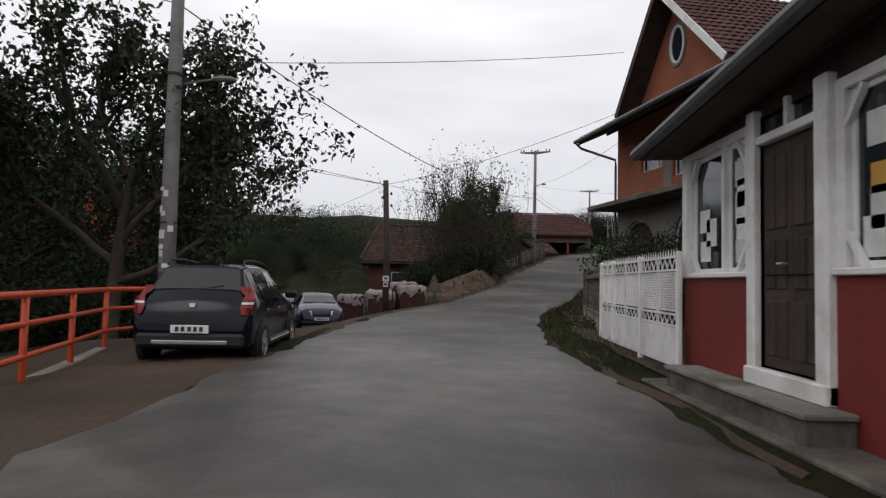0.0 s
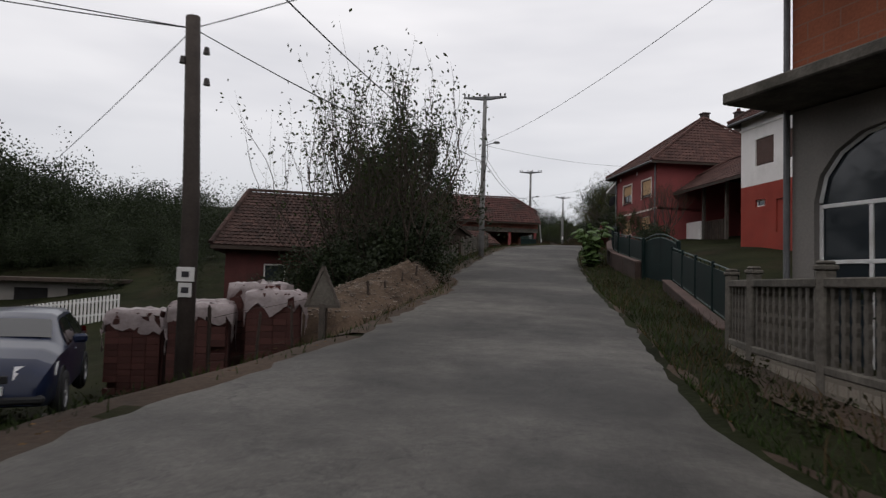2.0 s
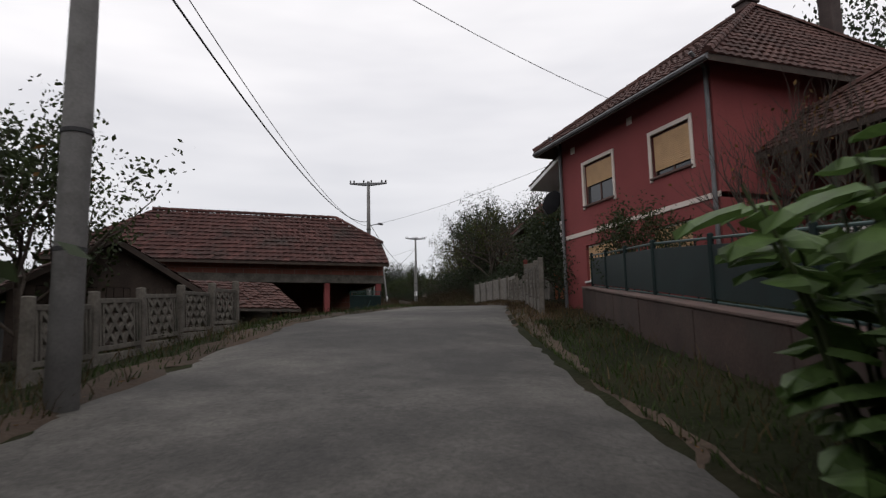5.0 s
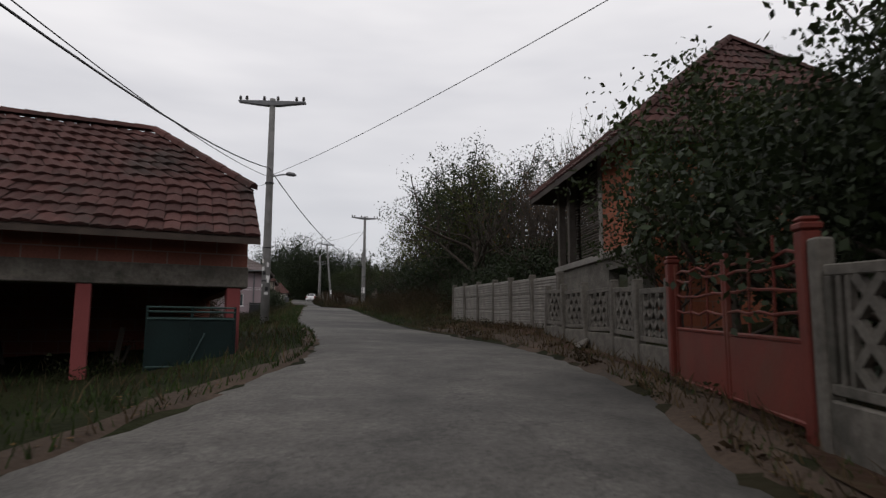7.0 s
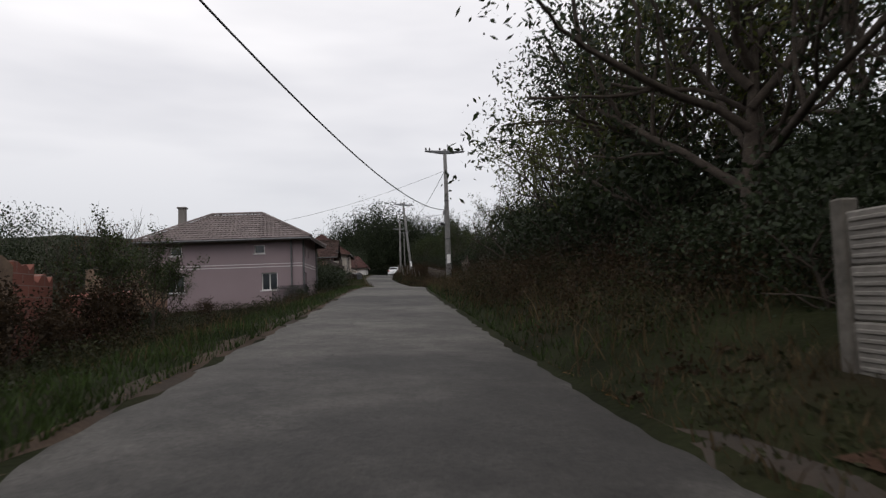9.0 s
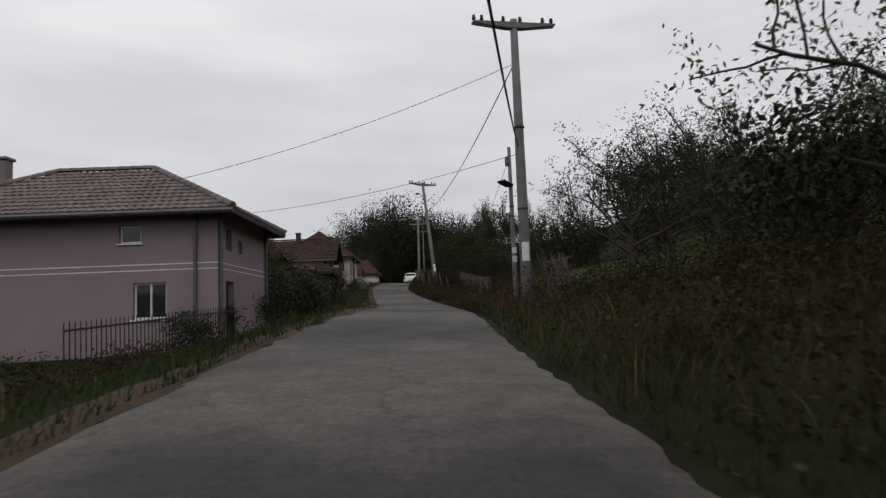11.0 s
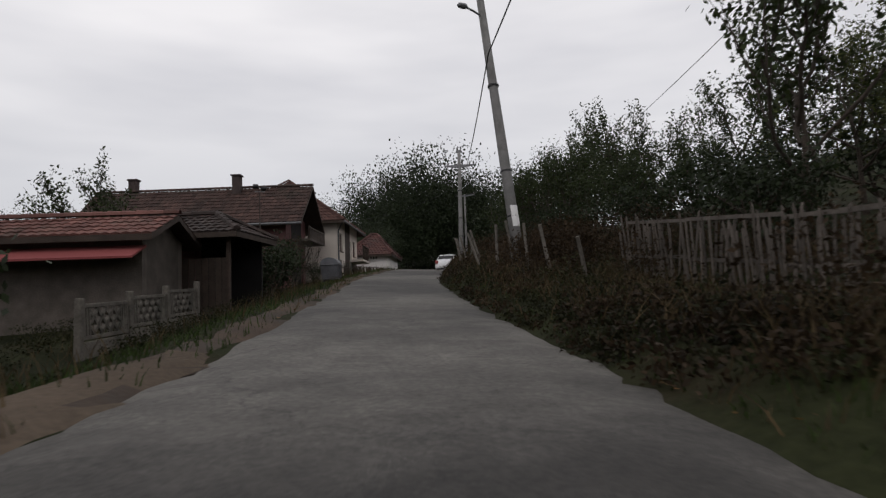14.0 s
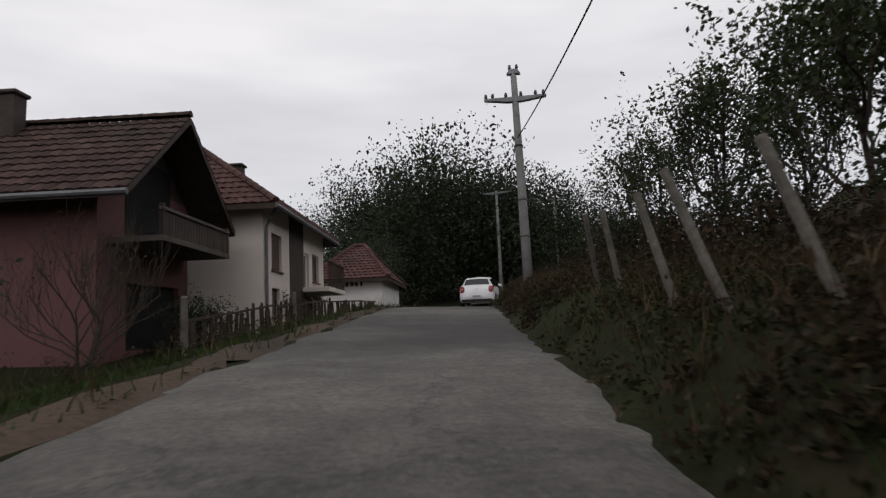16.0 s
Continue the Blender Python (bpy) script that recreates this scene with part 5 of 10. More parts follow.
def white_red_house():
    """White first floor over a brick-red basement."""
    a, b = (18.6, 38.0), (18.65, 32.4)
    z = 3.3
    h = house_at("white_and_red_house", a, b, z, "white-rendered house over a brick-red basement, brown shutters closed")
    L, D = 5.6, 9.0
    m0, m3 = sides(L, D)[0][0], sides(L, D)[3][0]
    small = [(1.0, 1.65, 1.55, 1.85), (3.85, 4.5, 1.55, 1.85)]
    walls(h, L, D, -0.6, 2.5, M_REDWALL, {0: small + [(2.35, 3.3, 0.4, 1.75)]}, "basement_wall")
    for x0, x1, z0, z1 in small:
        window(h, m0, x0, x1, z0, z1, 1, sill=False)
    d = Shape()
    d.box(2.35, 3.3, 0.06, 0.11, 0.4, 1.75, 0.01)
    part("basement_door", d, M_REDWALL, h)
    ups = [(1.0, 2.2, 3.3, 4.45), (2.85, 4.25, 3.3, 4.45)]
    walls(h, L, D, 2.5, 5.65, M_WHITEWALL, {0: ups, 1: [(3, 4.2, 3.3, 4.45)]}, "upper_wall")
    for x0, x1, z0, z1 in ups:
        window(h, m0, x0, x1, z0, z1, 1, M_BLINDBROWN, 1.0, M_BLINDBROWN, sill=False, inset=0.06)
    c = Shape()
    c.box(-0.05, L + 0.05, -0.05, 0.0, 4.98, 5.05)
    c.box(-0.1, L + 0.1, -0.1, 0.0, 5.5, 5.65)
    c.box(-0.05, 0.0, 0, D, 4.98, 5.05)
    c.box(-0.1, 0.0, 0, D, 5.5, 5.65)
    part("cornice", c, M_WHITEWALL, h)
    roof(h, L, D, 5.65, 8.6, 0.4, (2.7, 2.7), M_TILE, None)
    # open porch on the near end with a concrete post
    p = Shape()
    p.box(L + 1.6, L + 2.0, 0.3, 0.7, -0.6, 5.4, 0.02)
    part("porch_post", p, M_GREYREND, h)
    q = Shape()
    q.box(L, L + 2.4, 0.1, 6, 5.42, 5.6, 0.02)
    part("porch_roof", q, M_GREYREND, h)
    q = Shape()
    q.box(L + 0.01, L + 2.2, 0.5, 0.75, -0.6, 2.2, 0.02)
    part("porch_wall", q, M_GREYREND, h)


white_red_house()


def tiled_shelter():
    a, b = (21.5, 49.0), (21.3, 41.6)
    h = thing("open_shelter", frame_between(a, b, 4.2), "open timber shelter with an old clay-tiled roof", "shelter")
    L, D = 7.4, 4.2
    for x in (0.3, 2.6, 5.0, 7.1):
        for y in (0.25, D - 0.25):
            p = Shape()
            p.box(x - 0.08, x + 0.08, y - 0.08, y + 0.08, -0.6, 3.25, 0.01)
            part("post", p, M_WOOD if y < 1 else M_DARKWOOD, h)
    w = Shape()
    w.box(0.5, 2.4, 0.15, 0.4, -0.6, 1.05, 0.02)
    part("low_wall", w, M_WHITEWALL, h)
    w = Shape()
    w.box(0, L, D - 0.1, D + 0.1, -0.6, 3.2, 0.02)
    part("back_wall", w, M_DARKWOOD, h)
    for k in range(9):
        b_ = Shape()
        b_.box(2.7 + k * 0.24, 2.88 + k * 0.24, 0.3, 0.34, -0.3, 1.0, 0.005)
        part("board", b_, M_DARKWOOD, h)
    roof(h, L, D, 3.3, 4.7, 0.7, (2.0, 2.0), M_TILEBROWN, None, gutter=False)


tiled_shelter()


def red_house():
    """Two-storey red house with roller shutters and a chimney."""
    a, b = (19.9, 54.6), (19.72, 48.3)
    z = 4.0
    h = house_at("red_house", a, b, z, "two-storey old-red rendered house with yellowish roller shutters")
    L, D = 6.3, 9.0
    m0, m3 = sides(L, D)[0][0], sides(L, D)[3][0]
    walls(h, L, D, -0.6, 2.05, M_PINKRED, {0: [(1.1, 2.6, 0.75, 1.75), (4.0, 5.4, 0.75, 1.75)]}, "lower_wall")
    window(h, m0, 1.1, 2.6, 0.75, 1.75, 2, blind=1.0)
    window(h, m0, 4.0, 5.4, 0.75, 1.75, 2, blind=1.0)
    bd = Shape()
    bd.box(-0.02, L + 0.02, -0.03, 0.02, 2.05, 2.17, 0.004)
    part("string_course", bd, M_CREAM, h)
    ups = [(1.2, 2.58, 2.88, 4.05), (4.2, 5.55, 2.95, 4.0)]
    walls(h, L, D, 2.17, 5.3, M_PINKRED, {0: ups}, "upper_wall")
    for k, (x0, x1, z0, z1) in enumerate(ups):
        w = window(h, m0, x0, x1, z0, z1, 2, M_BLINDBROWN, 0.55 if k == 0 else 0.9, M_BLIND, surround=M_CREAM, inset=0.07)
    for x in (0.55, 3.3):
        v = Shape()
        v.box(x, x + 0.22, -0.01, 0.03, 4.55, 4.75, 0.004)
        part("vent", v, M_CREAM, h)
    d = Shape()
    d.tube([(0.06, -0.08, -0.5), (0.06, -0.08, 4.9), (0.06, -0.45, 5.2)], 0.05, 8)
    part("downpipe", d, M_STEEL, h)
    d = Shape()
    d.tube([(L - 0.06, -0.08, -0.5), (L - 0.06, -0.08, 4.9), (L - 0.06, -0.45, 5.2)], 0.05, 8)
    part("downpipe", d, M_STEEL, h)
    roof(h, L, D, 5.3, 8.5, 0.6, (2.9, 2.9), M_TILEBROWN, None)
    chimney(h, 2.8, 4.9, 7.4, 8.95, M_CHIMNEY, 0.45, False)
    chimney(h, 4.3, 6.4, 6.5, 8.75, M_CHIMNEY, 0.42)
    # porch at the far end
    for y in (1.0, 3.4):
        c = Shape()
        c.tube([(-1.6, y, -0.6), (-1.6, y, 4.1)], 0.11, 12)
        part("porch_column", c, M_WHITEPAINT, h)
    f = Shape()
    f.box(-1.75, -0.01, 0.85, 3.6, 2.0, 2.2, 0.02)
    f.box(-1.75, -1.65, 0.85, 3.6, 2.2, 3.0, 0.02)
    f.box(-1.65, -0.01, 0.85, 0.95, 2.2, 3.0, 0.02)
    part("porch_floor", f, M_WHITEWALL, h)
    r = Shape()
    r.add([(-2.3, 0.1, 4.12), (0.0, 0.1, 4.75), (0, 4.2, 4.75), (-2.3, 4.2, 4.12), (-2.3, 0.1, 4.24), (0.0, 0.1, 4.87), (0, 4.2, 4.87), (-2.3, 4.2, 4.24)], [(3, 2, 1, 0), (4, 5, 6, 7), (0, 1, 5, 4), (1, 2, 6, 5), (2, 3, 7, 6), (3, 0, 4, 7)])
    pr = part("porch_roof", r, M_WHITEPAINT, h)
    ts = Shape()
    tiles(ts, [(-2.35, 4.2, 4.27), (0, 4.2, 4.9)], [(-2.35, 0.08, 4.27), (0, 0.08, 4.9)])
    tagged(part("roof_tiles", ts, M_TILEBROWN, pr), kind="stuff")
    # satellite dish on the corner
    m = frame_between(a, b, z)
    n = 16
    ds = Shape()
    rings = []
    for k in range(5):
        q = k / 4 * 0.36
        rings += [(q * math.cos(2 * math.pi * j / n), 0.5 * q * q, q * 1.1 * math.sin(2 * math.pi * j / n)) for j in range(n)]
    fs = [(k * n + j, k * n + (j + 1) % n, (k + 1) * n + (j + 1) % n, (k + 1) * n + j) for k in range(4) for j in range(n)]
    dm = Matrix.Translation((-0.45, -0.2, 3.35)) @ pose(0, 0, 0, -15, 0, 20)
    ds.add([dm @ Vector(p) for p in rings] + [dm @ (Vector(p) + Vector((0, 0.02, 0))) for p in rings], fs + [tuple(i + 5 * n for i in f[::-1]) for f in fs])
    dish = thing("satellite_dish", m, "dark satellite dish on the porch corner of the house", "satellite dish")
    part("reflector", ds, M_DISH, dish)
    ar = Shape()
    ar.tube([dm @ Vector((0, 0.0, -0.5)), dm @ Vector((0, -0.55, -0.2)), dm @ Vector((0, -0.6, 0))], 0.018, 6)
    ar.tube([dm @ Vector((0, 0.05, 0)), (-0.3, 0.02, 3.3), (-0.02, 0.05, 3.3)], 0.03, 6)
    part("bracket", ar, M_STEEL, dish)


red_house()


def orange_house():
    """House of orange clay blocks; its far part is an open corn crib of poles."""
    d = Vector((0.31, 0.95)).normalized()
    a = (25.85 + d.x * 0.8, 67.5 + d.y * 0.8)
    b = (25.85 - d.x * 4.55, 67.5 - d.y * 4.55)
    z = 5.3
    h = house_at("orange_block_house", a, b, z, "orange clay-block farmhouse with an open corn crib under its tiled roof")
    L, D = 5.35, 7.0
    m0, m1 = sides(L, D)[0][0], sides(L, D)[1][0]
    base = Shape()
    panel(base, m0, L, -0.6, 1.25, [(3.6, 4.6, 0.15, 1.0)])
    part("base_wall", base, M_CONCOLD, h)
    sl = Shape()
    sl.box(-0.1, L, -0.08, D, 1.25, 1.4, 0.01)
    part("floor_slab", sl, M_CONC, h)
    w = Shape()
    panel(w, m0 @ Matrix.Translation((3.35, 0, 0)), L - 3.35, 1.4, 3.7)
    part("block_wall", w, M_ORANGEBLOCK, h)
    for x in (3.22, L - 0.12):
        c = Shape()
        c.box(x - 0.1, x + 0.12, -0.02, 0.25, 1.4, 3.7, 0.01)
        part("concrete_column", c, M_CONC, h)
    s = Shape()
    panel(s, m1 @ Matrix.Translation((0.24, 0, 0)), D - 0.24, -0.6, 3.7, [(1.5, 2.6, 1.9, 2.9)])
    part("end_wall", s, M_ORANGEBLOCK, h)
    bw = Shape()
    bw.box(0, L - 0.25, D - 0.2, D, -0.6, 3.7)
    part("back_wall", bw, M_DARKWOOD, h)
    for x in (0.06, 0.9):
        p = Shape()
        p.box(x - 0.07, x + 0.09, 0.0, 0.18, 1.4, 3.75, 0.01)
        part("post", p, M_WOOD, h)
    rnd = random.Random(4)
    for x0, x1 in ((0.15, 0.8), (1.02, 3.08)):
        for k in range(29):
            zz = 1.5 + k * 0.075
            q = Shape()
            q.tube([(x0, 0.32, zz + rnd.uniform(-0.012, 0.012)), ((x0 + x1) / 2, 0.3, zz + rnd.uniform(-0.02, 0.02)), (x1, 0.32, zz + rnd.uniform(-0.012, 0.012))], rnd.uniform(0.018, 0.03), 5)
            part("crib_pole", q, M_WOOD, h)
        u = Shape()
        u.box((x0 + x1) / 2 - 0.05, (x0 + x1) / 2 + 0.05, 0.36, 0.46, 1.4, 3.75)
        part("upright", u, M_DARKWOOD, h)
        # near-black sheet paints the shaded depth behind the crib poles
        bk = Shape()
        bk.box(x0, x1, 1.3, 1.34, 1.4, 3.75)
        part("crib_shade", bk, M_SHADE, h)
    roof(h, L, D, 3.9, 6.8, 0.6, (2.3, 2.3), M_TILE, None, gutter=False)


orange_house()


# ---- houses on the left ----
def barn():
    """Long barn of clay blocks: tiled half-hipped roof, open bays below a concrete beam."""
    z = 3.7
    h = thing("barn", frame_between((5.0, 64.8), (17.25, 64.8), z), "old clay-block barn with red-brown tiled roof and open bays", "barn")
    L, D = 12.25, 5.6
    up = Shape()
    panel(up, Matrix(), L, 2.3, 2.85)
    part("upper_wall", up, M_BARNBLOCK, h)
    bm = Shape()
    bm.box(-0.02, L + 0.02, -0.03, 0.3, 1.95, 2.3, 0.015)
    part("concrete_beam", bm, M_CONCOLD, h)
    for x in (0.1, 3.6, 7.3, 9.85, 12.05):
        p = Shape()
        p.box(x - 0.11, x + 0.11, 0.0, 0.24, -0.7, 1.95, 0.012)
        part("post", p, M_PINKRED if x > 9 else M_BARNBLOCK, h)
    fill = Shape()
    panel(fill, Matrix.Translation((3.71, 0.02, 0)), 3.48, -0.7, 1.95)
    part("infill_wall", fill, M_BARNBLOCK, h)
    bk = Shape()
    bk.box(0, L, D - 0.24, D, -0.7, 2.85)
    part("back_wall", bk, M_BARNBLOCK, h)
    for x in (0.0, L - 0.24):
        e = Shape()
        e.box(x, x + 0.24, 0.25, D - 0.25, -0.7 if x < 1 else 1.95, 2.85)
        part("end_wall", e, M_BARNBLOCK, h)
    # lumber in the bays
    rnd = random.Random(8)
    for k in range(9):
        q = Shape()
        x = 7.7 + rnd.random() * 4
        q.bar((x, 1.2 + rnd.random() * 2, -0.4), (x + rnd.uniform(-0.7, 0.7), 2.2 + rnd.random() * 2, 0.6 + rnd.random()), 0.09, 0.05)
        part("plank", q, M_WOOD, h)
    zr, zl = 5.15, 2.72
    e0, e1, u1, r0, r1 = (-0.6, -0.6, zl), (L + 0.1, -0.6, zl), (L + 0.16, 0.72, 3.76), (3.0, 2.6, zr), (10.75, 2.6, zr)
    b0, b1 = (-0.6, D + 0.6, zl), (L + 0.1, D + 0.6, zl)
    u2 = (L + 0.16, D - 0.72, 3.76)
    deck = Shape()
    for f in ((e0, e1, u1, r1, r0), (b1, b0, r0, r1, u2), (b0, e0, r0), (u1, u2, r1)):
        f = [Vector(p) for p in f]
        n = len(f)
        deck.add(f + [p + Vector((0, 0, -0.1)) for p in f], [tuple(range(n)), tuple(range(2 * n - 1, n - 1, -1))] + [(i, (i + 1) % n, (i + 1) % n + n, i + n) for i in range(n)])
    rf = part("roof", deck, M_DARKWOOD, h)
    ts = Shape()
    tiles(ts, [b1, u2, r1], [b0, r0], 0.24, 0.3, seed=5)
    tiles(ts, [b0, r0], [e0, r0], 0.24, 0.3, seed=6)
    tiles(ts, [u1, r1], [u2, r1], 0.24, 0.3, seed=7)
    tagged(part("roof_tiles", ts, M_TILE, rf), kind="stuff")
    ts = Shape()
    tiles(ts, [e0, r0], [e1, u1, r1], 0.24, 0.3, 0.045, seed=8, slip=0.03)
    tagged(part("front_tiles", ts, M_TILE, rf), kind="stuff")
    cs = Shape()
    ridge_caps(cs, Vector(r0) + Vector((0, 0, 0.05)), Vector(r1) + Vector((0, 0, 0.05)))
    ridge_caps(cs, Vector(u1) + Vector((0, 0, 0.05)), Vector(r1) + Vector((0, 0, 0.05)))
    part("ridge_tiles", cs, M_TILE, rf)
    g = Shape()
    g.add([(L, 0.2, 2.85), (L, D - 0.2, 2.85), (L, D - 1.0, 3.7), (L, 1.0, 3.7)], [(0, 1, 2, 3)])
    part("gable", g, M_BARNBLOCK, h)


barn()


def old_barn():
    z = -0.9
    h = thing("old_tiled_barn", frame_between((-3.0, 36.9), (4.2, 37.6), z), "low old farm building with a sagging tiled roof", "barn")
    L, D = 7.23, 5.6
    m0 = sides(L, D)[0][0]
    walls(h, L, D, -0.6, 3.5, M_BARNWALL, {0: [(1.4, 2.2, 2.0, 2.7)]})
    window(h, m0, 1.4, 2.2, 2.0, 2.7, 1, inset=0.02)
    roof(h, L, D, 3.7, 5.75, 0.5, (0.6, 1.7), M_BARNTILE, None, gutter=False, seed=12, tile_w=0.2, tile_h=0.22)


old_barn()


def timber_shed(name, a, b, D, z, eave, ridge, label, over=0.3):
    h = thing(name, frame_between(a, b, z), label, "shed")
    L = math.hypot(b[0] - a[0], b[1] - a[1])
    # solid near-black core, its colour gives the shade in the board gaps
    core = Shape()
    core.box(0.06, L - 0.06, 0.06, D - 0.06, -0.5, eave)
    part("frame", core, M_SHADE, h)
    rnd = random.Random(int(a[0] * 7))
    k, x = 0, 0.0
    while x < L - 0.1:
        w = rnd.uniform(0.13, 0.2)
        s = Shape()
        s.box(x, min(L, x + w - 0.012), -0.0, 0.04, -0.4, eave + rnd.uniform(-0.02, 0.02), 0.004)
        part("board", s, M_DARKWOOD, h)
        x += w
    x = 0.0
    while x < D - 0.1:
        w = rnd.uniform(0.13, 0.2)
        s = Shape()
        s.box(L - 0.04, L, x, min(D, x + w - 0.012), -0.4, eave + rnd.uniform(-0.02, 0.02), 0.004)
        part("board", s, M_DARKWOOD, h)
        x += w
    rm = Matrix(((0, -1, 0, L), (1, 0, 0, 0), (0, 0, 1, 0), (0, 0, 0, 1)))
    roof(h, D, L, eave, ridge, over, (0, 0), M_TILEBROWN, M_DARKWOOD, rm, gutter=False)
    return h


timber_shed("gabled_timber_shed", (1.6, 46.2), (5.6, 47.4), 6.0, 1.7, 2.4, 5.9, "tall dark timber shed with a steep tiled gable roof", 0.5)
timber_shed("low_timber_shed", (6.0, 53.5), (9.6, 54.6), 4.0, 2.6, 1.9, 3.0, "low dark timber shed behind a concrete fence")


def lean_to():
    h = thing("tiled_lean_to", frame_between((8.5, 59.6), (12.9, 61.0), 3.4), "low lean-to shed with a mossy tiled roof", "shed")
    L = 4.62
    f = Shape()
    f.box(0.1, L - 0.1, 1.7, 1.8, -0.4, 1.9)
    part("back_wall", f, M_WOOD, h)
    for x in (0.15, 2.3, L - 0.15):
        p = Shape()
        p.box(x - 0.06, x + 0.06, 0.0, 0.12, -0.4, 0.98, 0.01)
        part("post", p, M_WOOD, h)
    d = Shape()
    q = [(-0.1, -0.35, 0.95), (L + 0.1, -0.35, 0.95), (L + 0.1, 1.9, 2.0), (-0.1, 1.9, 2.0)]
    d.add(q + [(x, y, zz - 0.08) for x, y, zz in q], [(0, 1, 2, 3), (7, 6, 5, 4), (0, 4, 5, 1), (1, 5, 6, 2), (2, 6, 7, 3), (3, 7, 4, 0)])
    rf = part("roof", d, M_WOOD, h)
    ts = Shape()
    tiles(ts, [q[0], q[3]], [q[1], q[2]], 0.22, 0.24, slip=0.04, seed=31)
    tagged(part("roof_tiles", ts, M_TILEBROWN, rf), kind="stuff")


lean_to()


def ruin():
    """Roofless brick walls in the weeds, along the road."""
    z = 4.9
    t = thing("ruined_outbuilding", frame_between((15.9, 78.8), (18.5, 93.5), z), "roofless ruined brick outbuilding overgrown with weeds", "ruin")
    rnd = random.Random(3)
    gaps = [(2.3, 3.1), (3.6, 4.7), (9.4, 10.6)]
    edges = [0.0, 1.1, 2.3, 3.1, 3.6, 4.7, 5.6, 6.5, 7.6, 8.5, 9.4, 10.6, 11.6, 12.7, 13.7, 14.9]
    for k, (x0, x1) in enumerate(zip(edges, edges[1:])):
        s = Shape()
        top = 2.15 + rnd.uniform(-0.35, 0.35) - 0.03 * x0
        if (x0, x1) in gaps:
            top = 0.5 if x0 != 2.3 else 0.1
        n = 5
        up = [(x0 + (x1 - x0 - 0.01) * q / n, top + rnd.uniform(-0.14, 0.1)) for q in range(n + 1)]
        s.prism([(x0, -0.8)] + up + [(x1 - 0.01, -0.8)], 0.0, 0.32)
        part("wall", s, M_RUIN if k % 3 == 1 else M_BARNBLOCK, t)
    for x in (2.27, 3.05, 3.62, 4.62):
        s = Shape()
        s.box(x, x + 0.12, -0.03, 0.1, -0.4, 1.85, 0.02)
        part("jamb", s, M_WHITEWALL, t)
    for k in range(3):
        s = Shape()
        s.bar((0.4 + 0.1 * k, 0.1, 2.12 + 0.15 * k), (5.4 - 0.5 * k, 0.15, 2.05 + 0.13 * k), 0.16, 0.1)
        part("beam", s, M_WOOD, t)
    for k in range(4):
        s = Shape()
        s.box(0.0, 0.3, 0.33 + k * 1.3, 0.33 + k * 1.3 + 1.29, -0.8, 2.2 + (0.5 if k in (1, 2) else 0.0), 0.04)
        part("wall", s, M_BARNBLOCK, t)
    s = Shape()
    s.box(0.0, 14.8, 4.6, 4.9, -0.8, 1.9, 0.04)
    part("wall", s, M_RUIN, t)
    h = thing("ruined_gable_wall", frame_between((15.2, 103.2), (18.6, 102.6), 5.4), "crumbling plastered wall with an empty window", "ruin")
    s = Shape()
    panel(s, Matrix(), 3.4, -0.6, 2.6, [(1.2, 2.1, 0.8, 1.7)], 0.4)
    part("wall", s, M_RUIN, h)
    h2 = house_at("brick_cottage", (2.5, 96), (7.5, 97.2), 4.4, "small red-brick cottage with a hipped roof")
    walls(h2, 5.1, 4.5, -0.5, 2.3, M_BARNBLOCK)
    roof(h2, 5.1, 4.5, 2.3, 4.2, 0.4, (2.0, 2.0), M_TILEBROWN, None, gutter=False)


ruin()


def lilac_house():
    a, b = (16.9, 110.6), (25.2, 108.4)
    z = 6.0
    h = house_at("lilac_house", a, b, z, "two-storey grey-lilac rendered house with white-framed windows")
    L, D = 8.6, 5.1
    m0, m1 = sides(L, D)[0][0], sides(L, D)[1][0]
    fr = [(1.0, 2.0, 1.0, 2.0), (6.3, 7.2, 1.0, 2.0), (1.2, 1.85, 3.1, 3.6), (5.9, 6.5, 3.1, 3.6)]
    sd = [(0.7, 1.45, 0.7, 2.0), (0.75, 1.3, 2.9, 3.5), (1.95, 2.35, 2.9, 3.3)]
    walls(h, L, D, -0.6, 4.2, M_LILAC, {0: fr, 1: sd})
    for k, o in enumerate(fr):
        window(h, m0, *o, 2 if k < 2 else 1, surround=None)
    for o in sd:
        window(h, m1, *o, 1, M_LILAC, sill=False, inset=0.12)
    bd = Shape()
    for z0 in (2.32, 2.48):
        bd.box(-0.012, L + 0.012, -0.012, 0.0, z0, z0 + 0.03)
        bd.box(L, L + 0.012, 0.0, D, z0, z0 + 0.03)
    part("string_course", bd, M_WHITEWALL, h)
    for x, y in ((0.15, -0.07), (L + 0.07, 0.1), (L + 0.07, D - 0.1), (L - 0.6, -0.07)):
        g = Shape()
        g.tube([(x, y, -0.5), (x, y, 4.0)], 0.05, 8)
        part("downpipe", g, M_STEEL, h)
    roof(h, L, D, 4.25, 5.72, 0.6, (2.8, 2.8), M_TILEGREY, None)
    chimney(h, 1.0, 2.6, 4.6, 6.2, M_GREYREND, 0.4, False)


lilac_house()


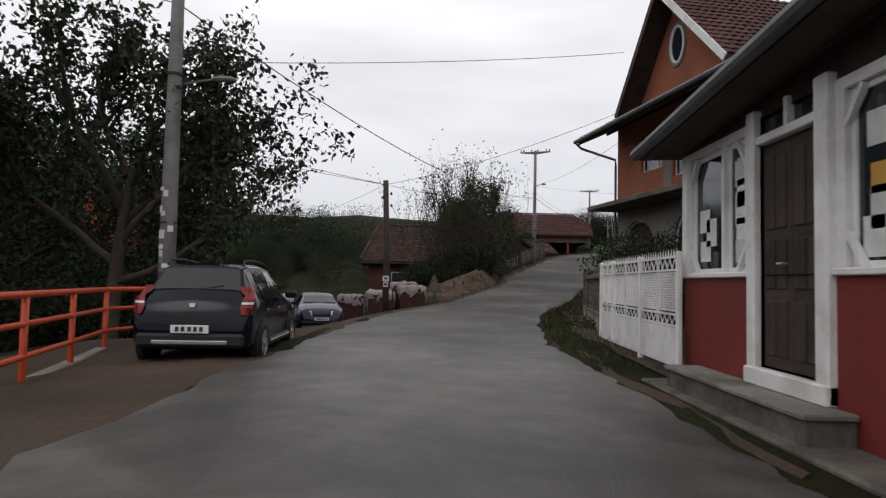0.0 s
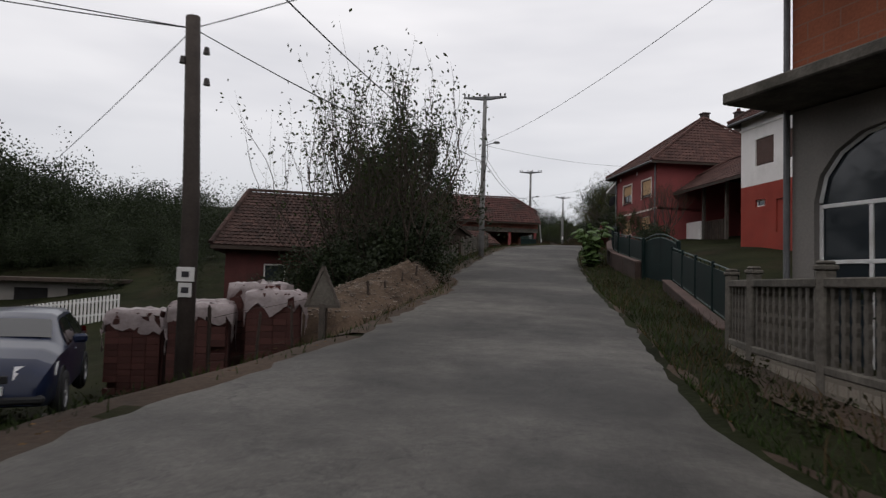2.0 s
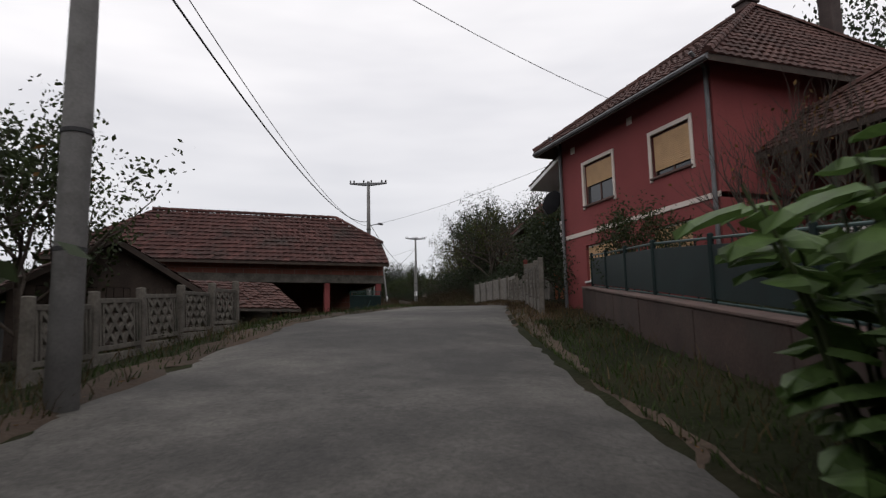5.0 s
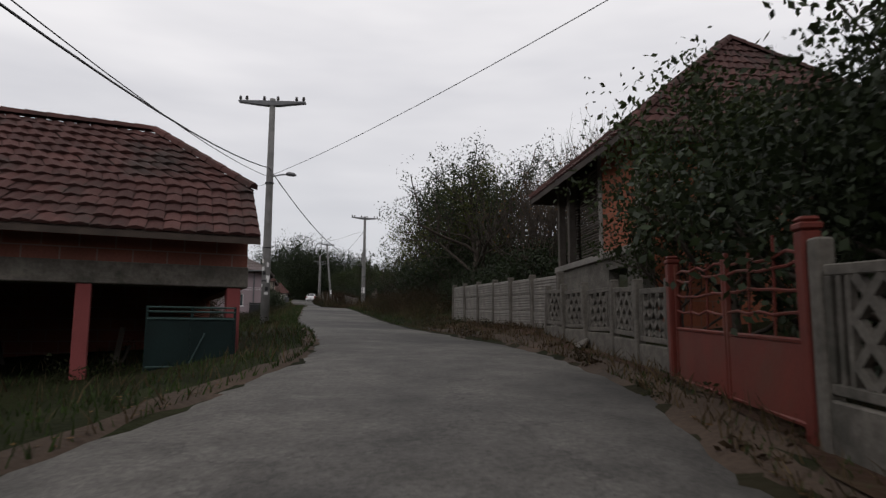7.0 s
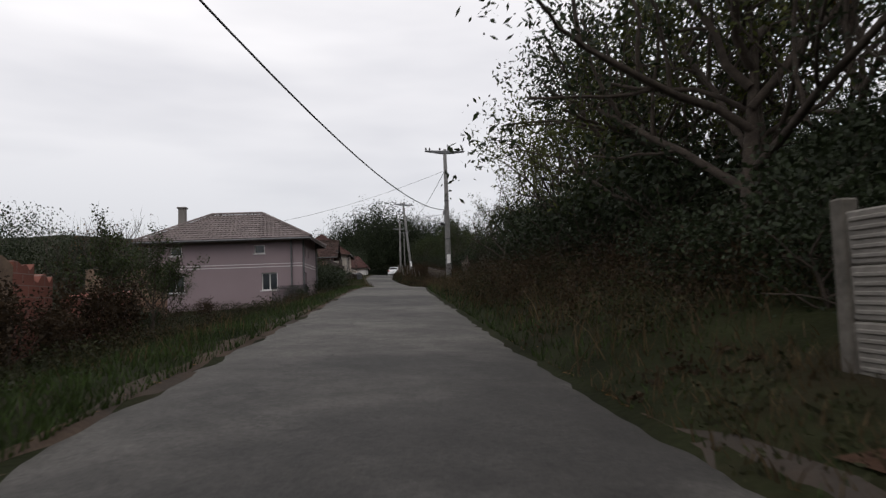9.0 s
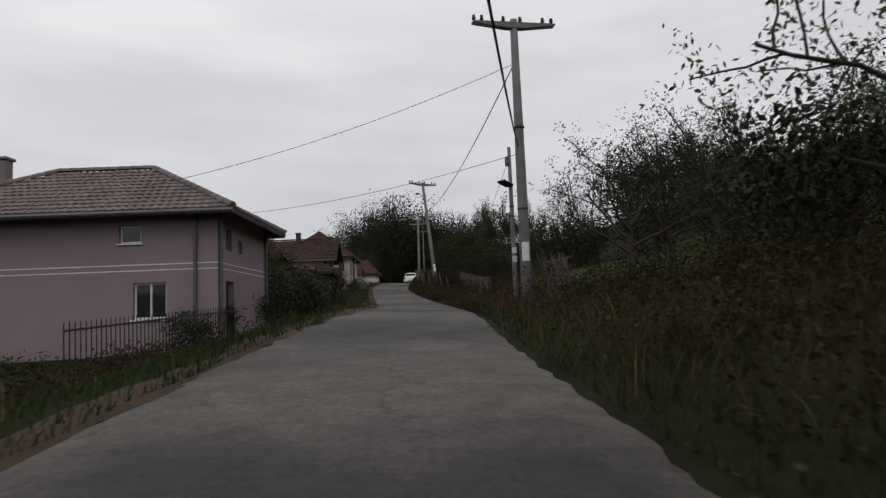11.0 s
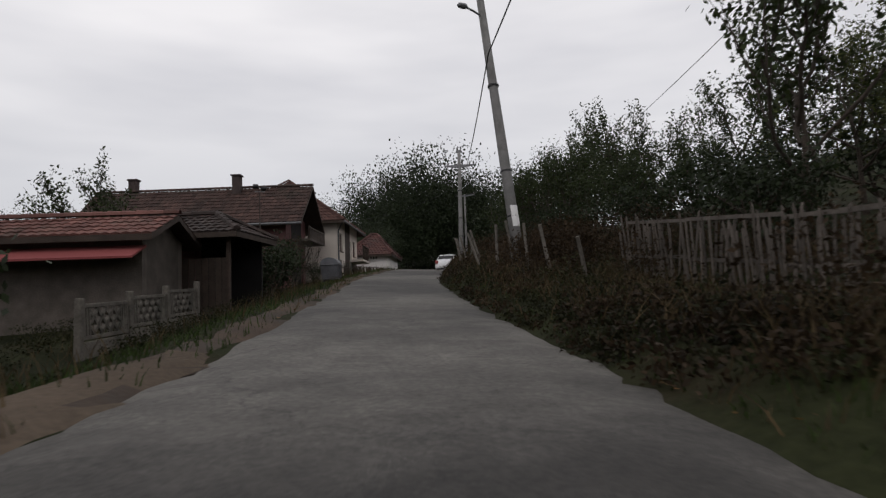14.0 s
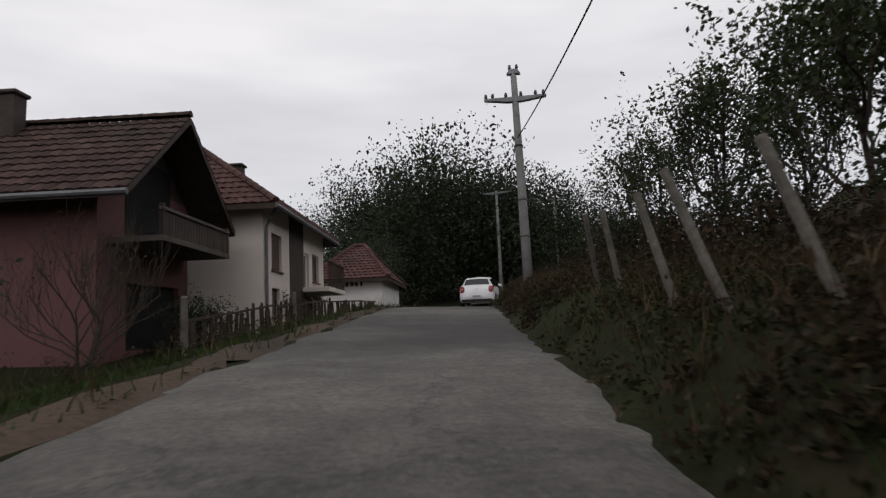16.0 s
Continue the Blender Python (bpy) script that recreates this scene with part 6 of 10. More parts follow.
def yellow_house():
    """A house end-on to the road, with a deep veranda under its ochre upper wall."""
    a, b = (18.2, 123.15), (27.15, 122.25)
    z = 7.0
    h = house_at("ochre_house", a, b, z, "ochre house with a dark veranda and red-brown tiled roof")
    L, D = 9.0, 3.6
    op = (3.2, 7.9, 0.1, 1.95)
    walls(h, L, D, -0.9, 1.98, M_GREYREND, {0: [op]}, "lower_wall")
    v = Shape()
    v.box(op[0] - 0.2, op[1] + 0.2, 1.6, 1.66, -0.2, 2.0)
    part("veranda_back", v, M_DARKWOOD, h)
    for x in (4.6, 6.2):
        p = Shape()
        p.box(x, x + 0.12, 0.02, 0.14, -0.3, 1.95, 0.01)
        part("veranda_post", p, M_DARKWOOD, h)
    p = Shape()
    p.box(op[0], op[1], 0.03, 0.1, 0.75, 0.83, 0.01)
    part("veranda_rail", p, M_DARKWOOD, h)
    walls(h, L, D, 1.984, 3.28, M_YELLOW, None, "upper_wall")
    roof(h, L, D, 3.28, 4.85, 0.5, (1.8, 1.8), M_TILE, None)


yellow_house()


def pink_house():
    """Gable to the road, with a wooden balcony under the overhanging roof."""
    a, b = (32.65, 151.93), (33.87, 156.73)
    z = 9.0
    h = house_at("pink_house", a, b, z, "faded pink house with a wooden balcony in its gable")
    L, D = 4.0, 10.0
    m0, m3 = sides(L, D)[0][0], sides(L, D)[3][0]
    walls(h, L, D, -0.6, 3.6, M_PINK, {0: [(1.1, 3.5, 0.1, 1.5)], 3: [(6.5, 7.6, 1.2, 2.2)]})
    # near-black sheet in the garage opening, the darkness inside as colour
    w = Shape()
    w.box(1.1, 3.5, 0.12, 0.18, 0.1, 1.5)
    part("garage_shade", w, M_SHADE, h)
    rm = Matrix(((0, -1, 0, L), (1, 0, 0, 0), (0, 0, 1, 0), (0, 0, 0, 1)))
    rm = rm @ Matrix.Translation((-0.25, 0, 0))
    roof(h, D + 0.25, L, 3.6, 5.22, 0.7, (0, 0), M_BARNTILE, None, rm)
    g = Shape()
    tri = [(0.02, 3.6), (L - 0.02, 3.6), (L / 2, 5.05)]
    g.add([(x, 0.02, zz) for x, zz in tri] + [(x, 0.26, zz) for x, zz in tri], [(0, 1, 2), (5, 4, 3)])
    part("gable", g, M_DARKWOOD, h)
    s = Shape()
    s.box(0.3, L - 0.2, -1.15, -0.01, 2.2, 2.32, 0.01)
    bal = part("balcony", s, M_WOOD, h)
    x = 0.32
    while x < L - 0.3:
        k = Shape()
        k.box(x, x + 0.13, -1.12, -1.09, 2.32, 2.8, 0.004)
        part("balcony_board", k, M_DARKWOOD, bal)
        x += 0.145
    r = Shape()
    r.box(0.3, L - 0.2, -1.16, -1.06, 2.81, 2.88, 0.01)
    part("balcony_rail", r, M_WOOD, bal)
    for x in (0.32, L - 0.3):
        k = Shape()
        k.box(x, x + 0.1, -1.14, -1.04, 2.32, 2.95, 0.01)
        part("balcony_post", k, M_DARKWOOD, bal)
    # flat near-black sheet on the wall paints the balcony doorway's shade
    dk = Shape()
    dk.box(1.0, L - 1.0, -0.02, 0.01, 2.33, 4.2)
    part("balcony_doorway_shade", dk, M_SHADE, h)
    chimney(h, 1.7, 3.0, 4.8, 5.84, M_CHIMNEY, 0.42, False)
    chimney(h, 2.3, 8.8, 4.8, 5.92, M_CHIMNEY, 0.42, False)


pink_house()


def cream_house():
    a, b = (35.43, 156.5), (37.2, 163.7)
    z = 9.4
    h = house_at("cream_house", a, b, z, "two-storey cream house with brown windows and a tiled roof")
    L, D = 7.4, 7.0
    m0, m3 = sides(L, D)[0][0], sides(L, D)[3][0]
    fr = [(0.75, 1.75, 1.7, 2.75), (0.75, 1.5, 0.4, 1.2), (4.4, 5.1, 0.4, 2.6), (5.6, 6.6, 1.7, 2.7)]
    walls(h, L, D, -0.6, 3.7, M_CREAM, {0: fr, 3: [(2.5, 3.3, 0.2, 1.0)]})
    for k, o in enumerate(fr):
        window(h, m0, *o, 2, M_BLINDBROWN if k != 2 else M_WHITEPAINT, blind=1.0 if k == 0 else 0, blind_mat=M_BLINDBROWN)
    # no hollow in the wall: a flat dark sheet paints the recess's shade
    rc = Shape()
    rc.box(2.6, 4.3, -0.02, 0.005, 0.0, 3.6)
    part("recess", rc, M_DARKWOOD, h)
    bl = Shape()
    bl.box(4.1, 7.0, -0.9, 0.0, 1.25, 1.4, 0.01)
    bp = part("balcony", bl, M_CREAM, h)
    for k in range(20):
        q = Shape()
        q.tube([(4.15 + k * 0.148, -0.86, 1.4), (4.15 + k * 0.148, -0.86, 2.25)], 0.012, 5)
        part("baluster", q, M_DARKWOOD, bp)
    q = Shape()
    q.box(4.1, 7.0, -0.89, -0.83, 2.25, 2.3)
    part("balcony_rail", q, M_DARKWOOD, bp)
    downpipe(h, 0.1, -0.06, -0.5, 3.3)
    roof(h, L, D, 3.7, 6.3, 0.5, (3.0, 3.0), M_TILEBROWN, None)
    chimney(h, 5.95, 2.75, 5.0, 6.05, M_CHIMNEY, 0.4, False)


cream_house()


def white_cottage():
    a, b = (36.9, 167.1), (39.7, 166.35)
    z = 9.8
    h = house_at("white_cottage", a, b, z, "small whitewashed outbuilding with a red-tiled roof")
    L, D = 2.9, 6.0
    m0 = sides(L, D)[0][0]
    holes = [(1.35 + 0.2 * k, 1.47 + 0.2 * k, 1.42, 1.62) for k in range(4)]
    walls(h, L, D, -0.6, 1.9, M_WHITEWALL, {0: holes})
    # near-black sheet behind the vent holes, inner shade put into its colour
    s = Shape()
    s.box(1.3, 2.2, 0.2, 0.23, 1.4, 1.7)
    part("vent_shade", s, M_SHADE, h)
    roof(h, L, D, 1.9, 3.5, 0.35, (1.2, 1.2), M_TILE, None, Matrix.Identity(4), gutter=False)


white_cottage()


def orange_villa():
    """Far three-storey house across the lower ground."""
    h = house_at("orange_villa", (-44.2, 63.8), (-31.5, 63.8), -2.0, "large bright-orange rendered house with a tiled roof")
    L, D = 12.7, 5
    m0 = sides(L, D)[0][0]
    op = [(11.2, 12.2, 4.2, 5.6), (8, 9, 4.2, 5.6), (11.2, 12.2, 7.6, 8.9), (8, 9, 7.6, 8.9)]
    walls(h, L, D, -0.8, 3.2, M_PINKRED, {0: [(9.5, 12.2, 0.4, 2.3)]}, "lower_wall")
    walls(h, L, D, 3.2, 12.4, M_ORANGE, {0: op}, "upper_wall")
    for o in op:
        window(h, m0, *o, 2)
    window(h, m0, 9.5, 12.2, 0.4, 2.3, 4)
    s = Shape()
    s.box(-0.3, L + 0.7, -1.1, 0, 3.0, 3.5, 0.03)
    part("balcony", s, M_CREAM, h)
    roof(h, L, D, 12.4, 14.6, 0.9, (2.5, 2.5), M_TILE, None)
    s = thing("long_low_shed", frame_between((-30, 57), (-13.5, 57), -2), "long low brown shed with a flat roof", "shed")
    b = Shape()
    b.box(0, 16.5, 0, 4, -0.6, 2.6)
    part("wall", b, M_GREYREND, s)
    b = Shape()
    b.box(-0.4, 16.9, -0.8, 4.3, 2.6, 2.85, 0.02)
    part("roof", b, M_DARKWOOD, s)
    # openings are near-black slabs on the solid wall, their inner shade painted
    for k in range(5):
        b = Shape()
        b.box(0.8 + 3.2 * k, 2.8 + 3.2 * k, -0.03, 0.02, 0, 2.2)
        part("opening", b, M_SHADE, s)


orange_villa()


def yard_sheds():
    """Sheds beside the road before the pink house."""
    h = thing("tiled_outbuilding", frame_between((25.8, 136.2), (29.6, 135.4), 8.0), "low outbuilding with weathered pinkish tiles", "shed")
    L, D = 3.9, 2.4
    walls(h, L, D, -1.2, 1.88, M_WOOD)
    roof(h, L, D, 1.88, 2.35, 0.4, (0, 0), M_TILEPINK, M_WOOD, gutter=False, seed=44)
    p = Shape()
    q = [(-0.2, -0.75, 1.2), (L + 0.1, -0.75, 1.2), (L + 0.1, 0.0, 1.5), (-0.2, 0.0, 1.5)]
    p.add(q + [(x, y, z - 0.05) for x, y, z in q], [(0, 1, 2, 3), (7, 6, 5, 4), (0, 4, 5, 1), (1, 5, 6, 2), (2, 6, 7, 3), (3, 7, 4, 0)])
    part("lean_to_roof", p, M_PINKRED, h)
    h = thing("open_wood_shed", frame_between((28.2, 138.6), (31.4, 137.6), 8.0), "open timber shed with a ragged dark tiled roof", "shed")
    L, D = 3.35, 2.6
    for x in (0.1, 1.7, 3.25):
        for y in (0.1, 2.5):
            p = Shape()
            p.bar((x, y, -0.5), (x, y, 2.1), 0.1)
            part("post", p, M_DARKWOOD, h)
    b = Shape()
    # back wall coloured near-black for the shade under the shed roof
    b.box(0, L, 2.35, 2.43, -0.5, 2.1)
    part("back_wall", b, M_SHADE, h)
    b = Shape()
    b.box(0.9, 1.9, 1.2, 1.3, -0.5, 2.1)
    part("pink_wall", b, M_PINK, h)
    for k in range(8):
        b = Shape()
        b.box(1.75 + 0.19 * k, 1.92 + 0.19 * k, 0.05, 0.08, -0.4, 1.35, 0.004)
        part("board", b, M_DARKWOOD, h)
    roof(h, L, D, 2.15, 2.7, 0.3, (0, 0.95), M_TILEDARK, M_DARKWOOD, gutter=False, seed=45)
    zm = gz(32.0, 140.95)
    s = thing("floodlight_mast", pose(32.0, 140.95, zm), "slim mast with twin floodlights beside the shed", "floodlight")
    p = Shape()
    p.tube([(0, 0, -0.4), (0, 0, 11.78 - zm)], 0.02, 8)
    part("mast", p, M_POLEWOOD, s)
    p = Shape()
    p.box(-0.17, 0.17, -0.02, 0.02, 11.72 - zm, 11.76 - zm, 0.008)
    part("crossbar", p, M_STEEL, s)
    for x, dz in ((-0.12, 0.05), (0.13, -0.02)):
        p = Shape()
        p.box(x - 0.09, x + 0.09, -0.09, 0.05, -0.05, 0.06, 0.02, Matrix.Translation((0, 0, 11.86 + dz - zm)) @ pose(0, 0, 0, -20, 0, 15 * (1 if x > 0 else -1)))
        part("lamp", p, M_BLACKPLASTIC, s)


yard_sheds()

# ---- poles and wires ----
pole0, pm = power_pole((-4.55, 10.7), -0.25, 9.2, 8, [], lamp=(5.6, 1.2, -0.35), label="concrete utility pole covered with paper notices", r=0.19)
prnd = random.Random(5)
for k in range(15):
    notice(pole0, pm, 1.3 + 0.14 * k + prnd.uniform(-0.05, 0.05), -1.75 + prnd.uniform(-0.7, 0.7), prnd.uniform(0.08, 0.16), prnd.uniform(0.08, 0.2), 0.187 + 0.002 * (k % 4), M_CONC if k % 3 == 0 else None)
wp = thing("wooden_pole", Matrix.Translation((-0.65, 21.15, -0.3)), "dark tarred wooden utility pole with small plates", "utility pole", "utility poles along the road")
ws = Shape()
ws.tube([(0, 0, -0.5), (0, 0, 2.5), (-0.1, 0, 5.3)], [0.125, 0.12, 0.1], 12)
part("shaft", ws, M_POLEWOOD, wp, smooth=True)
for z0, w in ((1.5, 0.24), (1.28, 0.18)):
    q = Shape()
    q.box(-w / 2, w / 2, -0.15, -0.135, z0, z0 + 0.2, 0.004)
    pl = part("plate", q, M_PAPER, wp)
    q = Shape()
    q.box(-0.05, 0.05, -0.156, -0.151, z0 + 0.06, z0 + 0.14)
    part("print", q, M_INK, pl)
for z0, x in ((4.6, -0.2), (4.3, 0.14), (4.75, 0.12)):
    q = Shape()
    q.tube([(x, -0.05, z0), (x, -0.05, z0 + 0.1)], [0.05, 0.035], 8)
    part("insulator", q, M_PORC, wp)
ARM = [(-0.12, 2.25)]
P1, P2, P3, P4, P5 = (8.35, 44.7), (19.5, 75.35), (32.85, 104.9), (38.15, 133.0), (42.5, 155.6)
Z = "tall grey concrete utility pole with a six-insulator crossarm"
power_pole(P1, gz(*P1) - 0.1, 11.15, -20, ARM, lamp=(5.9, 0.75, -0.2), label=Z)
p2, p2m = power_pole(P2, gz(*P2) - 0.1, 12.8, -22, ARM, lamp=(5.0, 0.75, 0.1), label=Z)
for k in range(9):
    notice(p2, p2m, 1.05 + 0.13 * k, -1.6 + 0.75 * prnd.uniform(-1, 1), prnd.uniform(0.07, 0.13), prnd.uniform(0.08, 0.15), 0.148 + 0.002 * (k % 3), M_BLACKPLASTIC if k % 4 == 1 else M_PAPER)
p3, p3m = power_pole(P3, gz(*P3) - 0.1, 14.5, -5, ARM, label="tall grey concrete utility pole with a crossarm and insulators", r=0.155)
p4, p4m = power_pole(P4, gz(*P4) - 0.3, 16.1, 18, ARM, lean=(-0.38, 1.4), lamp=(6.7, -0.7, -0.1), label="leaning grey concrete utility pole with a crossarm", r=0.145)
notice(p3, p3m, 8.1 - gz(*P3) + 0.1, -1.75, 0.2, 0.48, 0.152, M_WHITEPAINT)
power_pole(P5, gz(*P5) - 0.1, 17.2, -20, [(-1.0, 1.9), (-0.02, 0.3)], lean=(0.5, 1.7), label="concrete utility pole with two stacked crossarms", r=0.15)
notice(p4, p4m, 9.62 - gz(*P4) + 0.3, -1.7, 0.2, 0.5, 0.143, M_WHITEPAINT)
for x, y, z1, yw in ((49.5, 181, 18.5, -30), (56.5, 188, 19.5, -35)):
    power_pole((x, y), gz(x, y) - 0.2, z1, yw, [(-0.12, 1.9)], label=Z, r=0.13)
# thin pole with a lamp beside the third concrete pole
sp = power_pole((33.48, 107.2), 7.0, 11.67, 0, [], label="slim grey pole with a flat floodlight and paper signs", r=0.08)[0]
q = Shape()
q.box(-0.4, -0.02, -0.16, 0.16, -0.03, 0.03, 0.01, Matrix.Translation((0, 0, 3.5)) @ pose(0, 0, 0, 0, 18, 20))
part("flood_lamp", q, M_BLACKPLASTIC, sp)
q = Shape()
q.box(-0.13, -0.04, -0.08, 0.06, 4.1, 4.38, 0.015)
part("junction_box", q, M_STEEL, sp)
for z0 in (1.25, 1.5):
    notice(sp, Matrix(), z0, -1.7, 0.15, 0.18, 0.105)
lows = {0: (-4.55, 10.7, 7.2), 1: (8.4, 44.6, 7.6), 2: (19.4, 75.0, 10.3), 3: (32.8, 104.9, 11.1), 4: (37.6, 133.15, 13.69), 5: (42.9, 157.1, 14.9)}
wire(lows[0], lows[1], 1.1, 0.016)
wire(lows[1], lows[2], 1.0, 0.016)
wire((8.3, 44.6, 8.1), (19.3, 74.9, 10.0), 0.9, 0.009)
wire((19.4, 74.9, 10.0), (21.5, 52.8, 9.2), 0.3, 0.007)
wire(lows[2], lows[3], 1.0, 0.018)
wire((32.8, 104.9, 13.3), lows[4], 0.6, 0.016)
wire(lows[4], lows[5], 0.5, 0.016)
wire(lows[5], (49.5, 181, 16), 0.5, 0.014)
wtop = (-0.75, 21.2, 4.85)
wire(wtop, (-14.5, 27.5, 8.9), 0.15, 0.01)
wire(wtop, (-14.7, 27.3, 8.5), 0.18, 0.01)
wire(wtop, (-12, 38, 3.2), 0.2, 0.007)
wire(wtop, (8.3, 44.6, 7.6), 0.4, 0.008)
wire(wtop, (8.3, 44.6, 8.0), 0.5, 0.008)
wire(wtop, (7.4, 17.0, 6.9), 0.25, 0.008)
wire((8.4, 44.7, 8.6), (9.0, 19.0, 7.4), 0.5, 0.008)
wire((8.4, 44.7, 8.5), (21, 52, 9.3), 0.3, 0.007)
wire((-14, 8, 9.5), lows[0], 0.3, 0.012)
wire((-4.55, 10.7, 5.9), (7.25, 17.6, 8.85), 0.15, 0.009)
wire((17.0, 66.5, 8.0), (19.4, 74.9, 9.8), 0.2, 0.007)
wire((32.8, 104.9, 13.3), (20.0, 111.5, 10.6), 0.55, 0.008)
wire((32.8, 104.9, 10.9), (26.14, 113.07, 10.59), 0.2, 0.008)
wire((33.45, 107.2, 11.3), (42.0, 135.0, 12.5), 0.3, 0.007)
wire((42.9, 157.1, 15), (36.5, 160, 13.2), 0.4, 0.007)

# ---- trees and bushes ----
TREES["walnut"] = tree_meshes("walnut", 11, 2.0, 4.4, 0.22, 2, 7, 5, 0.75, 10500, 0.19, 0.55, M_LEAFDARK)
TREES["plum"] = tree_meshes("plum", 12, 1.2, 3.0, 0.1, 2, 6, 4, 0.6, 3600, 0.15, 0.45, M_LEAF, 0.55)
TREES["acacia"] = tree_meshes("acacia", 13, 1.8, 4.6, 0.2, 2, 8, 5, 0.75, 5900, 0.18, 0.5, M_LEAFDARK, 0.35, aspect=0.4)
TREES["acacia_light"] = tree_meshes("acacia_light", 17, 1.6, 3.6, 0.12, 2, 6, 5, 0.75, 4600, 0.15, 0.5, M_LEAFYEL, 0.3, aspect=0.4)
TREES["apple"] = tree_meshes("apple", 14, 0.5, 2.6, 0.08, 2, 7, 5, 0.6, 6800, 0.115, 0.75, M_LEAF, 0.6)
TREES["sparse"] = tree_meshes("sparse", 15, 0.3, 3.4, 0.045, 2, 5, 3, 0.4, 2600, 0.1, 0.4, M_LEAF, 0.9, stems=5)
TREES["bush"] = tree_meshes("bush", 16, 0.2, 1.6, 0.05, 1, 5, 5, 0.7, 2800, 0.125, 0.85, M_LEAFDARK, 0.5, stems=4)
TREES["thicket"] = tree_meshes("thicket", 26, 0.2, 1.35, 0.05, 1, 5, 5, 0.7, 8000, 0.085, 0.85, M_LEAFDARK, 0.5, stems=4)
TREES["laurel"] = tree_meshes("laurel", 27, 0.2, 1.3, 0.05, 1, 6, 6, 0.6, 15000, 0.06, 0.6, M_LEAFDARK, 0.6, stems=5)
TREES["weed"] = tree_meshes("weed", 18, 0.1, 1.1, 0.025, 1, 4, 4, 0.6, 2200, 0.085, 0.75, M_BRAMBLE, 0.7, stems=5)
TREES["bare"] = tree_meshes("bare", 19, 0.6, 3.2, 0.07, 2, 6, 5, 0.5, 350, 0.12, 0.3, M_LEAFRED, 0.7, stems=3)
TREES["wood1"] = tree_meshes("wood1", 21, 1.2, 5.2, 0.2, 1, 12, 6, 0.8, 5000, 0.195, 0.8, M_LEAFDARK, 0.4, aspect=0.7)
TREES["wood2"] = tree_meshes("wood2", 22, 1.0, 5.8, 0.2, 1, 13, 6, 0.7, 5000, 0.195, 0.8, M_LEAF, 0.6, aspect=0.7)
W = "broad walnut tree with dense dark green leaves"
for x, y, s, t in ((-6.8, 12.8, 0.92, 0), (-10.8, 10.8, 1.0, 80), (-13.0, 17, 0.9, 190), (-10.5, 6.5, 0.85, 120), (-8.2, 20.5, 0.92, 300), (-13.6, 24.2, 1.0, 40), (-16.5, 27.5, 1.05, 150)):
    plant("walnut_tree", "walnut", x, y, W, size=s, turn=t, group="walnut trees")
for x, y, k, t in ((-10.5, 14.5, 1.3, 0), (-8.8, 16.0, 1.1, 90), (-12.8, 13.0, 1.5, 200), (-13.5, 17.0, 1.5, 40), (-7.6, 13.4, 0.8, 300), (-9.2, 11.6, 0.9, 30), (-12.0, 19.5, 1.3, 10), (-9.6, 18.2, 1.3, 70), (-11.2, 22.0, 1.5, 160), (-14.0, 24.5, 1.7, 20)):
    plant("shade_bush", "bush", x, y, "dense dark shrub under the walnut trees", "bush", k, t, "shrubs under the walnuts")
for x, y, k, t in ((-11.8, 21.4, 1.9, 0), (-13.6, 25.0, 2.1, 90), (-10.2, 19.0, 1.6, 200), (-15.5, 22.5, 2.6, 30), (-9.3, 21.5, 1.3, 140), (-17.5, 27.0, 2.6, 70), (-14.6, 29.0, 2.2, 110)):
    plant("thicket_bush", "thicket", x, y, "tall dense dark thicket behind the walnut trees", "bush", k, t, "thicket behind the walnuts")
# wild bushes between the road and the old farm building
plant("plum_tree", "sparse", 3.0, 33.0, "tall wild plum with thin upright shoots", size=1.3, turn=20)
plant("plum_tree", "sparse", 1.6, 33.6, "tall wild plum with thin upright shoots", size=1.2, turn=140)
for x, y, s, t in ((1.7, 33.0, 1.2, 0), (2.9, 32.8, 1.3, 90), (3.5, 33.9, 1.35, 150), (0.8, 34.0, 1.2, 60), (2.6, 35.0, 1.35, 220)):
    plant("thicket_bush", "thicket", x, y, "dense dark green thicket bush", "bush", s, t, "thicket by the old barn")
plant("fruit_tree", "apple", 6.6, 52.0, "small fruit tree with thinning leaves beside the shed", size=1.0, turn=30)
plant("fruit_tree", "plum", 2.9, 41.0, "fruit tree with drooping leaves beside the shed", size=0.8, turn=200)
plant("fruit_tree", "sparse", 1.8, 43.4, "fruit tree with few leaves before the shed", size=0.75, turn=70)
plant("fruit_tree", "bare", 4.2, 44.6, "fruit tree with few leaves before the shed", size=0.9, turn=10)
for x, y, s, kd in ((4.2, 39.0, 0.7, "walnut"), (5.1, 42.3, 0.6, "apple")):
    plant("fruit_tree", kd, x, y, "leafy fruit tree overhanging the old shed", size=s, turn=x * 50, group="fruit trees by the shed")
# right side, by the brick house
for x, y, s in ((7.3, 15.8, 0.9), (7.0, 14.2, 1.1), (6.4, 12.6, 1.05), (6.0, 11.0, 0.7)):
    plant("garden_shrub", "thicket", x, y, "leafy garden shrub behind the concrete fence", "bush", s, x * 90, "shrubs behind the fence")
plant("garden_tree", "bare", 18.6, 45.5, "young fruit tree in the front garden", size=0.6, turn=50)
plant("garden_tree", "apple", 18.5, 49.5, "small fruit tree before the red house", size=0.5, turn=50)
plant("garden_shrub", "bush", 16.2, 41.5, "low shrub in the front garden behind the fence", "bush", 0.6, 50)
plant("garden_shrub", "bush", 17.3, 44.0, "low shrub in the front garden behind the fence", "bush", 0.6, 150)
plant("laurel", "laurel", 22.7, 57.4, "dark evergreen laurel behind the lattice fence", "bush", 1.6, 10)
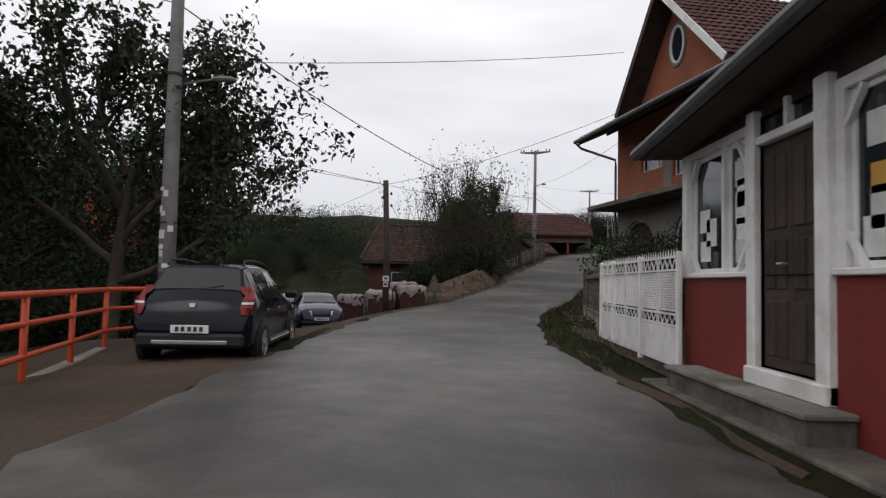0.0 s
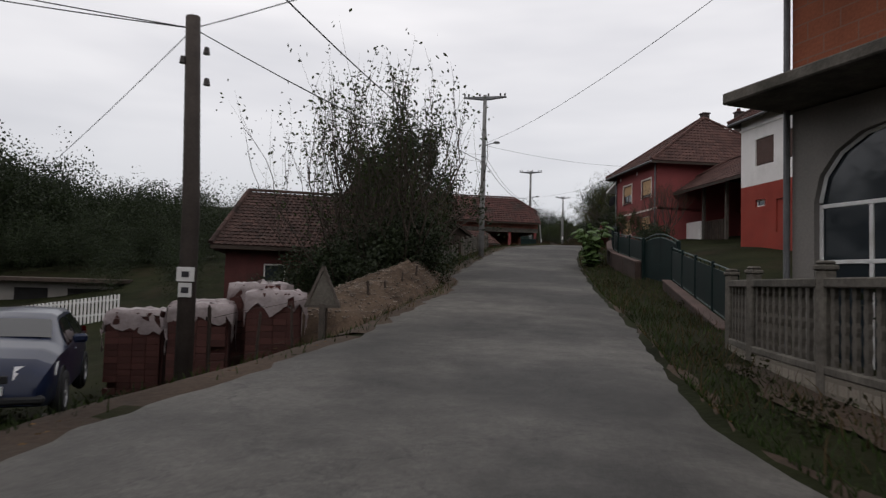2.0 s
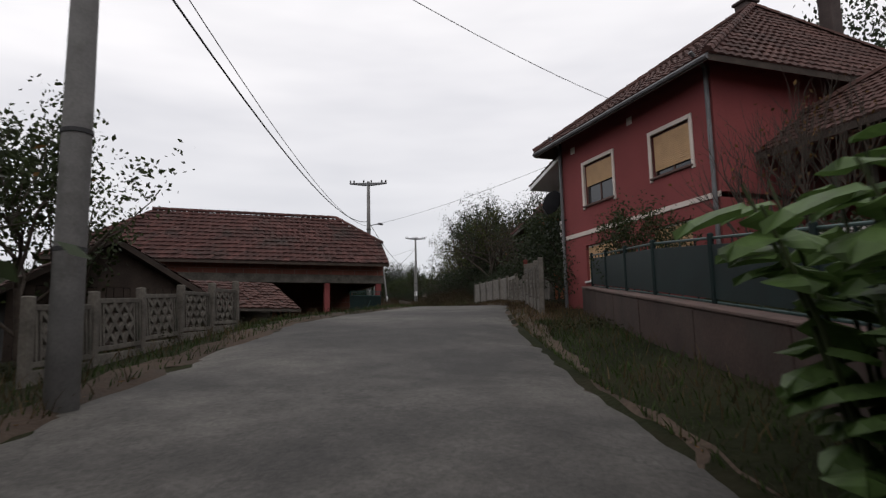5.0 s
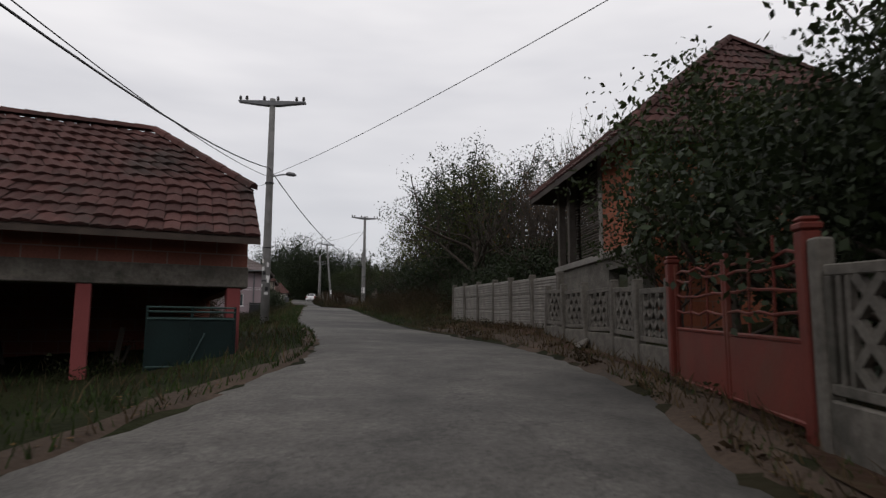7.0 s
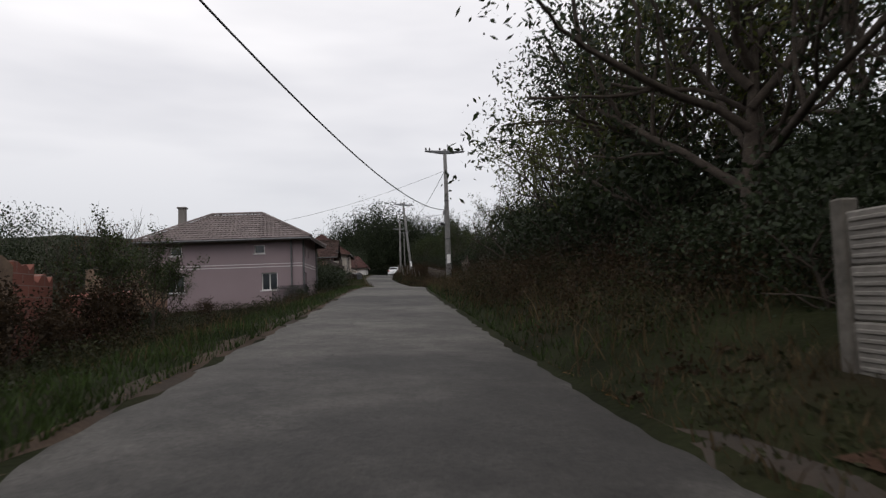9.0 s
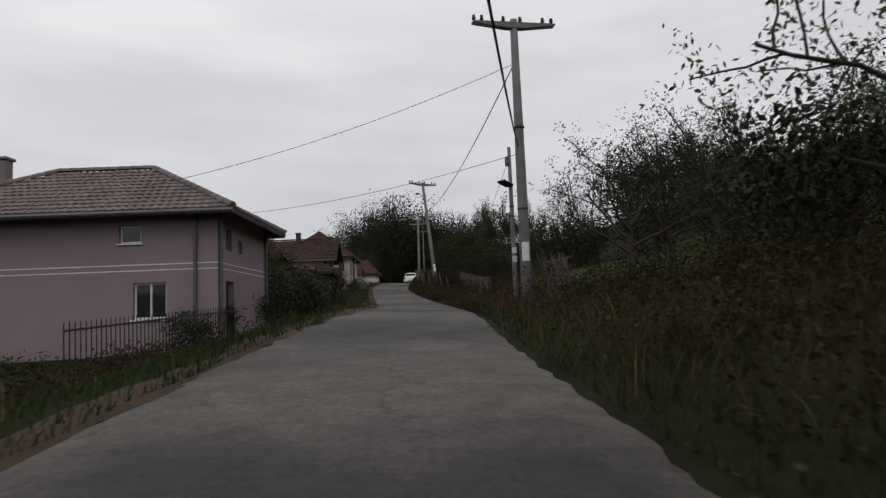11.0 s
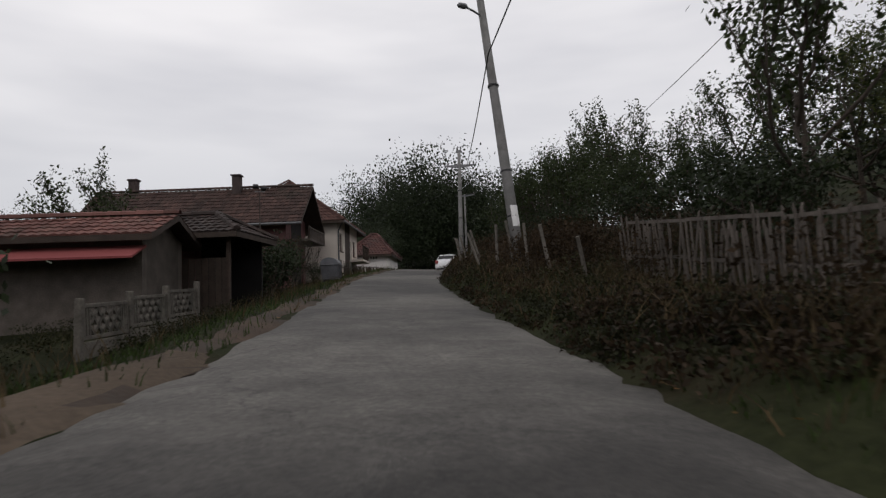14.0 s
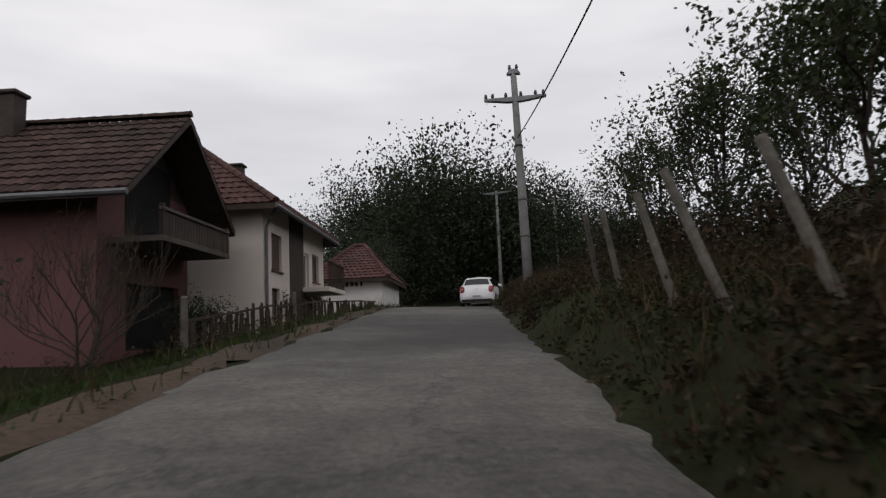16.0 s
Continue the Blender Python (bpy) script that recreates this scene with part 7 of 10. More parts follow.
plant("laurel", "laurel", 22.0, 55.9, "dark evergreen laurel behind the lattice fence", "bush", 1.6, 100)
plant("laurel", "laurel", 21.2, 54.4, "dark evergreen laurel behind the lattice fence", "bush", 1.2, 200)
for x, y, s in ((23.9, 60.6, 0.95), (26.0, 57.2, 1.35), (24.2, 62.0, 0.6), (23.2, 59.0, 0.75)):
    plant("garden_tree", "apple", x, y, "dark leafy tree hiding the orange house", size=s, turn=x * 40, group="garden trees by the red gate")
for s, lat, k, t in ((86.5, 4.9, 0.64, 90), (89.5, 6.4, 0.5, 10), (93, 6.2, 0.68, 200), (97, 8.0, 0.58, 130), (91, 10, 0.68, 20), (101, 8.5, 0.55, 60)):
    plant("acacia_tree", "acacia", *along(s, lat), "tall dark acacia leaning over the bank", size=k * 1.14, turn=t, group="acacias on the bank")
for s, lat, k, t in ((87, 5.6, 0.8, 50), (90, 5.2, 0.75, 100), (95, 5.4, 0.8, 210), (100, 5.8, 0.75, 20), (104, 6.2, 0.65, 80), (98, 7.5, 0.8, 300)):
    plant("young_acacia", "acacia_light", *along(s, lat), "young yellow-green acacia on the bank", size=k, turn=t, group="young acacias on the bank")
for s, lat in ((80.5, 5.4), (82.2, 4.6), (83.8, 4.3), (85.6, 4.2), (87.2, 4.1), (85, 5.2), (88.5, 5.0), (92.5, 5.0), (96.5, 5.2), (101, 5.4), (105.5, 5.6), (86.5, 7.5), (94.5, 7.5), (99, 8), (82, 6.8)):
    plant("bank_bush", "bush", *along(s, lat), "dark tangled bush under the acacias", "bush", (1.0 + 0.2 * math.sin(s * 3)) * (0.55 if lat < 5 else 0.85), s * 31, "bushes under the acacias")
for s, lat, k in ((79, 9.5, 1.0), (82, 11, 1.15), (88, 12, 1.2), (82.0, 6.4, 0.8), (85.0, 7.6, 0.85)):
    plant("bare_tree", "bare", *along(s, lat), "thin tree with nearly bare branches", size=k, turn=s * 20, group="bare trees behind the wall")
for s, lat, k in ((115.5, 6.4, 0.5), (118.0, 8.6, 0.5), (116.5, 9.5, 0.55)):
    plant("acacia_tree", "acacia", *along(s, lat), "dark acacia at the edge of the meadow", size=k, turn=s * 23, group="acacias by the meadow")
# orchard on the right of the third stretch
for s, lat, k, kd in ((119, 16.5, 0.85, "apple"), (124, 15.5, 0.9, "apple"), (136.2, 5.7, 1.35, "plum"), (133.5, 7.6, 0.95, "plum"), (135, 9.5, 0.85, "plum"), (129, 15, 1.1, "apple"), (115, 15.5, 1.1, "apple"), (122, 17, 1.15, "plum"), (138, 8, 0.8, "acacia_light"), (141.5, 6.6, 0.72, "apple"), (144.5, 6.2, 0.78, "apple"), (147.5, 6.0, 0.74, "apple"), (151, 5.8, 0.85, "apple"), (155, 5.6, 0.9, "apple"), (159, 5.3, 0.85, "apple"), (163, 5.6, 0.75, "apple"), (149, 8.5, 0.95, "plum"), (157, 8.5, 1.0, "plum"), (145, 9.5, 1.0, "plum"), (141, 11.5, 1.05, "acacia_light"), (153, 7.8, 0.9, "apple"), (161, 8, 0.9, "apple")):
    plant("orchard_tree", kd, *along(s, lat), "leafy fruit tree in the hillside orchard", size=k * (0.55 if s < 141 else 0.66 if s < 150 else 0.9), turn=s * 37, group="orchard trees")
for s, lat, k in ((133.5, 6.6, 0.9), (136.5, 5.6, 0.8), (139.5, 6.0, 0.85), (143, 5.4, 0.75), (146, 7.2, 0.9), (149.5, 5.3, 0.7), (153, 5.2, 0.75), (157, 5.0, 0.7), (161, 5.0, 0.7), (165, 5.2, 0.8), (169, 5.6, 0.9), (116, 15, 1.4), (121, 15, 1.5), (112, 14, 1.4), (125, 15.5, 1.6), (133, 10, 1.4), (128, 15.5, 1.6), (135, 11, 1.4), (131.5, 13, 1.6), (139, 9.5, 1.2), (123, 17, 1.6), (143, 9, 1.1), (148, 7.5, 1.0), (154, 7, 1.0)):
    plant("orchard_bush", "bush", *along(s, lat), "dark bush in the overgrown orchard", "bush", k * 0.85, s * 41, "bushes in the orchard")
for x, y, k in ((38.2, 132.3, 0.5), (38.35, 131.5, 0.55), (38.3, 132.75, 0.48), (38.9, 132.2, 0.7), (38.8, 130.8, 0.65)):
    plant("bramble_bush", "weed", x, y, "tangled brown bramble bush at the foot of the pole", "bush", k, x * 70, "brambles at the leaning pole")
# left side bushes and hedges
for s, lat, k in ((88, -7.5, 1.1), (93, -7, 1.0), (98, -7.5, 1.1), (103, -7.2, 1.0), (86, -9, 1.3), (95, -10, 1.3), (90, -12, 1.4)):
    plant("weedy_bush", "weed" if s % 2 else "bush", *along(s, lat), "overgrown brownish weeds and shoots", "bush", k * (0.55 if s % 2 else 0.3), s * 50, "weeds by the ruin")
for k in range(10):
    y = 79.5 + 0.95 * k
    x = 16.0 + 0.177 * (y - 78.8) + 0.9 + 0.35 * math.sin(k * 2.3)
    plant("tall_weeds", "weed", x, y, "tall brown withered weeds before the ruin", "weeds", 0.8 + 0.25 * math.sin(k * 1.7), k * 47, "withered weeds before the ruin")
for x, y, k in ((18.7, 88.5, 0.46), (19.4, 90.5, 0.42)):
    plant("sumac_tree", "plum", x, y, "small tree with drooping leaves in the ruin's weeds", size=k, turn=x * 70, group="sumacs by the ruin")
plant("bare_tree", "bare", 16.75, 98.1, "thin tree with nearly bare branches", size=0.7, turn=40)
plant("garden_tree", "apple", *along(104, -9.0), "round-crowned tree before the lilac house", size=0.5, turn=20)
for s, lat, k in ((119.5, -5.6, 0.65), (122, -5.4, 0.85), (124.5, -5.4, 1.05), (126, -4.9, 0.9), (127, -5.6, 1.1), (128.3, -4.8, 0.8), (129.5, -5.6, 1.1), (132, -6.2, 1.15), (134.5, -6.6, 0.95), (125.5, -7.0, 0.7), (128.5, -7.5, 1.0), (131, -8.0, 0.9), (116, -5.6, 0.5), (113, -5.4, 0.45)):
    plant("front_garden_bush", "bush", *along(s, lat), "dark overgrown front-garden bush", "bush", k, s * 70, "bushes before the ochre house")
plant("fruit_tree", "plum", *along(127.5, -6.4), "fruit tree with thinning leaves in the front garden", size=0.6, turn=80)
plant("fruit_tree", "plum", *along(130, -9.5), "fruit tree with thinning leaves behind the fence", size=0.7, turn=40)
plant("fruit_tree", "plum", 26.4, 141.5, "fruit tree with thinning leaves behind the outbuilding", size=0.72, turn=15)
plant("fruit_tree", "apple", 22.5, 139.0, "leafy fruit tree behind the outbuilding", size=0.8, turn=75)
plant("fruit_tree", "plum", *along(141, -14), "fruit tree with thinning leaves behind the sheds", size=0.8, turn=130)
for x, y, k in ((32.0, 144.6, 1.0), (32.3, 145.6, 0.85), (31.2, 145.8, 0.9), (30.8, 144.0, 0.7)):
    plant("yard_bush", "bush", x, y, "dark tangled bush before the pink house", "bush", k, x * 60, "bushes before the pink house")
plant("bare_shrub", "bare", 32.9, 150.3, "bare fruit tree before the pink house", size=0.45, turn=33)
for s, lat, k in ((166, -5.2, 0.55), (169, -5.0, 0.5), (161.5, -5.3, 0.5)):
    plant("fence_bush", "bush", *along(s, lat), "low dark bush behind the fence", "bush", k, s * 33, "bushes behind the fence")


def woods(places, name, label):
    """Far trees, as one sheet of crowns."""
    cr, rnd = [], np.random.RandomState(41)
    src = {}
    for k in ("wood1", "wood2"):
        me = TREES[k][1]
        a = np.empty(len(me.vertices) * 3, np.float32)
        me.vertices.foreach_get("co", a)
        src[k] = a.reshape(-1, 4, 3)
    for i, (x, y, s, keep) in enumerate(places):
        q = src["wood1" if i % 2 else "wood2"]
        q = q[rnd.rand(len(q)) < keep]
        a = rnd.rand() * 6.28
        c, sn = math.cos(a), math.sin(a)
        p = q * s
        p = np.stack([p[..., 0] * c - p[..., 1] * sn, p[..., 0] * sn + p[..., 1] * c, p[..., 2] * rnd.uniform(0.85, 1.25)], -1)
        cr.append(p + np.array([x, y, gz(x, y) - 1.2 * s]))
    me = quads_mesh(name, np.concatenate(cr), M_LEAFDARK)
    return tagged(new(name, me), label, "woods", kind="stuff")


wr = np.random.RandomState(9)
far = []
for k in range(34):
    far.append((-75 + wr.rand() * 68, 66 + wr.rand() * 46, 0.55 + 0.3 * wr.rand(), 0.55))
for k in range(22):
    far.append((-80 + wr.rand() * 38, 12 + wr.rand() * 56, 1.0 + 0.5 * wr.rand(), 0.28))
for k in range(20):
    far.append((-29 + wr.rand() * 25, 64 + wr.rand() * 7, 0.36 + 0.12 * wr.rand(), 1.0))
for x, y in ((-8, 50), (-5, 53), (-9, 57), (-3, 57), (-12, 52), (-6, 61)):
    far.append((x, y, 0.36, 1.0))
for x, y, z in ((-35.5, 83, 14), (-31, 85, 13), (-27, 87, 11.5), (-23, 88, 10.5), (-19.5, 89, 9), (-15, 90, 8.5), (-42, 80, 15)):
    for k in range(3):
        far.append((x + wr.randn() * 1.2, y + wr.randn() * 1.2, (z - gz(x, y)) / (11.0 if x < -28 else 13.5) * (0.85 + 0.15 * k), 0.8))
for k in range(70):
    a = wr.rand()
    x, y = -34 + 25 * a, 71 + 12 * wr.rand()
    top = (12.9 - 0.235 * (x * 70 / y + 31.5)) * y / 70 + 0.6 * wr.randn()
    far.append((x, y, max(0.3, (top - gz(x, y)) / 9.5 * (0.65 + 0.35 * wr.rand())), 0.9))
woods(far, "far_woods", "dark wooded hillside beyond the village")
far = []
for k in range(40):
    a = wr.rand()
    x, y = 39 + a * 24 + wr.randn() * 1.0, 186 + 12 * wr.rand() + 6 * abs(a - 0.5)
    far.append((x, y, 0.75 + 0.28 * wr.rand() + 0.3 * math.exp(-((a - 0.35) / 0.15) ** 2), 0.6))
for x, y in ((41, 178), (38.5, 181), (39.5, 174.5), (36, 184)):
    far.append((x, y, 0.5, 1.0))
for x, y, s in ((49.6, 186, 1.35), (46, 185, 1.0), (43, 184, 0.85), (52.5, 188, 1.1)):
    for k in range(3):
        far.append((x + wr.randn() * 0.8, y + wr.randn() * 0.8, s * (0.8 + 0.1 * k), 1.0))
woods(far, "woods_at_the_bend", "tall dark green wood where the road bends")
far = []
for k in range(50):
    s, lat = 20 + wr.rand() * 170, 24 + wr.rand() * 40
    x, y = along(s, lat)
    far.append((x, y, 0.6 + 0.3 * wr.rand(), 0.4))
for k in range(16):
    s, lat = 108 + wr.rand() * 45, 18 + wr.rand() * 7
    x, y = along(s, lat)
    far.append((x, y, 0.45 + 0.15 * wr.rand(), 1.0))
woods(far, "hillside_woods", "wooded slope above the right-hand gardens")
far = []
for k in range(16):
    far.append((43 + wr.rand() * 18, 46 + wr.rand() * 20, 1.0 + 0.5 * wr.rand(), 0.95))
woods(far, "upper_woods", "wood on the hill behind the red house")
far = []
for k in range(24):
    far.append((-40 + wr.rand() * 48, 158 + wr.rand() * 60, 0.5 + 0.25 * wr.rand(), 0.35))
for k in range(18):
    far.append((-26 + wr.rand() * 28, 112 + wr.rand() * 30, 0.42 + 0.2 * wr.rand(), 0.45))
for k in range(9):
    far.append((-6 + k * 2.0, 123 + k * 0.9, 0.68 + 0.15 * wr.rand(), 0.9))
woods(far, "valley_woods", "dark tree line across the valley")

# ---- fences and gates ----
def grade(a, b):
    """A frame at a with x towards b, climbing with the ground; z stays upright. Gives the frame and the level length."""
    a, b = Vector(a), Vector(b)
    L = math.hypot(b.x - a.x, b.y - a.y)
    d = (b - a) / L
    return Matrix(((d.x, -d.y, 0, a.x), (d.y, d.x, 0, a.y), (d.z, 0, 1, a.z), (0, 0, 0, 1))), L


def on_ground(points, dz=0.0):
    return [(x, y, gz(x, y) + dz) for x, y in points]


def divide(points, step):
    """Evenly spaced places along a line of points."""
    p = [Vector(q) for q in points]
    d = [0.0]
    for a, b in zip(p, p[1:]):
        d.append(d[-1] + (b - a).length)
    n = max(1, round(d[-1] / step))
    out = []
    for k in range(n + 1):
        t = d[-1] * k / n
        i = max(j for j in range(len(d) - 1) if d[j] <= t + 1e-9)
        out.append(p[i].lerp(p[i + 1], (t - d[i]) / (d[i + 1] - d[i])))
    return out


def local(parent, name, me, m, label=""):
    """A part on shared mesh data, in the world pose m."""
    ob = part(name, me, None, parent, label)
    ob.matrix_basis = parent.matrix_world.inverted() @ m
    return ob


def post_mesh(name, w, d, h, mat, cap=0.0, sink=0.4):
    s = Shape()
    s.box(-w / 2, w / 2, -d / 2, d / 2, -sink, h, 0.015)
    if cap:
        s.box(-w / 2 - cap, w / 2 + cap, -d / 2 - cap, d / 2 + cap, h, h + 0.05, 0.012)
        s.box(-w / 2, w / 2, -d / 2, d / 2, h + 0.05, h + 0.09, 0.03)
    return s.mesh(name, mat)


def fence_thing(name, first, label, category="fence", group=""):
    return thing(name, Matrix.Translation(first), label, category, group)


# white wrought gate beside the shop
def white_gate():
    ys = [8.72, 7.78, 6.02, 4.32]
    pts = [(4.24 + 0.042 * (y - 6.04), y, 0.19) for y in ys]
    g = fence_thing("white_metal_gate", pts[0], "white-painted metal gate with spikes and lattice over solid panels", "gate")
    pm_ = post_mesh("post", 0.07, 0.07, 1.42, M_WHITEPAINT, 0, 0.2)
    for k, p in enumerate(pts):
        local(g, "post", pm_, Matrix.Translation(p))
    for k, (a, b) in enumerate(zip(pts, pts[1:])):
        m, L = grade(a, b)
        im = g.matrix_world.inverted() @ m
        s = Shape()
        s.box(0.05, L - 0.05, -0.012, 0.012, 0.03, 0.5, 0.006, im)
        leaf = part("lower_panel", s, M_WHITEPAINT, g)
        s = Shape()
        for z in (0.52, 0.66, 1.2, 1.36):
            s.box(0.04, L - 0.04, -0.016, 0.016, z - 0.014, z + 0.014, 0, im)
        for x in (0.06, L / 2, L - 0.06):
            s.box(x - 0.016, x + 0.016, -0.016, 0.016, 0.5, 1.37, 0, im)
        part("frame", s, M_WHITEPAINT, g)
        # zigzag bands above and below the lattice
        s = Shape()
        for z0, z1 in ((0.535, 0.645), (1.215, 1.345)):
            n = max(2, int(L / 0.2))
            for q in range(n):
                x0, x1 = 0.06 + (L - 0.12) * q / n, 0.06 + (L - 0.12) * (q + 1) / n
                s.bar(im @ Vector((x0, 0, z0)), im @ Vector(((x0 + x1) / 2, 0, z1)), 0.012)
                s.bar(im @ Vector(((x0 + x1) / 2, 0, z1)), im @ Vector((x1, 0, z0)), 0.012)
        tagged(part("zigzag_band", s, M_WHITEPAINT, g), kind="stuff")
        s = Shape()
        for x0, x1 in ((0.12, L / 2 - 0.07), (L / 2 + 0.07, L - 0.12)):
            z0, z1, st = 0.7, 1.17, 0.062
            w, h = x1 - x0, z1 - z0
            for sg in (1, -1):
                c = -h + st / 2
                while c < w:
                    u0, u1 = max(0, c), min(w, c + h)
                    za, zb = u0 - c, u1 - c
                    if sg < 0:
                        za, zb = h - za, h - zb
                    if u1 > u0:
                        s.bar(im @ Vector((x0 + u0, 0.004 * sg, z0 + za)), im @ Vector((x0 + u1, 0.004 * sg, z0 + zb)), 0.007)
                    c += st
            for p, q in (((x0, z0), (x1, z0)), ((x0, z1), (x1, z1)), ((x0, z0), (x0, z1)), ((x1, z0), (x1, z1))):
                s.bar(im @ Vector((p[0], 0, p[1])), im @ Vector((q[0], 0, q[1])), 0.014)
        part("lattice", s, M_WHITEPAINT, g)
        s = Shape()
        n = int(L / 0.11)
        for q in range(n):
            x = 0.08 + (L - 0.16) * q / (n - 1)
            s.add([im @ Vector(v) for v in ((x - 0.014, -0.008, 1.37), (x + 0.014, -0.008, 1.37), (x + 0.014, 0.008, 1.37), (x - 0.014, 0.008, 1.37), (x, 0, 1.47))], [(0, 1, 4), (1, 2, 4), (2, 3, 4), (3, 0, 4)])
        part("spike_row", s, M_WHITEPAINT, g)
    k = Shape()
    a, b = Vector(pts[0]), Vector(pts[-1])
    m, L = grade(a + Vector((0, 0.4, 0)), b)
    k.box(0, L + 0.3, -0.14, 0.2, -0.6, -0.2, 0.02, m)
    single("gate_pavement", k, M_CONC, "narrow cracked concrete pavement before the white gate", "pavement", kind="structure")


white_gate()


def balustrade():
    xy = [(4.42, 8.85), (4.78, 10.85), (5.08, 12.9), (5.45, 14.9), (5.9, 16.9), (6.42, 18.75), (6.85, 19.9)]
    pts = [(x, y, 0.14) for x, y in xy]
    f = fence_thing("concrete_balustrade_fence", pts[0], "weathered concrete balustrade fence on a rubble-patterned base", "fence")
    pm_ = post_mesh("post", 0.13, 0.13, 1.36, M_CONCOLD, 0.015, 0.5)
    s = Shape()
    # one baluster: two bulges between narrow necks
    prof = [(0.0, 0.045), (0.06, 0.045), (0.1, 0.028), (0.2, 0.052), (0.29, 0.03), (0.33, 0.05), (0.37, 0.05), (0.41, 0.03), (0.5, 0.052), (0.6, 0.028), (0.64, 0.045), (0.7, 0.045)]
    ring = [(-1, -0.55), (1, -0.55), (1, 0.55), (-1, 0.55)]
    v = [(r * 0.78 * cx, 0.034 * cy, z) for z, r in prof for cx, cy in ring]
    n = len(prof)
    s.add(v, [(4 * k + j, 4 * k + (j + 1) % 4, 4 * k + 4 + (j + 1) % 4, 4 * k + 4 + j) for k in range(n - 1) for j in range(4)])
    bal = s.mesh("baluster", M_CONCOLD)
    for p in pts:
        local(f, "post", pm_, Matrix.Translation(p))
    for a, b in zip(pts, pts[1:]):
        m, L = grade(a, b)
        im = f.matrix_world.inverted() @ m
        s = Shape()
        s.box(0.07, L - 0.07, -0.05, 0.05, -0.5, 0.42, 0.015, im)
        part("base_panel", s, M_RUBBLE, f, "base panel moulded like rubble stone")
        s = Shape()
        s.box(0.07, L - 0.07, -0.06, 0.06, 0.42, 0.5, 0.012, im)
        part("bottom_rail", s, M_CONCOLD, f)
        s = Shape()
        s.box(0.07, L - 0.07, -0.06, 0.06, 1.2, 1.29, 0.012, im)
        part("top_rail", s, M_CONCOLD, f)
        c = int((L - 0.14) / 0.165)
        for q in range(c):
            local(f, "baluster", bal, m @ Matrix.Translation((0.07 + (L - 0.14) * (q + 0.5) / c, 0, 0.5)))


balustrade()


def green_fence(name, points, step, wall, wall_mat, h, label, rails=True):
    pts = divide(points, step)
    f = fence_thing(name, pts[0], label, "fence")
    pm_ = post_mesh("post", 0.07, 0.07, wall + h + 0.06, M_GREENMETAL, 0, 0.3)
    for p in pts:
        local(f, "post", pm_, Matrix.Translation(p))
    for a, b in zip(pts, pts[1:]):
        m, L = grade(a, b)
        im = f.matrix_world.inverted() @ m
        s = Shape()
        s.box(0, L, 0.045, 0.28, -0.7, wall, 0.02, im)
        part("low_wall", s, wall_mat, f)
        s = Shape()
        s.box(0, L, 0.03, 0.3, wall, wall + 0.05, 0.012, im)
        part("coping", s, M_PINKWALL, f)
        s = Shape()
        s.box(0.04, L - 0.04, -0.008, 0.008, wall + 0.1, wall + h - 0.08, 0.003, im)
        part("sheet", s, M_GREENMETAL, f)
        s = Shape()
        for z in (wall + 0.06, wall + h - 0.1, wall + h):
            s.tube([im @ Vector((0, -0.02, z)), im @ Vector((L, -0.02, z))], 0.018, 6)
        part("rail", s, M_GREENRAIL, f)
        for q in (1, 2, 3):
            s = Shape()
            s.tube([im @ Vector((L * q / 4, -0.018, wall + 0.06)), im @ Vector((L * q / 4, -0.018, wall + h))], 0.012, 6)
            part("upright", s, M_GREENRAIL if q == 2 else M_GREENMETAL, f)
    return f


green_fence("green_metal_fence", [(8.45, 22.3, 0.15), (11.55, 30.6, 1.1)], 2.15, 0.42, M_BROWNWALL, 1.04, "dark green sheet-metal fence on a low wall with pinkish coping")
green_fence("green_metal_fence", on_ground([(12.0, 33.6), (13.1, 38.8), (16.0, 46.0), (19.0, 52.0)], 0.02), 2.3, 0.6, M_BROWNWALL, 0.84, "dark green sheet-metal fence on a brown rendered wall")


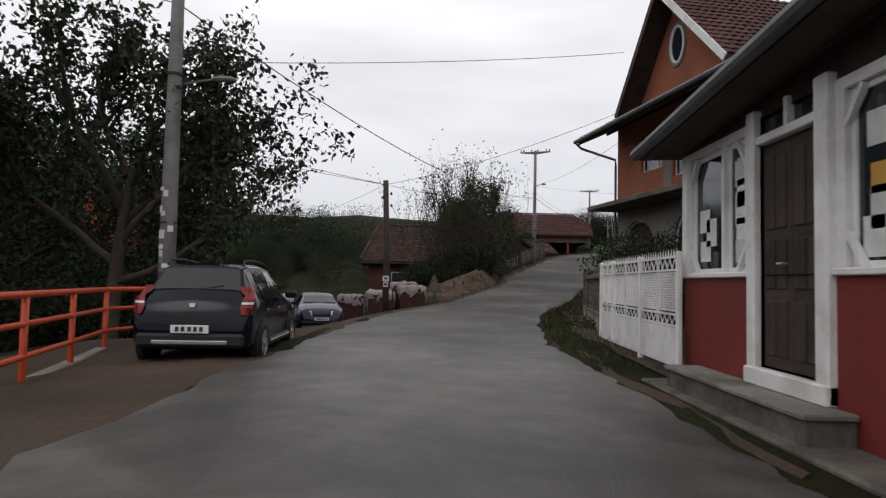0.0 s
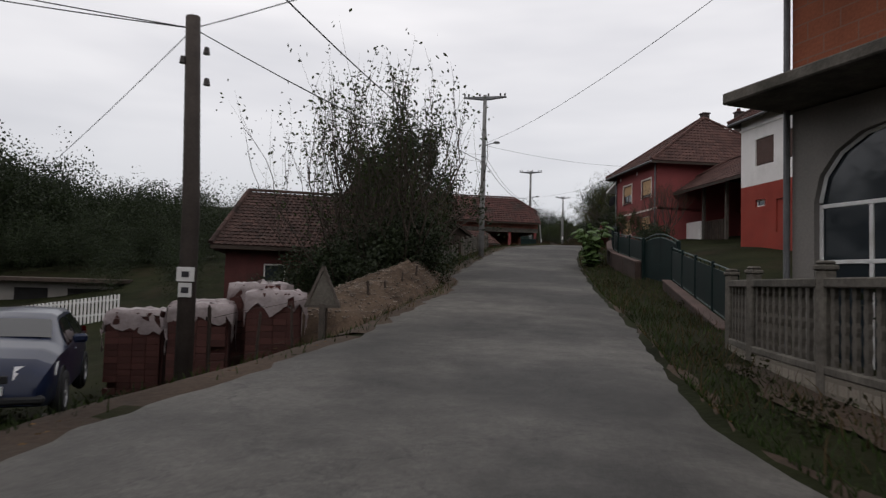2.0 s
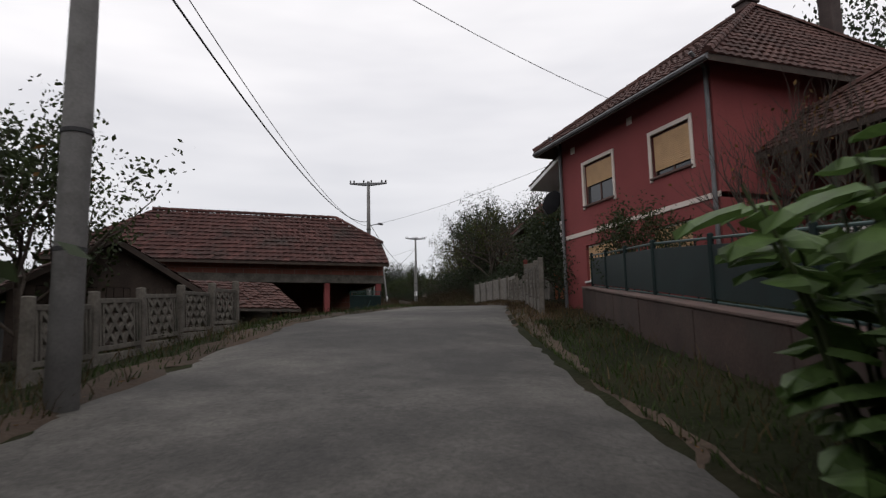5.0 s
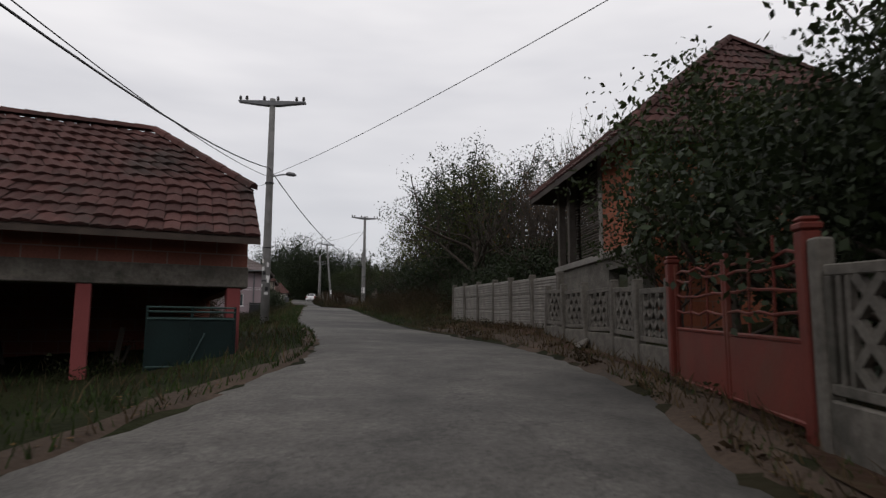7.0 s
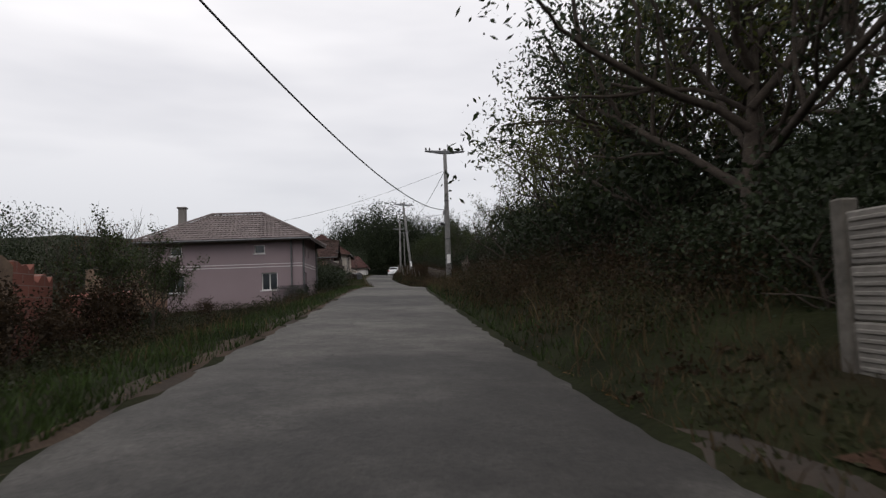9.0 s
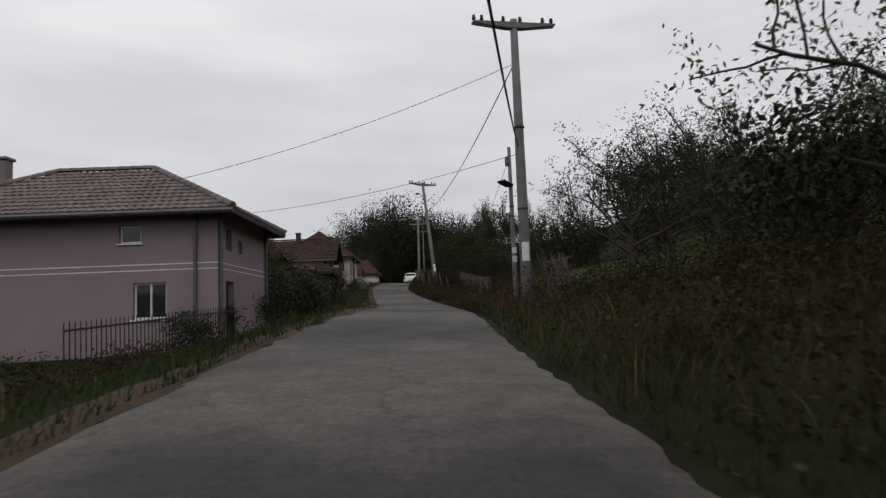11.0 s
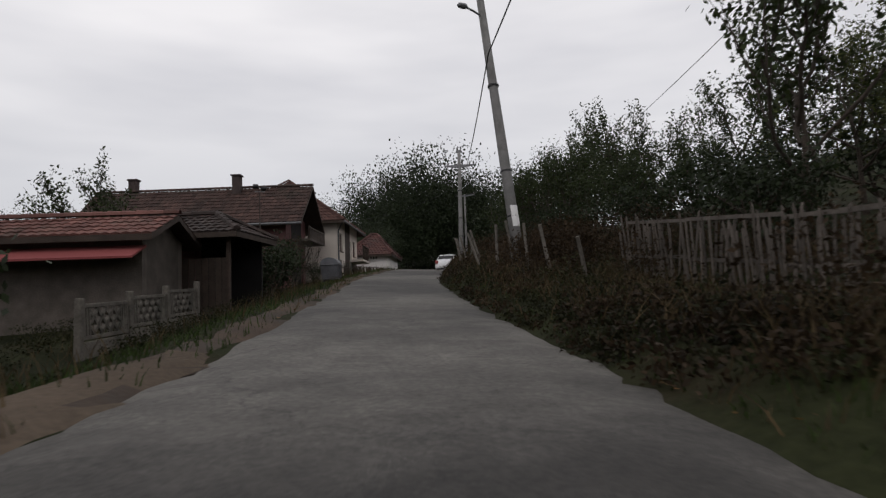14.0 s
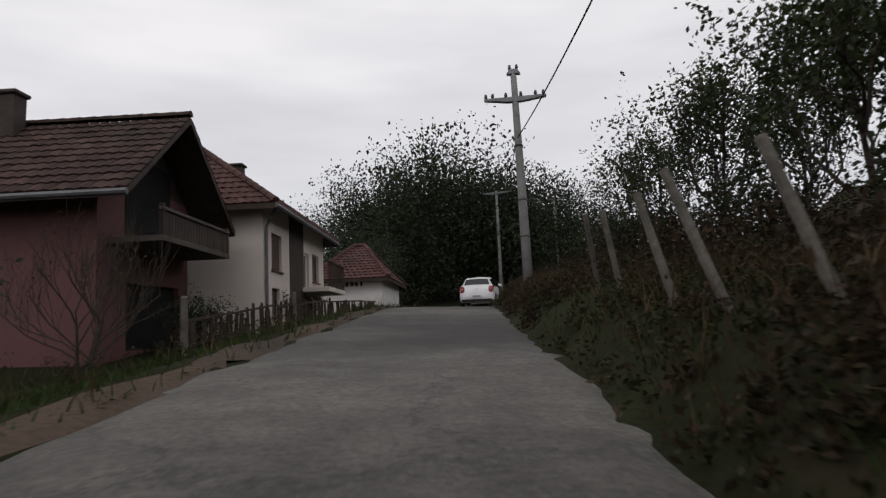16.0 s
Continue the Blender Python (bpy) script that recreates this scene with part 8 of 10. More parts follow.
def green_gate():
    a, b = on_ground([(11.72, 30.5), (11.98, 33.5)], 0.03)
    g = fence_thing("green_metal_gate", a, "wide dark green double gate with a sloping top rail", "gate")
    m, L = grade(a, b)
    im = g.matrix_world.inverted() @ m
    pm_ = post_mesh("post", 0.12, 0.12, 1.45, M_GREENMETAL, 0, 0.3)
    for x in (0, L):
        local(g, "post", pm_, m @ Matrix.Translation((x, 0, 0)))
    def top(x):
        return 1.42 + 0.22 * math.sin(math.pi * x / L)
    for x0, x1 in ((0.09, L / 2 - 0.02), (L / 2 + 0.02, L - 0.09)):
        s = Shape()
        n = 6
        xs = [x0 + (x1 - x0) * k / n for k in range(n + 1)]
        for xa, xb in zip(xs, xs[1:]):
            q = [(xa, 0.08), (xb, 0.08), (xb, top(xb) - 0.14), (xa, top(xa) - 0.14)]
            s.add([im @ Vector((x, y, z)) for y in (-0.008, 0.008) for x, z in q], [(0, 1, 2, 3), (7, 6, 5, 4), (0, 4, 5, 1), (2, 6, 7, 3)])
        leaf = part("gate_leaf", s, M_GREENMETAL, g)
        for dz in (-0.12, 0.0):
            s = Shape()
            s.tube([im @ Vector((x, -0.02, top(x) + dz)) for x in xs], 0.02, 6)
            part("rail", s, M_GREENRAIL, leaf)
        for z in (0.1, 0.62, 0.95):
            s = Shape()
            s.tube([im @ Vector((x0, -0.02, z)), im @ Vector((x1, -0.02, z))], 0.018, 6)
            part("rail", s, M_GREENRAIL, leaf)
        for k in range(5):
            x = x0 + (x1 - x0) * k / 4
            s = Shape()
            s.tube([im @ Vector((x, -0.018, 0.1)), im @ Vector((x, -0.018, top(x)))], 0.014, 6)
            part("upright", s, M_GREENMETAL, leaf)
    s = Shape()
    s.tube([im @ Vector((L / 2 - 0.1, -0.05, 1.02)), im @ Vector((L / 2 - 0.1, -0.07, 1.1)), im @ Vector((L / 2 - 0.02, -0.07, 1.1))], 0.013, 6)
    part("handle", s, M_STEEL, g)


green_gate()


def lattice_mesh(name, L, h, mat, th=0.05):
    """A cast panel: diamond openings in the middle, upright slits towards the ends."""
    s = Shape()
    t = th / 2
    for x0, x1, z0, z1 in ((0, L, 0, 0.07), (0, L, h - 0.07, h), (0, 0.06, 0.07, h - 0.07), (L - 0.06, L, 0.07, h - 0.07)):
        s.box(x0, x1, -t, t, z0, z1, 0.008)
    c, hw = L / 2, L * 0.31
    st = 0.265
    z0, z1 = 0.07, h - 0.07
    for sg in (1, -1):
        u = -hw - (z1 - z0)
        while u < hw:
            # a slanted bar from (u, z0) to (u + height, z1), kept inside the middle field
            xa, xb = max(u, -hw), min(u + (z1 - z0), hw)
            if xb - xa > 0.05:
                za, zb = z0 + xa - u, z0 + xb - u
                s.bar((c + sg * xa, 0, za), (c + sg * xb, 0, zb), th * 0.92, 0.062)
            u += st
    for sd in (-1, 1):
        for q in range(3):
            x = c + sd * (hw + 0.03 + q * 0.085)
            if 0.06 < x < L - 0.06:
                s.box(x - 0.02, x + 0.02, -t * 0.9, t * 0.9, z0, z1)
    return s.mesh(name, mat)


def lattice_fence(points, step, label, h=0.78, base=0.42, tilt=0.0, group="", mat=None, sway=0.0, seed=1, gap=()):
    pts = divide(points, step)
    rnd = random.Random(seed)
    f = fence_thing("lattice_fence", pts[0], label, "fence", group)
    mat = mat or M_CONCOLD
    L0 = (pts[1] - pts[0]).length
    lm = lattice_mesh("lattice_panel", L0 - 0.1, h, mat)
    pm_ = post_mesh("post", 0.12, 0.12, base + h + 0.1, mat, 0, 0.5)
    s = Shape()
    s.box(0, L0 - 0.1, -0.03, 0.03, -0.4, base - 0.03, 0.012)
    bm_ = s.mesh("base_plate", mat)
    for p in pts:
        local(f, "post", pm_, Matrix.Translation(p) @ pose(0, 0, 0, rnd.uniform(-1, 1) * sway, rnd.uniform(-1, 1) * sway, math.degrees(math.atan2(pts[1].y - pts[0].y, pts[1].x - pts[0].x))))
    for k, (a, b) in enumerate(zip(pts, pts[1:])):
        m, L = grade(a, b)
        local(f, "base_plate", bm_, m @ Matrix.Translation((0.05, 0, 0)))
        if k in gap:
            local(f, "lattice_panel", lm, m @ Matrix.Translation((0.12, -0.2, 0.0)) @ pose(0, 0, 0, 14, 4, 2))
        else:
            local(f, "lattice_panel", lm, m @ Matrix.Translation((0.05, 0, base)) @ pose(0, 0, 0, rnd.uniform(-1, 1) * sway, rnd.uniform(-1, 1) * sway * 0.6, 0))
    return f


lattice_fence([(16.9, 51.0, 3.72), (18.15, 53.5, 3.92), (19.35, 56.1, 4.22)], 1.42, "weathered concrete lattice fence with diamond openings", 0.78, 0.42, sway=0.6, seed=2)
lattice_fence([(21.1, 59.1, 4.42), (22.2, 61.5, 4.6), (23.3, 64.8, 4.76)], 1.21, "weathered concrete lattice fence, one plate fallen at its foot", 0.68, 0.36, sway=2.0, seed=3)
s = Shape()
s.box(0, 1.0, -0.03, 0.03, 0, 0.3, 0.012)
single("fallen_fence_plate", s, M_CONCOLD, "fallen concrete fence plate leaning at the fence foot", "fence plate", Matrix.Translation((22.2, 62.3, gz(22.2, 62.3) - 0.03)) @ pose(0, 0, 0, 40, 10, 74))


def red_gate():
    a, b = (19.45, 56.25, 4.27), (21.02, 59.0, 4.38)
    g = fence_thing("red_metal_gate", a, "red-painted metal double gate with bent wire rails", "gate")
    m, L = grade(a, b)
    im = g.matrix_world.inverted() @ m
    pm_ = post_mesh("post", 0.13, 0.13, 1.32, M_REDMETAL, 0.01, 0.4)
    for x in (0, L):
        local(g, "post", pm_, m @ Matrix.Translation((x, 0, 0)))
    rnd = random.Random(6)
    for x0, x1 in ((0.1, L * 0.48), (L * 0.49, L - 0.1)):
        s = Shape()
        s.box(x0, x1, -0.01, 0.01, 0.05, 0.58, 0.004, im)
        leaf = part("gate_leaf", s, M_REDMETAL, g)
        for x in (x0 + 0.02, x1 - 0.02):
            s = Shape()
            s.box(x - 0.025, x + 0.025, -0.02, 0.02, 0.04, 1.3, 0.004, im)
            part("stile", s, M_REDMETAL, leaf)
        for z in (0.06, 0.6, 0.78, 0.95, 1.12, 1.2):
            s = Shape()
            n = 6
            s.tube([im @ Vector((x0 + (x1 - x0) * k / n, rnd.uniform(-0.01, 0.01), z + (rnd.uniform(-0.025, 0.03) if z > 0.7 else 0))) for k in range(n + 1)], 0.013 if z > 0.7 else 0.02, 6)
            part("rail", s, M_REDMETAL, leaf)
        for q in (1, 2):
            x = x0 + (x1 - x0) * q / 3
            s = Shape()
            s.tube([im @ Vector((x, 0, 0.6)), im @ Vector((x + rnd.uniform(-0.06, 0.06), 0, 1.25 + rnd.uniform(-0.05, 0.1)))], 0.012, 6)
            part("upright", s, M_REDMETAL, leaf)


red_gate()


def plate_wall():
    pts = divide([(23.75, 64.95, 5.0), (25.84, 74.15, 5.37)], 1.58)
    f = fence_thing("concrete_plate_wall", pts[0], "grey precast concrete plate wall, three ribbed plates high between posts", "wall")
    L0 = (pts[1] - pts[0]).length
    pm_ = post_mesh("post", 0.13, 0.14, 1.22, M_CONCOLD, 0, 0.6)
    def plate(name, z0, z1):
        s = Shape()
        s.box(0.04, L0 - 0.04, -0.025, 0.025, z0, z1, 0.014)
        n = int((z1 - z0 - 0.04) / 0.06)
        for k in range(n):
            z = z0 + 0.03 + (z1 - z0 - 0.06) * (k + 0.5) / n
            s.box(0.1, L0 - 0.1, -0.04, -0.022, z - 0.017, z + 0.017, 0.008)
            s.box(0.1, L0 - 0.1, 0.022, 0.04, z - 0.017, z + 0.017, 0.008)
        return s.mesh(name, M_CONC)
    pl, pb = plate("plate", 0.0, 0.38), plate("plate_base", -0.5, -0.006)
    rnd = random.Random(9)
    for p in pts:
        local(f, "post", pm_, Matrix.Translation(p) @ pose(0, 0, 0, rnd.uniform(-1.5, 1.5), rnd.uniform(-1.5, 1.5), 78))
    for a, b in zip(pts, pts[1:]):
        m, L = grade(a, b)
        for k in range(3):
            local(f, "plate", pl, m @ Matrix.Translation((0, rnd.uniform(-0.012, 0.012), 0.386 * k)) @ pose(0, 0, 0, rnd.uniform(-0.8, 0.8), 0, 0))
        local(f, "plate", pb, m)


plate_wall()


def stake_mesh(name, r, h, mat, n=5):
    s = Shape()
    s.tube([(0, 0, -0.3), (0.01, 0, h * 0.5), (0, 0.01, h * 0.96), (0, 0, h)], [r, r * 0.95, r * 0.85, r * 0.3], n)
    return s.mesh(name, mat)


def paling_fence(points, label, step=0.13, h=1.25, r=0.03, seed=1, lean=7, name="paling_fence", posts=2.5, mat=None, wire_rail=0.0):
    pts = divide(points, step)
    rnd = random.Random(seed)
    f = fence_thing(name, pts[0], label, "fence")
    mat = mat or M_WOOD
    kinds = [stake_mesh("stake", r * q, h * q2, mat) for q, q2 in ((0.8, 1.0), (1.1, 0.9), (0.95, 1.1))]
    for p in pts:
        if rnd.random() < 0.9:
            local(f, "stake", rnd.choice(kinds), Matrix.Translation(p + Vector((rnd.uniform(-0.03, 0.03), rnd.uniform(-0.03, 0.03), rnd.uniform(-0.12, 0.05)))) @ pose(0, 0, 0, rnd.uniform(-lean, lean), rnd.uniform(-lean, lean), rnd.uniform(0, 360)))
    for p, q in zip(divide(points, posts), divide(points, posts)[1:]):
        for z in (0.35, 0.95):
            s = Shape()
            o = Matrix.Translation(-f.matrix_world.translation)
            back = Vector((q.y - p.y, p.x - q.x, 0)).normalized() * 0.05
            s.bar(o @ (p + back + Vector((0, 0, z * h))), o @ (q + back + Vector((0, 0, z * h + rnd.uniform(-0.05, 0.05)))), wire_rail or 0.03, wire_rail or 0.05)
            part("rail", s, mat, f)
    return f


# grey stakes below the orchard
for k, line in enumerate(([along(112.6, 3.9), along(116.2, 4.0)], [along(129.6, 3.95), along(133, 3.95), along(138.5, 3.8)])):
    paling_fence([(x, y, gz(x, y) - 0.02) for x, y in line], "old grey paling fence of uneven wooden stakes", 0.085, 1.25 if k == 0 else 0.88, 0.02, 4 + k, 8)
for sq, lt, dx, dy, h in ((120.0, 5.0, -0.35, 0.1, 1.5), (122.0, 5.2, -0.4, 0.0, 1.4), (124.5, 5.3, -0.25, 0.1, 1.2), (125.6, 5.2, -0.2, 0.1, 0.95)):
    x, y = along(sq, lt)
    s = Shape()
    s.tube([(-dx * 0.3, -dy * 0.3, -0.4), (dx, dy, h)], [0.05, 0.042], 7)
    single("leaning_stake", s, M_DARKWOOD, "dark leaning wooden stake of the old orchard fence", "post", Matrix.Translation((x, y, gz(x, y))), "leaning stakes on the bank")
g = fence_thing("broken_wicket", (36.55, 119.05, gz(36.55, 119.05)), "broken grey wooden wicket hanging between two stakes", "gate")
for dx, dy, tz, lx in ((0, 0, 0.95, 0.1), (0.12, 0.4, 0.9, 0.04)):
    s = Shape()
    s.bar((dx - 0.1, dy, -0.3), (dx - 0.1 + lx, dy, tz), 0.045)
    part("stile", s, M_WOOD, g)
for z0 in (0.4, 0.72):
    s = Shape()
    s.bar((-0.1, -0.08, z0), (0.06, 0.46, z0 - 0.02), 0.06, 0.03)
    part("rail", s, M_WOOD, g)
s = Shape()
s.bar((0.14, 0.3, 1.0), (0.22, -0.35, 0.42), 0.04, 0.03)
part("brace", s, M_WOOD, g)
# wire fence line behind the cars and pallets
paling_fence([(x, y, gz(x, y)) for x, y in ((-0.4, 21.6), (0.9, 24.2), (2.2, 27.0), (3.4, 30.0))], "grey wooden stakes carrying a wire fence", 1.2, 1.1, 0.035, 5, 5, "stake_fence", 1.3, M_DARKWOOD, 0.006)
# lattice panels leaning at the road, before the gabled shed
lattice_fence([(4.85, 39.9, 1.75), (5.75, 41.9, 1.95), (6.55, 43.6, 2.15), (7.1, 45.0, 2.3)], 1.38, "broken concrete lattice fence with leaning panels", 0.72, 0.16, sway=4.0, seed=8, gap=(1,))
lattice_fence(on_ground([(7.7, 46.6), (9.2, 50.2), (10.4, 52.8)], 0.0), 1.5, "concrete lattice fence along the road", 0.72, 0.2, sway=2.0, seed=9)
for k in range(4):
    s = Shape()
    s.box(0, 0.85, 0, 0.16, 0, 0.05, 0.01)
    single("fallen_fence_plate", s, M_CONCOLD, "broken concrete plate stacked on the verge", "fence plate", Matrix.Translation((5.75 + 0.03 * k, 41.75 + 0.04 * k, 2.02 + 0.055 * k)) @ pose(0, 0, 0, 0, 0, 55 + 7 * k), "stacked broken plates")
f = fence_thing("rail_fence", (3.6, 40.6, 1.6), "dark weathered timber rail fence before the shed", "fence")
for k in range(4):
    s = Shape()
    s.box(k * 1.35 - 0.06, k * 1.35 + 0.06, -0.06, 0.06, -0.8, 1.4, 0.01, pose(0, 0, 0, 0, 0, 62))
    part("post", s, M_DARKWOOD, f)
for z in (0.5, 0.95, 1.32):
    s = Shape()
    s.tube([pose(0, 0, 0, 0, 0, 62) @ Vector(p) for p in ((-0.3, -0.08, z), (2.0, -0.08, z + 0.05), (4.4, -0.08, z - 0.02))], 0.055, 7)
    part("rail", s, M_WOOD if z > 1.2 else M_DARKWOOD, f)


def orange_railing():
    xy = [(-2.02, -1.4), (-2.5, 0.46), (-2.98, 2.32), (-3.46, 4.18), (-3.94, 6.04), (-4.5, 8.09)]
    pts = [(x, y, -0.1) for x, y in xy]
    turn = [(-4.5, 8.09, -0.1), (-4.25, 9.6, -0.1), (-4.1, 10.3, -0.1)]
    r = fence_thing("orange_railing", pts[0], "orange-red painted tubular steel guard railing", "railing")
    o = Matrix.Translation(-r.matrix_world.translation)
    for p in pts + turn[1:]:
        s = Shape()
        s.tube([o @ (Vector(p) + Vector((0, 0, -0.6))), o @ (Vector(p) + Vector((0, 0, 1.06)))], 0.042, 10)
        part("post", s, M_ORANGERAIL, r, smooth=True)
    for line in (pts, turn):
        for z in (0.32, 0.7, 1.04):
            s = Shape()
            s.tube([o @ (Vector(p) + Vector((0, 0, z))) for p in line], 0.036 if z < 1 else 0.045, 10)
            part("rail", s, M_ORANGERAIL, r, smooth=True)
    k = Shape()
    for a, b in zip(pts, pts[1:]):
        m, L = grade(a, b)
        k.box(0, L, -0.06, 0.14, -1.0, 0.03, 0.02, m)
    single("railing_kerb", k, M_CONC, "concrete kerb below the orange railing", "kerb", kind="structure")


orange_railing()


def barn_gate():
    g = fence_thing("barn_gate", (15.75, 64.55, 4.2), "dark green sheet-metal gate panel in the barn bay", "gate")
    s = Shape()
    s.box(0, 1.3, -0.01, 0.01, 0.05, 0.95, 0.004)
    leaf = part("sheet", s, M_GREENMETAL, g)
    for z in (0.05, 0.18, 0.92, 1.03, 1.1):
        s = Shape()
        s.tube([(0, -0.02, z), (1.3, -0.02, z)], 0.016, 6)
        part("rail", s, M_GREENRAIL, g)
    for x in (0, 0.65, 1.3):
        s = Shape()
        s.box(x - 0.02, x + 0.02, -0.03, 0.01, -0.55, 1.12)
        part("stile", s, M_GREENMETAL, g)
    s = Shape()
    s.bar((0.62, -0.03, 0.2), (0.85, -0.03, 0.7), 0.02)
    part("brace", s, M_GREENRAIL, g)


barn_gate()
# dark metal fence of the lilac house
f = fence_thing("dark_metal_fence", (24.6, 104.2, gz(24.6, 104.2)), "dark metal fence of upright bars before the lilac house", "fence")
o = Matrix.Translation(-f.matrix_world.translation)
line = divide([(x, y, gz(x, y)) for x, y in ((23.2, 101.5), (25.4, 108.4), (26.6, 117.5))], 0.16)
sm = stake_mesh("bar", 0.013, 1.05, M_BLACKPLASTIC)
for p in line:
    local(f, "bar", sm, Matrix.Translation(p))
for z in (0.15, 0.9):
    s = Shape()
    s.tube([o @ (p + Vector((0, 0, z))) for p in line[::6] + [line[-1]]], 0.02, 6)
    part("rail", s, M_BLACKPLASTIC, f)
lattice_fence(on_ground([(29.7, 130.6), (30.8, 135.6)], 0.02), 1.7, "low pale concrete lattice fence among bushes", 0.6, 0.3, sway=1.5, seed=12)
# fence with rounded pickets before the pink and cream houses
paling_fence([(x, y, gz(x, y)) for x, y in ((34.3, 151.6), (36.0, 157.0), (38.0, 163.0), (39.6, 167.0))], "dark wooden picket fence before the houses", 0.17, 0.8, 0.045, 14, 2, "picket_fence", 2.2, M_DARKWOOD)
for x, y, h in ((34.35, 151.2, 1.15), (36.2, 157.3, 1.0), (31.0, 143.0, 1.0)):
    s = Shape()
    s.tube([(0, 0, -0.4), (0, 0, h)], [0.075, 0.065], 9)
    s.tube([(0, 0, h), (0, 0, h + 0.05)], [0.085, 0.03], 9)
    single("fence_post", s, M_CONCOLD, "grey concrete fence post on the verge", "post", Matrix.Translation((x, y, gz(x, y))))
# leaning orchard posts, foot and top
for a, b in (((37.79, 130.42, 8.47), (37.69, 130.6, 9.35)), ((37.85, 129.01, 8.33), (37.67, 128.87, 8.94)), ((37.82, 131.66, 8.56), (37.83, 131.88, 9.53)), ((37.95, 132.99, 8.85), (37.86, 133.17, 9.75)), ((37.96, 134.24, 8.84), (38.0, 134.37, 9.81)),
             ((38.14, 136.67, 9.07), (37.95, 136.93, 9.87)), ((38.65, 138.29, 9.28), (38.44, 138.47, 10.14)), ((38.92, 140.23, 9.27), (39.04, 140.53, 10.24)), ((39.06, 141.3, 9.28), (38.91, 141.57, 10.23)),
             ((39.1, 142.3, 9.4), (38.98, 142.65, 10.31)), ((39.3, 143.2, 9.45), (39.21, 143.47, 10.32)), ((39.86, 145.11, 9.53), (39.67, 145.07, 10.48)), ((40.1, 146.2, 9.7), (39.86, 145.92, 10.59))):
    h = Vector(b) - Vector(a)
    s = Shape()
    s.tube([-h * 0.7, h], [0.04, 0.034], 8)
    single("orchard_post", s, M_CONCOLD, "leaning weathered concrete orchard post in the brambles", "post", Matrix.Translation(a), "orchard posts")

# ---- parked and driving cars ----
def wheel_meshes(r):
    t = Shape()
    n = 22
    prof = [(-0.09, r * 0.66), (-0.1, r * 0.9), (-0.075, r), (0.075, r), (0.1, r * 0.9), (0.09, r * 0.66)]
    v = [(x, q * math.cos(2 * math.pi * j / n), q * math.sin(2 * math.pi * j / n)) for x, q in prof for j in range(n)]
    t.add(v, [(k * n + j, k * n + (j + 1) % n, (k + 1) * n + (j + 1) % n, (k + 1) * n + j) for k in range(5) for j in range(n)])
    m = Shape()
    m.tube([(0.07, 0, 0), (0.095, 0, 0)], [r * 0.17, r * 0.13], 10)
    for k in range(5):
        a = 2 * math.pi * k / 5
        m.add([(x, math.cos(a) * q - math.sin(a) * w, math.sin(a) * q + math.cos(a) * w) for x in (0.04, 0.085) for q, w in ((0.03, -0.035), (r * 0.66, -0.05), (r * 0.66, 0.05), (0.03, 0.035))], [(4, 5, 6, 7), (0, 4, 7, 3), (0, 1, 5, 4), (3, 7, 6, 2), (1, 2, 6, 5)])
    ring = [(x, q * math.cos(2 * math.pi * j / n), q * math.sin(2 * math.pi * j / n)) for x, q in ((0.05, r * 0.6), (0.09, r * 0.62), (0.085, r * 0.68)) for j in range(n)]
    m.add(ring, [(k * n + j, k * n + (j + 1) % n, (k + 1) * n + (j + 1) % n, (k + 1) * n + j) for k in range(2) for j in range(n)])
    b = Shape()
    b.disc((0.03, 0, 0), r * 0.62, (1, 0, 0), 0.02, n)
    return t.mesh("tyre", M_TYRE, True), m.mesh("rim", M_RIM), b.mesh("brake", M_BLACKPLASTIC)


WHEELS = wheel_meshes(0.31)


